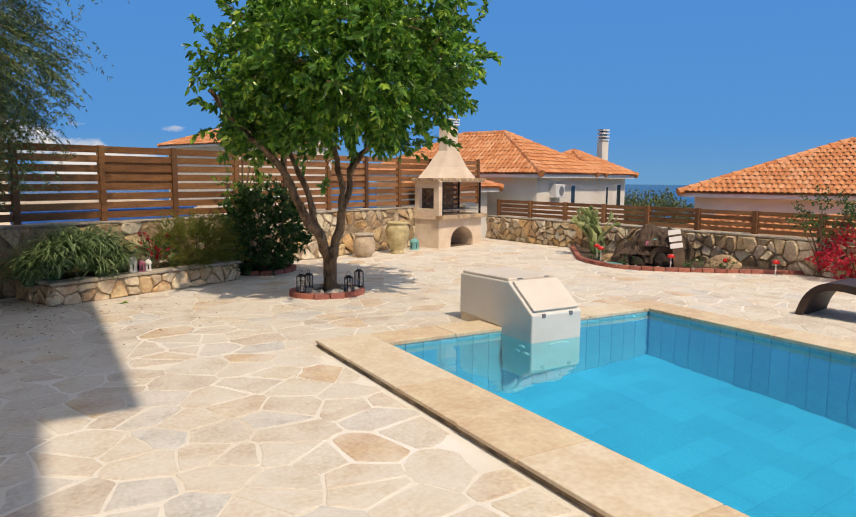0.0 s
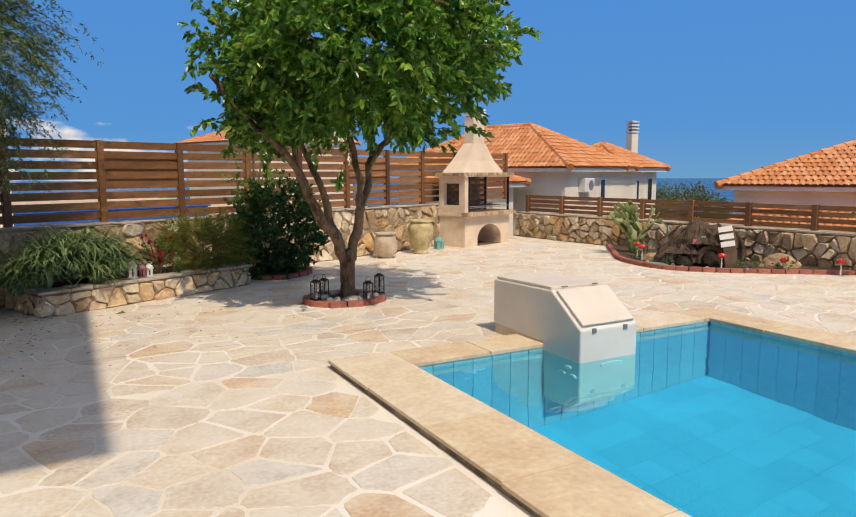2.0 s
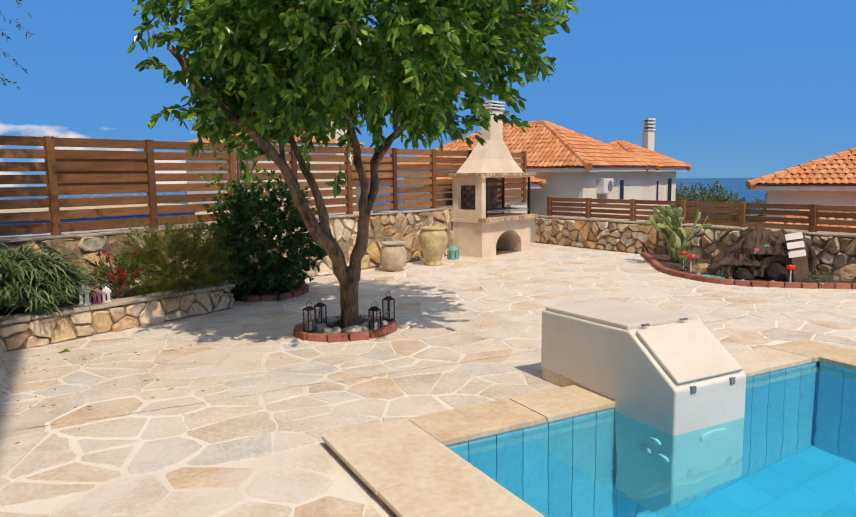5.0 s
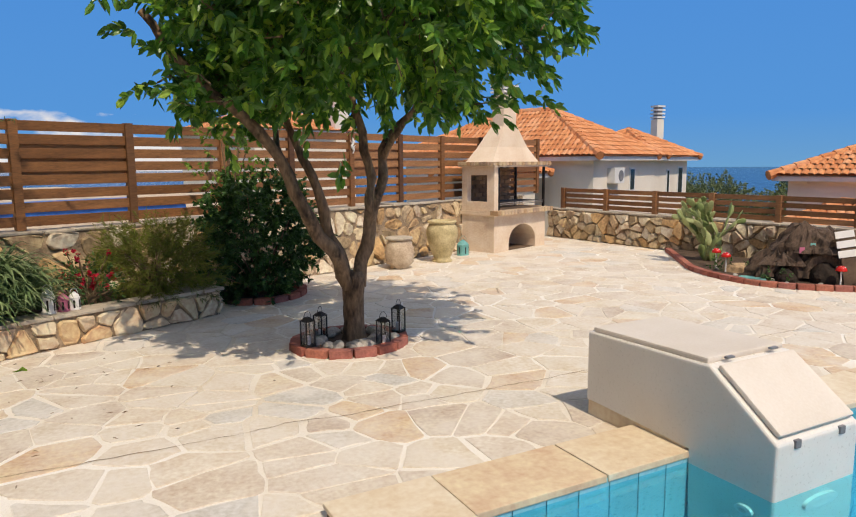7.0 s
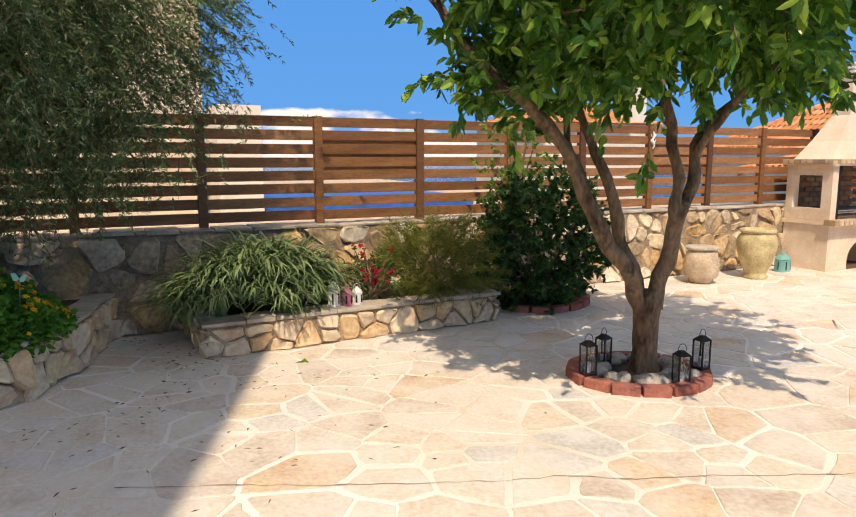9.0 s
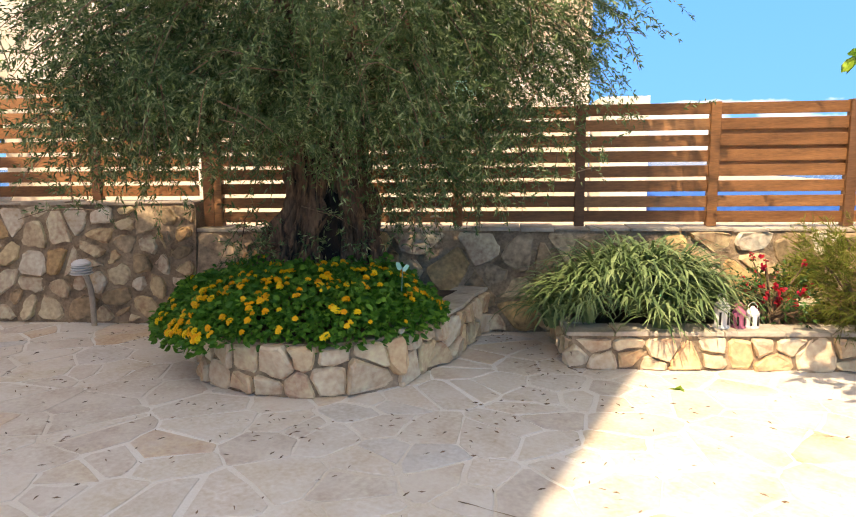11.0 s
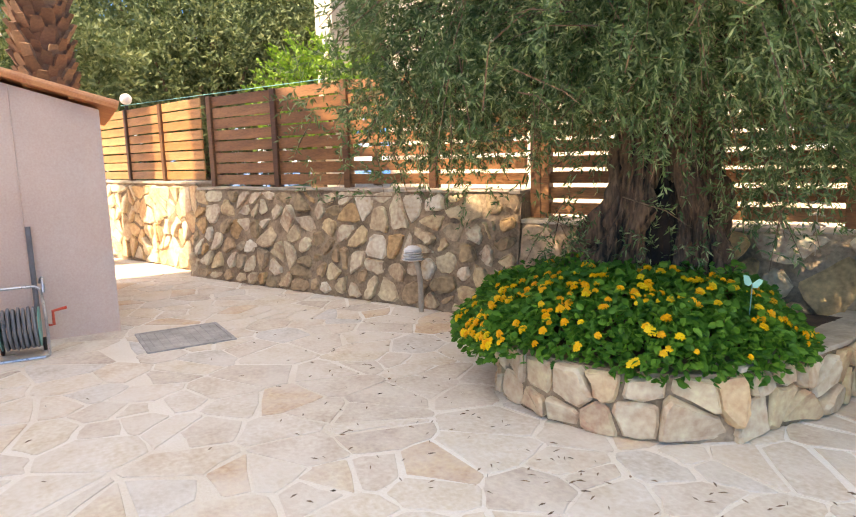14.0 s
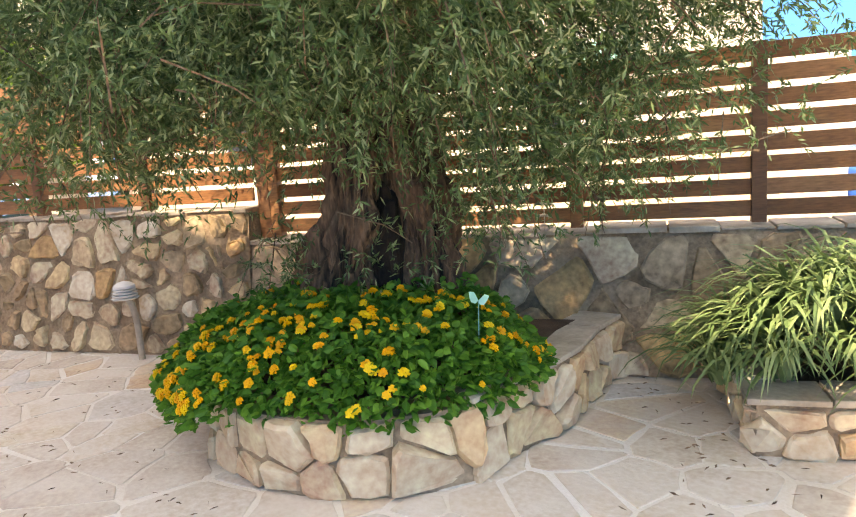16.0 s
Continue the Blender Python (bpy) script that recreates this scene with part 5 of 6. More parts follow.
    hi = [bm.verts.new(p) for p in ((0.56, 0.22, 2.28), (1.0, 0.22, 2.28), (1.0, 0.50, 2.28), (0.56, 0.50, 2.28))]
    bm.faces.new(lo[::-1])
    bm.faces.new(hi)
    for a, b in ((lo, mid), (mid, hi)):
        for i in range(4):
            bm.faces.new((a[i], a[(i + 1) % 4], b[(i + 1) % 4], b[i]))
    part("hood", bm, m_bbqsmooth, t)
    part("chimney", box(0.58, 0.98, 0.23, 0.49, 2.27, 2.86, 0.01), m_bbqsmooth, t)
    for x in (0.60, 0.92):
        for y in (0.25, 0.43):
            part("cap_leg", box(x, x + 0.04, y, y + 0.04, 2.858, 3.04), m_paintwhite, t)
    for k in range(3):
        part("cap_slat", box(0.55, 1.01, 0.20, 0.52, 2.89 + k * 0.06, 2.92 + k * 0.06, 0.005), m_paintwhite, t)


barbecue()


def pot(name, x, y, prof, material, label, rim=None):
    t = thing(name, Matrix.Translation((x, y, 0)), label, "pot")
    part("body", lathe(prof, 28), material, t, smooth=True)
    if rim:
        part("rim", lathe(rim, 28), m_cap, t, "pale worn rim", smooth=True)


ribs = [(0.13, 0), (0.145, 0.02), (0.16, 0.06)]
for k in range(9):
    z = 0.08 + k * 0.035
    r = 0.165 + 0.065 * math.sin(math.pi * min(1, (z + 0.02) / 0.5)) + (0.012 if k % 2 else -0.008)
    ribs.append((r, z))
ribs += [(0.20, 0.41), (0.175, 0.44)]
pot("clay_pot", 5.38, 13.78, ribs + [(0.17, 0.46), (0.13, 0.462), (0.12, 0.40)], m_clay, "ribbed pale terracotta jar on the paving", [(0.165, 0.452), (0.205, 0.455), (0.215, 0.475), (0.205, 0.495), (0.165, 0.50)])
pot("olive_jar", 6.28, 14.12, [(0.16, 0), (0.165, 0.035), (0.135, 0.06), (0.15, 0.10), (0.20, 0.22), (0.25, 0.38), (0.265, 0.48), (0.25, 0.57), (0.215, 0.62), (0.205, 0.635), (0.235, 0.65), (0.24, 0.675), (0.225, 0.69), (0.18, 0.69), (0.16, 0.60)], m_urn, "large ochre glazed urn on a round foot")
small_lantern("teal_lantern", Matrix.Translation((6.95, 14.66, 0)), 0.30, 0.11, m_teal, "teal painted metal lantern beside the barbecue")


def gecko():
    P = [(0, 0, 0.0), (0.02, 0, 0.05), (-0.015, 0, 0.11), (0.015, 0, 0.17), (0, 0, 0.24)]
    t = thing("wall_ornament", wall_m(14.85, F0 - 0.06, 1.78), "small white curled metal ornament on a fence post", "ornament")
    part("body", tube(curve_pts(P, 5), [0.006, 0.008, 0.01, 0.012, 0.014, 0.018, 0.021, 0.022, 0.022, 0.021, 0.02, 0.018, 0.016, 0.016, 0.018, 0.02, 0.02, 0.018, 0.014, 0.01, 0.006], 8), m_paintwhite, t)
    for z, s in ((0.09, 1), (0.16, 1), (0.09, -1), (0.16, -1)):
        part("leg", tube([(0, 0, z), (0.035 * s, -0.005, z + 0.01), (0.045 * s, -0.005, z + 0.035)], 0.006, 5), m_paintwhite, t)


gecko()

# ---- right-hand bed ----
BED = [(10.45, 13.35), (9.75, 12.35), (9.25, 11.65), (9.05, 11.15), (8.98, 10.6), (9.04, 10.18), (9.24, 9.88), (9.7, 9.45), (10.4, 9.0), (11.0, 8.6), (11.6, 8.2)]
edging("bed_edging", BED, "curving edge of red bricks along the flower bed")
solid("soil", prism([(x + 0.03, y) for x, y in BED] + [(11.5, 8.2), (11.25, 9.2), (10.88, 11.6), (10.55, 13.5)], 0.0, 0.05), m_soil, "dark planted soil below the stone wall", "soil", "stuff")


m_stump = mat("weathered_dark_wood", [(0.018, 0.012, 0.009), (0.11, 0.072, 0.05), (0.05, 0.032, 0.022)], 9, 0.95, 1.0, 50, fine=0.6, stretch=(1, 1, 0.35))


def stump():
    t = thing("tree_stump", Matrix.Translation((9.78, 10.15, 0.03)) @ Matrix.Rotation(radians(-42), 4, "Z"), "near-black solid standing for a shaded opening weathered tree stump used as an ornament", "tree stump")
    for k, (cx, cy, r, h, hollow) in enumerate(((-0.32, -0.02, 0.27, 0.40, 0.5), (0.06, 0.08, 0.37, 0.70, 0.55), (0.38, 0.06, 0.24, 0.60, 0.3))):
        bm = bmesh.new()
        seg, R = 64, []
        for j in range(24):
            z = h * j / 23
            ring = []
            for i in range(seg):
                a = 2 * math.pi * i / seg
                front = max(0, -math.sin(a) - 0.35)
                open_ = 1 - (0.9 * front if j < 13 else 0.15 * front)
                rr = r * (1.12 - 0.62 * (z / h) ** 2.2) * open_ * (1 + 0.12 * math.sin(7 * a + k + 3 * z) + 0.10 * abs(math.sin(15 * a + 4 * z)) + 0.45 * noise.noise(Vector((math.cos(a) * 2, math.sin(a) * 2, z * 4 + k * 5))) + 0.22 * noise.noise(Vector((math.cos(a) * 6, math.sin(a) * 6, z * 9 + k * 5))))
                top = (0.22 * noise.noise(Vector((math.cos(a) * 2, math.sin(a) * 2, 4 + k))) * max(0, j - 14) / 9)
                ring.append(bm.verts.new((cx + rr * math.cos(a) * 1.15, cy + rr * math.sin(a), z + top)))
            R.append(ring)
        for a, b in zip(R, R[1:]):
            for i in range(seg):
                bm.faces.new((a[i], a[(i + 1) % seg], b[(i + 1) % seg], b[i]))
        bm.faces.new(R[-1])
        part("bole", bm, m_stump, t)
    # dark bulges on the front, in place of shaded openings
    for cx, r, hz in ((-0.30, 0.15, 0.16), (0.16, 0.19, 0.25)):
        bm = bmesh.new()
        bmesh.ops.create_icosphere(bm, subdivisions=3, radius=1)
        for v in bm.verts:
            v.co = Vector((v.co.x * r, v.co.y * 0.2, max(-0.02, v.co.z * hz))) * (1 + 0.18 * noise.noise(v.co * 2.5))
        part("hollow", bm, m_hollowshade, t, "near-black solid standing for a shaded opening", m=Matrix.Translation((cx, -0.21, 0.02)))
        cp = [(cx + r * 1.2 * math.cos(a), -0.20 + 0.05 * math.sin(a), 0.06 + r * 1.5 * max(0, math.sin(a))) for a in [math.pi * i / 10 for i in range(11)]]
        part("root", tube(cp, 0.06, 9, rough=0.3, rng=random.Random(3)), m_stump, t)
    return t


stump()


def sign():
    t = thing("plaque_sign", Matrix.Translation((9.86, 9.58, 0.05)) @ Matrix.Rotation(radians(-38), 4, "Z"), "dark board with three white plaques leaning by the stump", "sign")
    part("board", box(-0.09, 0.11, 0.0, 0.03, 0, 0.70, 0.004), m_sootshade, t, m=pose(0, 0, 0, -8, -6, 0))
    for k in range(3):
        part("plaque", box(-0.10, 0.12, -0.014, -0.001, 0.36 + k * 0.125, 0.45 + k * 0.125, 0.003), m_paintwhite, t, "white plaque", m=pose(0, 0, 0, -8, -10, 0))


sign()


def boulder(x, y, r, seed):
    bm = bmesh.new()
    bmesh.ops.create_icosphere(bm, subdivisions=4, radius=r)
    for v in bm.verts:
        k = 1 + 0.30 * noise.noise(v.co * 3 + Vector((seed, 0, 0))) + 0.10 * noise.noise(v.co * 9 + Vector((0, seed, 0))) + 0.04 * noise.noise(v.co * 24)
        v.co = Vector((v.co.x * 1.3, v.co.y * 0.8, max(-0.05, v.co.z * 0.75))) * k
    solid("boulder", bm, m_brownstone, "rough brown boulder lying in the flower bed", "rock", m=Matrix.Translation((x, y, 0.06)) @ Matrix.Rotation(radians(-40), 4, "Z"))


boulder(10.72, 9.38, 0.26, 2.0)
boulder(9.52, 10.95, 0.17, 6.0)


def mushroom(x, y, h, r=0.065):
    t = thing("garden_mushroom", Matrix.Translation((x, y, 0.04)), "glossy red toadstool garden ornament on a white stalk", "ornament", "toadstools in the bed")
    part("stalk", lathe([(0.012, -0.02), (0.010, h * 0.5), (0.012, h)], 8), m_paintwhite, t)
    part("cap", lathe([(r * 0.3, h - 0.02), (r, h - 0.012), (r * 1.02, h), (r * 0.85, h + r * 0.45), (r * 0.5, h + r * 0.75), (0.004, h + r * 0.85)], 16), m_redgloss, t, smooth=True)
    for a, f in ((0.5, 0.6), (2.2, 0.75), (3.6, 0.5), (4.6, 0.7), (5.6, 0.65)):
        part("spot", lathe([(0.010, 0), (0.009, 0.003), (0.002, 0.004)], 8), m_paintwhite, t, m=Matrix.Translation((r * f * math.cos(a), r * f * math.sin(a), h + r * (0.84 - 0.55 * f * f))))


for x, y, h in ((9.55, 11.45, 0.24), (9.30, 11.05, 0.24), (9.66, 9.6, 0.22), (10.5, 9.1, 0.16), (10.95, 8.45, 0.18)):
    mushroom(x, y, h)


def cactus():
    t = thing("cactus", Matrix.Translation((9.98, 12.0, 0.04)), "branching clump of yellow-green flat-padded cactus", "cactus")
    r = random.Random(14)
    bm = bmesh.new()
    bmesh.ops.create_icosphere(bm, subdivisions=2, radius=1)
    for v in bm.verts:
        v.co = Vector((v.co.x * (0.052 + 0.02 * v.co.z), v.co.y * 0.014, v.co.z * 0.12 + 0.115))
    pad = finish("pad", bm, m_cactus, True)

    def grow(m, level):
        part("pad", pad, None, t, m=m)
        if level < 4:
            for _ in range(1 if level < 1 else r.choice((1, 1, 2, 2))):
                grow(m @ pose(r.uniform(-0.03, 0.03), 0, 0.20, r.uniform(-16, 16), r.uniform(-34, 34), r.uniform(-70, 70)) @ Matrix.Scale(r.uniform(0.86, 1.0), 4), level + 1)
    for i in range(9):
        a = i * 2.4
        grow(Matrix.Rotation(a, 4, "Z") @ pose(0.04 + 0.1 * r.random(), 0, 0, 0, r.uniform(2, 30), r.uniform(0, 180)) @ Matrix.Scale(r.uniform(1.0, 1.2), 4), 0)


cactus()
leafy("bougainvillea", Matrix.Translation((11.55, 7.45, 0.03)), (0.1, 0, 0.36), (0.58, 0.5, 0.33), 340, 15, 0.045, 0.035, m_red, "sprawling bush thick with crimson bracts", 16)
leafy("rose_bush", Matrix.Translation((11.45, 7.95, 0.03)), (0.1, 0, 1.0), (0.5, 0.5, 0.36), 130, 12, 0.05, 0.03, m_shrub, "thin straggly green bush above the fence", 17)
for x, y, s_ in ((9.45, 11.2, 18), (9.55, 10.75, 19), (9.3, 10.2, 20), (10.0, 9.4, 21), (10.5, 9.1, 22)):
    leafy("ground_plant", Matrix.Translation((x, y, 0.04)), (0, 0, 0.07), (0.16, 0.14, 0.08), 26, 8, 0.045, 0.02, m_shrub, "low dark green plant in the bed", s_, "plant", stems=False, tw=0.08)
bm = prism([(9.12 + 0.12 * math.cos(a), 10.45 + 0.2 * math.sin(a)) for a in [2 * math.pi * i / 14 for i in range(14)]], 0.05, 0.075, bev=0.006)
solid("pond_tray", bm, m_teal, "small green tray sunk in the soil", "tray")


def lounger():
    t = thing("sun_lounger", Matrix.Translation((8.55, 5.57, 0)) @ Matrix.Rotation(radians(12), 4, "Z"), "dark brown moulded wave-shaped sun lounger", "sun lounger")
    prof = [(-0.02, 0.0), (0.06, 0.22), (0.2, 0.36), (0.4, 0.40), (0.7, 0.37), (1.0, 0.36), (1.25, 0.45), (1.5, 0.66), (1.62, 0.80)]
    P = curve_pts([(0.0, y, z) for y, z in prof], 4)
    bm = bmesh.new()
    rows = []
    for i, p in enumerate(P):
        d = (P[min(i + 1, len(P) - 1)] - P[max(i - 1, 0)]).normalized()
        n = Vector((0, -d.z, d.y)) * 0.045
        rows.append([bm.verts.new((p + o + Vector((x, 0, 0)))) for x, o in ((-0.36, n), (0.36, n), (0.36, -n), (-0.36, -n))])
    for a, b in zip(rows, rows[1:]):
        for k in range(4):
            bm.faces.new((a[k], a[(k + 1) % 4], b[(k + 1) % 4], b[k]))
    bm.faces.new(rows[0])
    bm.faces.new(rows[-1])
    part("shell", bm, m_rust, t, m=pose(0, 0.55, 0, 0, 0, 180))
    for x in (-0.30, 0.30):
        part("leg", tube([(x, -0.55, 0.36), (x, -0.62, 0.15), (x, -0.66, 0.0)], 0.03, 8), m_rust, t)
    part("head_roll", tube([(-0.3, -0.98, 0.72), (0.3, -0.98, 0.72)], 0.07, 12), m_rust, t)


lounger()

# ---- fixtures by the high wall and the house ----
def bollard():
    t = thing("bollard_light", Matrix.Translation((-4.70, 9.36, 0)), "grey garden bollard light with a ribbed hood", "lamp")
    part("post", tube(curve_pts([(0, 0, 0), (0, 0, 0.30), (-0.02, -0.01, 0.45), (-0.05, -0.03, 0.54)], 4), 0.028, 10), m_cap, t)
    for k in range(4):
        part("louvre", lathe([(0.10 - k * 0.006, 0), (0.112 - k * 0.006, 0.012), (0.06, 0.02)], 20), m_paintwhite, t, m=Matrix.Translation((-0.07, -0.04, 0.53 + k * 0.024)))
    part("hood", lathe([(0.09, 0), (0.085, 0.02), (0.05, 0.045), (0.005, 0.055)], 20), m_paintwhite, t, m=Matrix.Translation((-0.07, -0.04, 0.626)))


bollard()


def hatch():
    t = thing("manhole_cover", Matrix.Translation((-5.04, 7.13, 0.0)) @ Matrix.Rotation(radians(3.5), 4, "Z"), "grey metal inspection cover set in the paving", "manhole cover")
    bm = bmesh.new()
    for x0, x1, y0, y1 in ((-0.37, 0.37, -0.37, -0.34), (-0.37, 0.37, 0.34, 0.37), (-0.37, -0.34, -0.34, 0.34), (0.34, 0.37, -0.34, 0.34)):
        box(x0, x1, y0, y1, 0, 0.018, bm=bm)
    part("frame", bm, m_hatch, t)
    part("plate", box(-0.335, 0.335, -0.335, 0.335, 0, 0.015), m_hatch, t)
    for i in range(9):
        part("tread", box(-0.30, 0.30, -0.288 + i * 0.07, -0.272 + i * 0.07, 0.015, 0.019), m_hatch, t)


hatch()

# unseen villa block; height and roof overhang set by the shadow it casts
house = thing("house", Matrix.Identity(4), "tall plain villa out of view, sized to shade the patio", "house", kind="structure")
HM = Matrix.Translation((0.02, 3.1, 0)) @ Matrix.Rotation(POOL_A, 4, "Z")
part("wall", box(-8.6, 0.0, -9.0, 0.0, -0.02, 11.05), m_pink, house, m=HM)
part("roof", box(-8.8, 0.62, -4.75, 0.05, 11.052, 11.25), m_rooftile, house, m=HM)
annex = thing("annex", Matrix.Identity(4), "low pink plastered outbuilding with a tiled verge", "outbuilding", kind="structure")
bm = bmesh.new()
V = [bm.verts.new(p) for p in ((-5.66, 6.64, -0.02), (-5.62, 3.2, -0.02), (-8.4, 3.2, -0.02), (-8.4, 6.64, -0.02), (-5.66, 6.64, 2.06), (-5.62, 3.2, 3.12), (-8.4, 3.2, 3.12), (-8.4, 6.64, 2.06))]
for q in ((3, 2, 1, 0), (4, 5, 6, 7), (0, 1, 5, 4), (1, 2, 6, 5), (2, 3, 7, 6), (3, 0, 4, 7)):
    bm.faces.new([V[i] for i in q])
part("wall", bm, m_pink, annex)
slope_m = Matrix.Translation((0, 6.78, 2.03)) @ Matrix.Rotation(-math.atan2(1.06, 3.44), 4, "X")
part("roof_deck", box(-8.5, -5.52, -3.6, 0.0, 0.03, 0.06), m_rooftile, annex, m=slope_m)
tile_me = finish("verge_tile", tube([(0, 0, 0), (0, 0.40, 0.012)], [0.042, 0.034], 10), m_rooftile)
for i in range(10):
    part("verge_tile", tile_me, None, annex, m=slope_m @ pose(-5.56, -0.40 - i * 0.36, 0.06))
for c in range(1, 15):
    for i in range(10):
        part("roof_tile", tile_me, None, annex, m=slope_m @ pose(-5.57 - c * 0.2, -0.40 - i * 0.36, 0.055))
part("conduit", tube([(-5.64, 5.95, 0.0), (-5.64, 5.95, 1.2), (-5.64, 5.95, 2.26)], 0.007, 7), m_pink, annex, "thin painted conduit")
part("pipe", tube([(-5.60, 5.98, 0.25), (-5.60, 5.98, 1.05)], 0.022, 8), m_grey, annex, "grey upright water pipe")
part("tap", tube(curve_pts([(-5.60, 6.02, 0.55), (-5.5, 6.05, 0.6), (-5.45, 6.05, 0.48)], 4), 0.014, 7), m_steel, annex)
lamp = thing("spike_light", Matrix.Translation((-7.4, 5.75, 2.37)), "white post light with a conical cap on the roof", "lamp")
part("post", tube([(0, 0, -0.1), (0, 0, 0.62)], 0.022, 8), m_paintwhite, lamp)
part("cap", lathe([(0.10, 0.58), (0.09, 0.61), (0.03, 0.70), (0.004, 0.74)], 14), m_paintwhite, lamp)


def hose_reel():
    t = thing("hose_reel", Matrix.Translation((-5.21, 5.87, 0)) @ Matrix.Rotation(radians(90), 4, "Z") @ Matrix.Scale(0.98, 4), "hose cart with grey hose, teal drum and red handle", "hose reel")
    for x in (-0.2, 0.2):
        part("frame_side", tube(curve_pts([(x, -0.17, 0.02), (x, -0.12, 0.28), (x * 0.92, 0.0, 0.46), (x * 0.85, 0.03, 0.56)], 4), 0.013, 8), m_steel, t)
        part("drum_flange", lathe([(0.165, 0), (0.175, 0.006), (0.165, 0.012), (0.05, 0.014)], 22), m_teal, t, "teal plastic flange", m=Matrix.Translation((x * 0.72 - 0.008, 0, 0.24)) @ Matrix.Rotation(radians(90), 4, "Y"))
    part("frame_top", tube([(-0.17, 0.03, 0.56), (-0.13, 0.035, 0.585), (0.13, 0.035, 0.585), (0.17, 0.03, 0.56)], 0.013, 8), m_steel, t)
    part("frame_foot", tube([(-0.2, -0.17, 0.02), (-0.17, -0.2, 0.014), (0.17, -0.2, 0.014), (0.2, -0.17, 0.02)], 0.013, 8), m_steel, t)
    bm = bmesh.new()
    for L in range(3):
        pts = []
        for i in range(91):
            a = 2 * math.pi * i / 13
            r = 0.115 + 0.026 * L + 0.006 * math.sin(i * 1.7)
            pts.append((-0.13 + 0.26 * i / 90, r * math.cos(a), 0.24 + r * math.sin(a)))
        tube(pts, 0.014, 6, bm=bm)
    part("hose", bm, m_grey, t, "coiled grey garden hose")
    part("loose_hose", tube(curve_pts([(-0.1, -0.14, 0.33), (-0.2, -0.2, 0.42), (-0.34, -0.1, 0.36), (-0.42, 0.02, 0.1), (-0.36, 0.1, 0.014)], 5), 0.013, 7), m_grey, t)
    part("crank", tube([(0.2, 0, 0.24), (0.25, 0, 0.24), (0.25, 0, 0.36), (0.36, 0, 0.38)], 0.014, 8), m_orangeplastic, t, "red crank handle")
    for x in (-0.16, 0.16):
        part("wheel", lathe([(0.05, -0.014), (0.058, -0.01), (0.058, 0.01), (0.05, 0.014)], 18), m_iron, t, m=Matrix.Translation((x, 0.1, 0.059)) @ Matrix.Rotation(radians(90), 4, "Y"))


hose_reel()


# ---- small ornaments ----
bf = thing("butterfly_stake", Matrix.Translation((-1.20, 9.62, 0.40)), "small mint-green butterfly on a thin garden stake", "ornament")
part("stake", tube([(0, 0, -0.05), (0.02, 0, 0.25), (0.03, 0.0, 0.42)], 0.0025, 5), m_teal, bf)
for s_ in (-1, 1):
    bm = bmesh.new()
    ps = [(0, 0, 0), (0.03, 0.0, 0.034), (0.057, 0.0, 0.03), (0.05, 0, 0.006), (0.036, 0, -0.018), (0.012, 0, -0.021)]
    fr, bk = [bm.verts.new((x, -0.0015, z)) for x, y, z in ps], [bm.verts.new((x, 0.0015, z)) for x, y, z in ps]
    bm.faces.new(fr)
    bm.faces.new(bk[::-1])
    for i in range(6):
        bm.faces.new((fr[i], fr[(i + 1) % 6], bk[(i + 1) % 6], bk[i]))
    part("wing", bm, m_mint, bf, m=Matrix.Translation((0.03, 0, 0.42)) @ pose(0, 0, 0, 0, 15 * s_, 45 + (180 if s_ < 0 else 0) + 25 * s_))
wc = thing("wind_chime", wall_m(7.55, -0.12, 1.20), "small driftwood wind chime hanging from the olive branch", "ornament")
part("cord", tube([(0, 0, 0.0), (0, 0, -0.42)], 0.003, 5), m_cap, wc)
for z, w in ((-0.05, 0.07), (-0.13, 0.05), (-0.20, 0.055)):
    part("driftwood", tube([(-w, 0, z), (0, 0.005, z + 0.012), (w, 0, z - 0.006)], [0.008, 0.012, 0.007], 6), m_cap, wc)
tag_me = [finish("tag", box(-0.03, 0.03, -0.008, 0.0, 0, 0.085, 0.003), mm) for mm in (m_pinkpaint, m_teal)]
for i, (x, y, z) in enumerate(((9.52, 10.05, 0.42), (9.66, 10.0, 0.47))):
    solid("name_tag", tag_me[i], None, "small painted wooden tag on the stump", "tag", m=pose(x, y, z, -15, 0, -50), group="tags on the stump")
wr = random.Random(6)
for x, y in ((9.15, 10.75), (9.25, 10.25), (9.2, 10.0), (9.5, 9.75), (9.35, 11.25), (9.9, 9.3)):
    solid("white_pebble", pebbles[0], None, "small white stone on the soil", "stone", m=pose(x, y, 0.065, 0, 0, wr.uniform(0, 360)) @ Matrix.Scale(0.6, 4), group="white stones in the bed")


# ---- beyond the garden ----
terr = [wp(-9, 0.36), wp(20.3, 0.36), wp(20.3, 26), wp(-9, 26)]
solid("terrace", prism([tuple(p.xy) for p in terr], -2.6, 0.62), m_clay, "pale paved neighbouring terrace behind the fence", "terrace", "structure")
solid("side_terrace", prism([(-9.0, 7.9), tuple((FAR @ Vector((-0.4, 0.36, 0))).xy), tuple((FAR @ Vector((-8, 0.36, 0))).xy), tuple(wp(-12, 14).xy), tuple(wp(-0.5, 14).xy)][1:], -2.6, 0.6), m_lawn, "rough grass beyond the garden wall", "lawn", "structure")
nbp = thing("raised_pool", wall_m(12.6, 5.0, 0.62), "bright blue raised pool in the next garden", "pool")
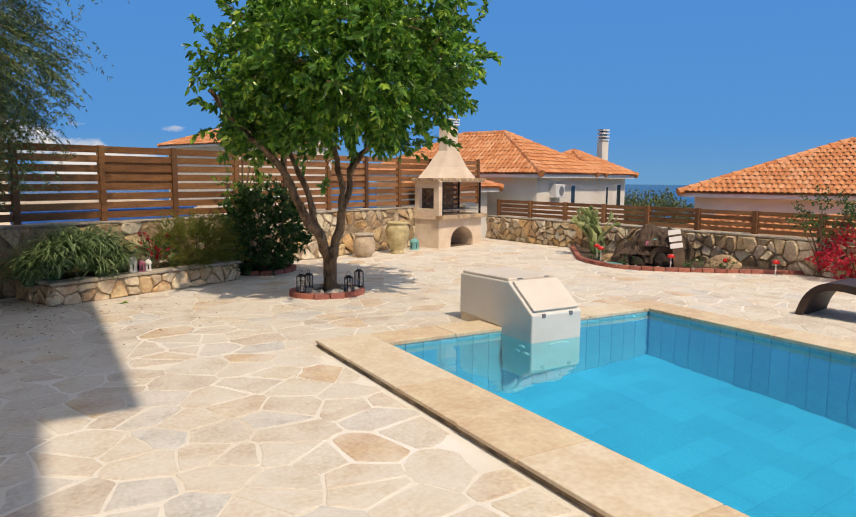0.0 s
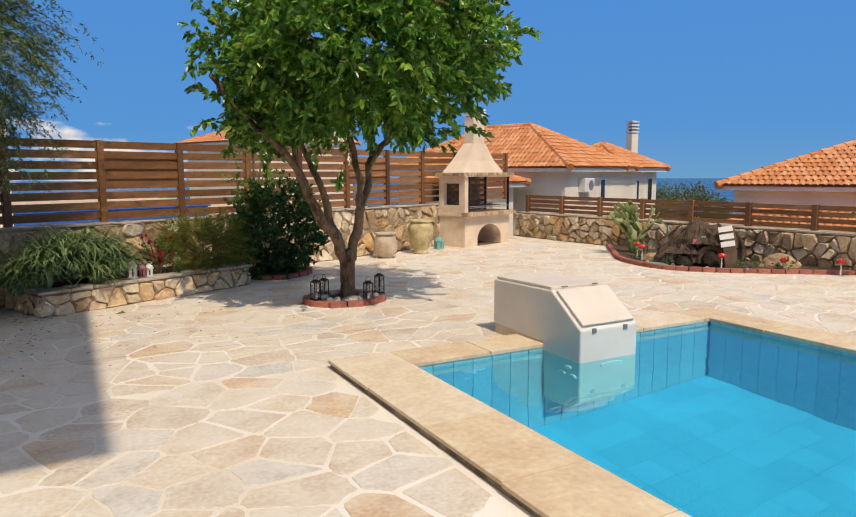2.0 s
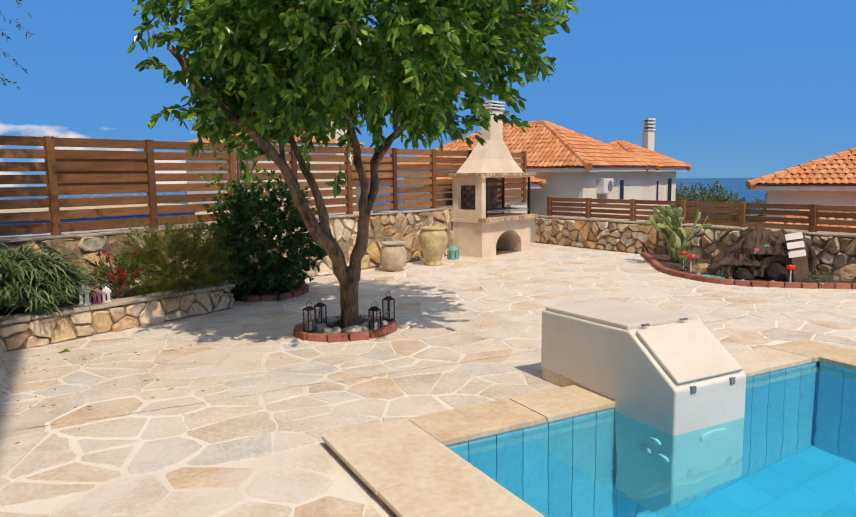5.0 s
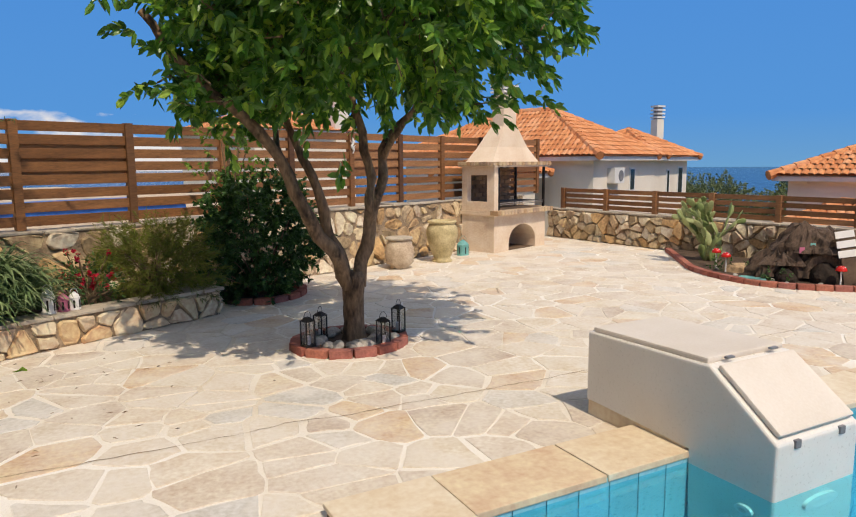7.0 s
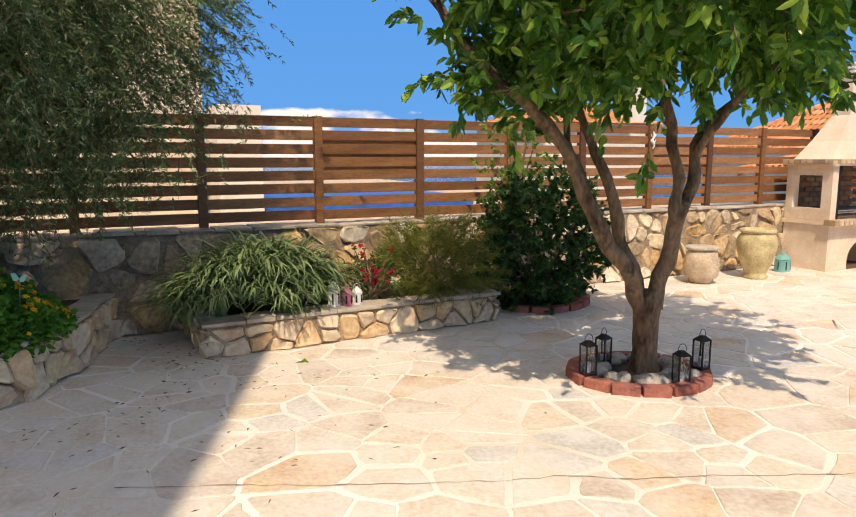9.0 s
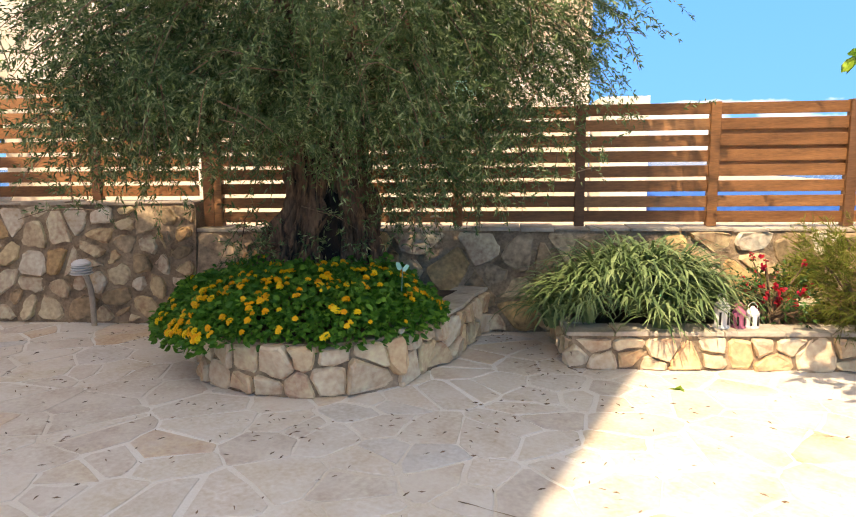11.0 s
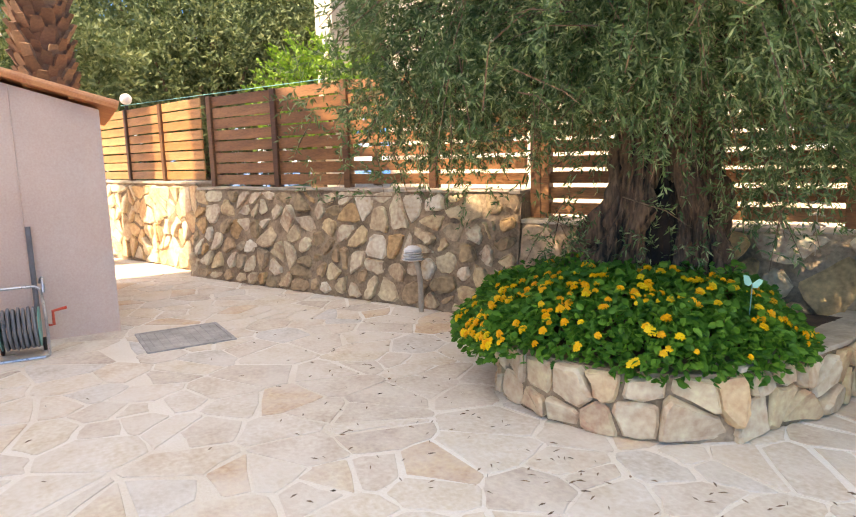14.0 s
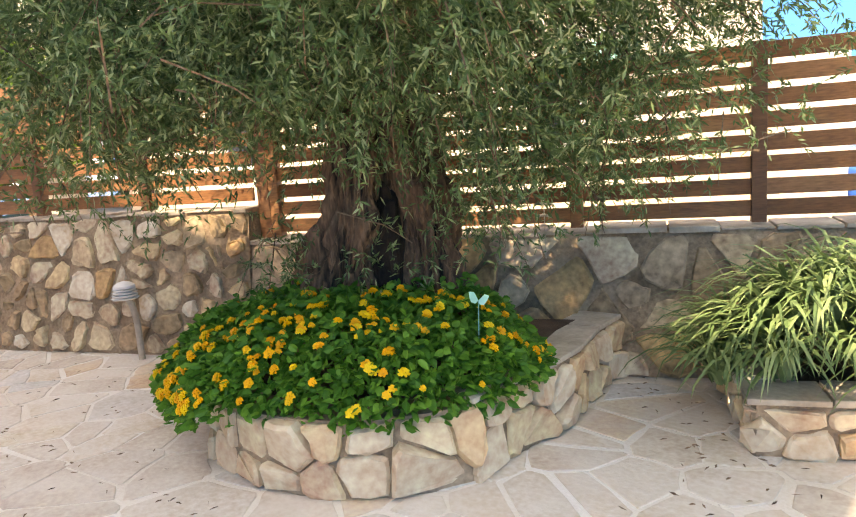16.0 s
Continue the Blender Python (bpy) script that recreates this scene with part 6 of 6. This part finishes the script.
part("wall", box(-2.1, 2.2, 0, 2.6, 0, 0.24, 0.02), m_blue, nbp)
part("rim", box(-2.15, 2.25, -0.05, 2.65, 0.242, 0.27, 0.008), m_blue, nbp)


def plain_window(parent, m, w=0.9, h=1.2, material=m_blue):
    win = part("window", box(-w / 2, w / 2, -0.03, 0.0, 0, h), m_paintwhite, parent, m=m)
    part("pane", box(-w / 2 + 0.07, w / 2 - 0.07, -0.036, -0.031, 0.07, h - 0.07), glass_dark, win)


glass_dark = mat("dark_window_glass", [(0.02, 0.03, 0.04), (0.04, 0.05, 0.06)], 2, 0.08, 0.02, 20, fine=0.05, spec=0.8)
nb = thing("neighbour_house", wall_m(0, 6.0, 0.6), "cream plastered two-storey house behind the fence", "house")
part("wall", box(-1.6, 9.7, 0, 8, 0, 6.2), m_cream, nb)
part("porch_column", box(-3.75, -3.2, 0.0, 0.55, 0, 5.2), m_cream, nb, "square cream column")
part("awning", box(7.25, 7.85, -0.55, -0.01, 2.1, 2.36, 0.02), m_mint, nb, "mint-green awning")
part("porch_beam", box(-3.9, -1.6, -0.05, 0.6, 5.2, 5.7), m_cream, nb)
part("quoin", box(8.7, 9.72, -0.03, 0.0, 3.0, 6.2), m_stone, nb, "stone facing at the corner")
part("roof", box(-2.2, 10.2, -0.5, 8.5, 6.2, 6.4), m_rooftile, nb)
for s in (1.2, 4.0, 6.8):
    plain_window(nb, pose(s, 0, 0.9))
    plain_window(nb, pose(s, 0, 3.8))
part("low_wall", box(9.75, 10.5, -1.2, 0.2, 0, 1.95), m_house, nb, "low white wall by the house corner")


def roof_face(parent, a, b, c, d=None, pitch=0.2, row=0.36):
    """Barrel tiles over a roof face: eave from a to b, ridge from c to d (or a point)."""
    a, b, c = Vector(a), Vector(b), Vector(c)
    d = Vector(d) if d is not None else c
    e = (b - a)
    L = e.length
    e = e / L
    up = ((c + d) / 2 - (a + b) / 2)
    up = up - e * up.dot(e)
    S = up.length
    up = up / S
    n = e.cross(up)
    if n.z < 0:
        n = -n
    left, right = (c - a).dot(e), (d - a).dot(e)
    vs, fs = [], []
    for r in range(int(S / row) + 1):
        y0, y1 = r * row, min(S, (r + 1) * row + 0.03)
        if y1 - y0 < 0.08:
            continue
        f = (y0 + y1) / 2 / S
        x = left * f
        xe = L + (right - L) * f
        while x < xe - 0.05:
            w = min(pitch, xe - x)
            k = len(vs)
            lift = 0.02 + roofrng.uniform(-0.006, 0.008)
            for yy, rr, zz in ((y0, 0.56, lift), (y1, 0.5, 0.0)):
                for q in range(5):
                    ang = math.pi * q / 4
                    vs.append(tuple(a + e * (x + w / 2 - math.cos(ang) * w * rr) + up * yy + n * (zz + math.sin(ang) * w * 0.32)))
            for q in range(4):
                fs.append((k + q, k + q + 1, k + 6 + q, k + 5 + q))
            x += pitch
    tagged(part("roof_tiles", raw_mesh("roof_tiles", vs, fs, m_rooftile), None, parent, "rows of orange barrel tiles"), kind="stuff")
    quad = [a, b, d, c] if (c - d).length > 0.01 else [a, b, c]
    bm = bmesh.new()
    bm.faces.new([bm.verts.new(p) for p in quad])
    part("roof_deck", bm, m_rooftile, parent)


def ridge(parent, a, b):
    a, b = Vector(a), Vector(b)
    k = max(2, int((b - a).length / 0.4))
    bm = bmesh.new()
    for i in range(k):
        tube([a.lerp(b, i / k), a.lerp(b, (i + 1.08) / k)], [0.15, 0.12], 8, bm=bm)
    part("ridge_tiles", bm, m_rooftile, parent)


roofrng = random.Random(77)
HU, HV = Vector((*WU, 0)), Vector((*WN, 0))


def hip_house(name, c, w, d, z_eave, z_top, inset, label, wall_mat=m_house, floor=-2.6, over=0.45, wu=HU, wv=HV):
    """Hipped house from its near corner c: w along wu, d along wv."""
    t = thing(name, Matrix.Identity(4), label, "house")
    c = Vector((*c, 0))
    P = lambda u, v, z: c + wu * u + wv * v + Vector((0, 0, z))
    pts = [P(over, over, 0), P(w - over, over, 0), P(w - over, d - over, 0), P(over, d - over, 0)]
    part("wall", prism([tuple(p.xy) for p in pts], floor, z_eave - 0.12), wall_mat, t)
    fas = bmesh.new()
    prism([tuple(P(u, v, 0).xy) for u, v in ((0.08, 0.08), (w - 0.08, 0.08), (w - 0.08, d - 0.08), (0.08, d - 0.08))], z_eave - 0.16, z_eave - 0.02, bm=fas)
    part("eave", fas, m_paintwhite, t, "white painted eave board")
    A, B, C, D = P(0, 0, z_eave), P(w, 0, z_eave), P(w, d, z_eave), P(0, d, z_eave)
    R0, R1 = (P(inset, d / 2, z_top), P(w - inset, d / 2, z_top)) if w >= d else (P(w / 2, inset, z_top), P(w / 2, d - inset, z_top))
    if w >= d:
        roof_face(t, A, B, R0, R1); roof_face(t, D, A, R0, R0); roof_face(t, B, C, R1, R1); roof_face(t, C, D, R1, R0)
        for a, b in ((A, R0), (B, R1), (C, R1), (D, R0), (R0, R1)):
            ridge(t, a, b)
    else:
        roof_face(t, A, B, R0, R0); roof_face(t, D, A, R1, R0); roof_face(t, B, C, R0, R1); roof_face(t, C, D, R1, R1)
        for a, b in ((A, R0), (B, R0), (C, R1), (D, R1), (R0, R1)):
            ridge(t, a, b)
    return t, P


ha, P = hip_house("far_house", (16.0, 22.2), 6.2, 9.5, 1.82, 3.65, 3.6, "white house with a hipped orange tile roof down the slope")
part("air_conditioner", box(1.5, 2.3, 0.15, 0.45, 0.85, 1.4, 0.02), m_paintwhite, ha, "white air conditioner", m=Matrix.Translation((16.0, 22.2, 0)) @ Matrix.Rotation(WALL_A, 4, "Z"))
HA = Matrix.Translation((16.0, 22.2, 0)) @ Matrix.Rotation(WALL_A, 4, "Z")
part("grille", lathe([(0.2, 0), (0.2, 0.01), (0.02, 0.012)], 16), m_grey, ha, m=HA @ pose(2.0, 0.15, 1.12, 90, 0, 0))
plain_window(ha, HA @ pose(3.6, 0.45, 0.5), 0.5, 0.9)
hb, P = hip_house("far_wing", (20.6, 24.4), 4.9, 4.6, 1.80, 2.95, 2.3, "white wing of a house with a small hipped tile roof")
HB = Matrix.Translation((20.6, 24.4, 0)) @ Matrix.Rotation(WALL_A, 4, "Z")
plain_window(hb, HB @ pose(2.2, 0.45, 0.2), 0.35, 1.1)
plain_window(hb, HB @ pose(3.6, 0.45, 0.2), 0.6, 1.2)
chim = thing("far_chimney", Matrix.Translation((26.4, 30.7, -2.6)), "white chimney with a striped cap on the next roof", "chimney")
part("shaft", box(-0.22, 0.22, -0.22, 0.22, 0, 6.3), m_house, chim)
for k in range(4):
    part("cap_slat", box(-0.25, 0.25, -0.25, 0.25, 6.36 + k * 0.18, 6.44 + k * 0.18), m_paintwhite, chim)
part("flue", box(-0.15, 0.15, -0.15, 0.15, 6.3, 7.0), m_grey, chim)
hc, P = hip_house("right_house", (19.0, 18.2), 9.0, 12.0, 1.18, 3.05, 4.6, "white house with a broad orange tile roof", wu=Vector((0.906, 0.424, 0)), wv=Vector((0.424, -0.906, 0)))
hd, P = hip_house("low_porch", (15.6, 16.0), 3.6, 9.0, -0.2, 0.55, 1.7, "low tiled porch roof behind the fence", wu=Vector((0.906, 0.424, 0)), wv=Vector((0.424, -0.906, 0)))
he, P = hip_house("lean_to", (12.6, 22.6), 3.0, 3.2, 1.25, 1.75, 1.4, "small tiled outbuilding beside the white house")
hf, P = hip_house("back_house", (8.6, 44.0), 9.0, 9.0, 3.7, 5.4, 4.4, "distant house roof above the plank fence", floor=-2.6)
part("gable", box(6.6, 7.8, 0.2, 1.2, 3.0, 6.2), m_house, hf, "white chimney breast", m=Matrix.Translation((8.6, 44.0, 0)) @ Matrix.Rotation(WALL_A, 4, "Z"))


def far_tree(name, x, y, z, rad, material, label, seed, count=700, ll=0.22, lw=0.10, base=-2.6):
    t = thing(name, Matrix.Translation((x, y, base)), label, "tree")
    nr = np.random.default_rng(seed)
    c = (0, 0, z - base)
    pts, ways = crown_points(count, c, rad, nr, 0.4, 0.35, -1.0, seed)
    P_, D_ = twigs(pts, ways + nr.normal(size=ways.shape) * 0.5, 12, 0.5, nr, 0.9)
    part("crown", leaf_mesh("crown", P_, D_, ll, lw, material, nr, 0.15), None, t)
    r = random.Random(seed)
    part("trunk", tube(curve_pts([(0, 0, -0.05), (0.1, 0, (z - base) * 0.4), (0, 0.1, z - base)], 4), [0.22 - 0.016 * i for i in range(9)], 9), m_bark, t)
    for k in range(4):
        a = k * 1.6 + seed
        part("limb", tube([(0, 0, (z - base) * 0.55), (rad[0] * 0.3 * math.cos(a), rad[1] * 0.3 * math.sin(a), (z - base) * 0.8), (rad[0] * 0.6 * math.cos(a), rad[1] * 0.6 * math.sin(a), z - base + rad[2] * 0.2)], [0.09, 0.06, 0.03], 6), m_bark, t)


for i, (x, y, z, r) in enumerate(((-18, 9.5, 3.6, 2.6), (-19, 13.5, 4.4, 3.0), (-21, 5.5, 4.6, 3.2), (-16.5, 15.5, 4.6, 2.4), (-24, 9, 6.0, 3.6), (-23, 15, 6.5, 3.6), (-16, 6.0, 3.2, 2.0), (-22, 2, 5.5, 3.4), (-28, 12, 7.5, 4.2), (-28, 5, 7.5, 4.2), (-20, 11.3, 3.0, 2.6), (-26, 18, 7.5, 4.0), (-18.5, 7.4, 2.6, 2.2), (-21, 8.5, 5.6, 3.0), (-22, 12.5, 6.0, 3.0), (-19.5, 10.2, 5.0, 2.4), (-25, 14.5, 8.5, 3.6), (-20, 15.5, 6.5, 2.8))):
    far_tree("olive_grove_tree", x, y, z, (r, r, r * 0.8), m_greenery, "grey-green olive tree in the grove beyond the wall", 40 + i, 1150, 0.18, 0.065)
far_tree("bright_tree", -13.6, 11.3, 2.85, (1.5, 1.1, 0.95), m_lime, "bright lime-green young tree behind the fence", 55, 420, 0.13, 0.07, 0.6)
for i, (x, y, z, r) in enumerate(((36, 27, -0.8, 2.3), (39, 30, -0.7, 2.4), (43, 27, -0.9, 2.6), (46, 30.5, -0.8, 2.6), (33, 34, -1.0, 2.4))):
    far_tree("valley_tree", x, y, z - 0.35, (r * 1.4, r * 1.4, r * 0.75), m_greenery, "round green tree down the slope towards the sea", 60 + i, 1900, 0.17, 0.085)


def palm():
    t = thing("palm_tree", Matrix.Translation((-10.6, 6.15, -0.05)), "thick palm trunk covered in cut brown leaf bases", "palm tree")
    part("trunk", tube([(0, 0, 0), (0, 0, 2.5), (0, 0, 6.5)], [0.36, 0.36, 0.34], 16), m_palm, t)
    bm = bmesh.new()
    bot = [bm.verts.new(p) for p in ((-0.10, 0, -0.02), (0.10, 0, -0.02), (0.08, 0.05, 0.0), (-0.08, 0.05, 0.0))]
    top = [bm.verts.new(p) for p in ((-0.055, -0.10, 0.19), (0.055, -0.10, 0.19), (0.04, -0.05, 0.20), (-0.04, -0.05, 0.20))]
    bm.faces.new(bot[::-1])
    bm.faces.new(top)
    for i in range(4):
        bm.faces.new((bot[i], bot[(i + 1) % 4], top[(i + 1) % 4], top[i]))
    boot = finish("leaf_base", bm, m_palm)
    r = random.Random(2)
    for k in range(260):
        a = k * 2.39996
        z = 1.6 + k * 0.0135
        part("leaf_base", boot, None, t, m=Matrix.Rotation(a, 4, "Z") @ pose(0, -0.33, z, r.uniform(-8, 12), r.uniform(-14, 14), r.uniform(-10, 10)) @ Matrix.Scale(r.uniform(0.9, 1.3), 4))
    vs, fs = [], []
    for k in range(26):
        a = k * 2.4
        d = Vector((math.cos(a), math.sin(a), 1.1)).normalized()
        p = Vector((0, 0, 6.5))
        for j in range(14):
            side = Vector((-math.sin(a), math.cos(a), 0))
            for s_ in (-1, 1):
                q = len(vs)
                tip = p + side * s_ * 0.45 + d * 0.3 - Vector((0, 0, 0.12))
                vs += [tuple(p), tuple(p + d * 0.05), tuple(tip)]
                fs.append((q, q + 1, q + 2))
            p = p + d * 0.2
            d = (d - Vector((0, 0, 0.11))).normalized()
    part("fronds", raw_mesh("fronds", vs, fs, m_greenery), None, t)


palm()
gl = thing("globe_light", Matrix.Translation(FAR @ Vector((-3.4, 0.5, 1.2))), "white glass globe light on a post", "lamp")
part("post", tube([(0, 0, -0.6), (0, 0, 1.42)], 0.03, 8), m_iron, gl)
bm = bmesh.new()
bmesh.ops.create_icosphere(bm, subdivisions=3, radius=0.10, matrix=Matrix.Translation((0, 0, 1.50)))
part("globe", bm, m_paintwhite, gl, smooth=True)
gw = thing("wire", Matrix.Identity(4), "thin green garden wire along the fence", "wire")
part("strand", tube([tuple(FAR @ Vector((-3.4, 0.4, 2.58))), tuple(wp(2.2, 0.4, 2.52))], 0.006, 5), m_teal, gw)

# ---- litter ----
lrng = np.random.default_rng(5)
P_, D_ = [], []
while len(P_) < 420:
    a = lrng.uniform(0, 6.283)
    r = 1.2 + abs(lrng.normal()) * 0.9
    x, y = -1.95 + r * math.cos(a) * 1.3, 9.7 + r * math.sin(a)
    if (Vector((x, y)) - W0).dot(WN) < -0.1 and y < 11:
        P_.append((x, y, 0.0065))
        D_.append((lrng.normal(), lrng.normal(), 0.02))
solid("fallen_leaves", leaf_mesh("fallen_leaves", P_, D_, 0.045, 0.012, m_bark, lrng, 0.05), None, "dry olive leaves scattered on the paving", "leaves", "stuff")
yl = leaf_mesh("fallen_leaf", [(0.62, 10.26, 0.008), (0.66, 10.30, 0.008)], [(1, 0.3, 0.02), (0.7, -0.5, 0.03)], 0.11, 0.06, m_lime, lrng, 0.05)
solid("fallen_leaf", yl, None, "yellow-green leaf lying on the paving", "leaf")
wig = [(0.1, 8.16), (0.3, 8.17), (0.61, 8.19), (1.5, 8.20), (2.31, 8.24), (3.4, 8.27), (4.76, 8.32), (6.2, 8.38), (7.6, 8.5)]
cp = curve_pts([(x, y, 0) for x, y in wig], 22)
bm = bmesh.new()
prev = None
for p in cp:
    j, w = noise.noise(p * 2.3) * 0.05 + noise.noise(p * 9) * 0.018, 0.0035 + 0.005 * noise.noise(p * 7)
    row = [bm.verts.new((p.x, p.y + j - w, 0.0075)), bm.verts.new((p.x, p.y + j + w, 0.0075))]
    if prev:
        bm.faces.new((prev[0], row[0], row[1], prev[1]))
    prev = row
part("crack", bm, m_wallmortar, patio, "dark open crack across the paving")

# ---- flagstones ----
prng = random.Random(101)
X0, Y0, WX, WY = -11.0, -4.0, 22.6, 21.0
rest = []
for poly in cells(WX, WY, 0.262, prng, 0.33, 0.49, 1.2):
    poly = [(x + X0, y + Y0) for x, y in poly]
    cx, cy = sum(p[0] for p in poly) / len(poly), sum(p[1] for p in poly) / len(poly)
    q = Vector((cx, cy)) - P0
    a, b = q.dot(PU), q.dot(PV)
    if a > -0.56 and a < PWID + 0.44 and b < 0.42:
        continue
    if (Vector((cx, cy)) - W0).dot(WN) > 0.0 or cx > 11.6 or (cx < 0 and cy < 3.1):
        continue
    if b < 0.8 and a < 1.0:
        e = P0 + PU * -0.575
        poly = clip(poly, e.x, e.y, PU.x, PU.y) if b < 0.42 else clip(poly, *(P0 + PV * 0.43), -PV.x, -PV.y)
    elif b < 0.9 and a < PWID + 0.5:
        poly = clip(poly, *(P0 + PV * 0.43), -PV.x, -PV.y)
    elif a < PWID + 1.0 and b < 0.42:
        poly = clip(poly, *(P0 + PU * (PWID + 0.47)), -PU.x, -PU.y)
    if len(poly) < 3:
        continue
    poly = shrink(poly, prng.choice((0.006, 0.010, 0.014, 0.019, 0.026)))
    if len(poly) < 3:
        continue
    poly = soften(poly, prng, 0.011, 0.014)
    vs, fs = piece(poly, lambda x, y, d: (x, y, max(d, -0.01)), 0.0055, 0.008, prng, 0.0)
    rest.append(((Vector((cx, cy)) - Vector((0.3, 7.6))).length, vs, fs))
rest.sort(key=lambda r: r[0])
for _, vs, fs in rest[:300]:
    ob = new("flagstone", raw_mesh("flagstone", vs, fs, m_flag))
    ob.parent = patio
V, F = [], []
for _, vs, fs in rest[300:]:
    k = len(V)
    V += vs
    F += [tuple(i + k for i in f) for f in fs]
tagged(part("flagstones", raw_mesh("flagstones", V, F, m_flag_far), None, patio, "cream and grey crazy paving"), kind="stuff")
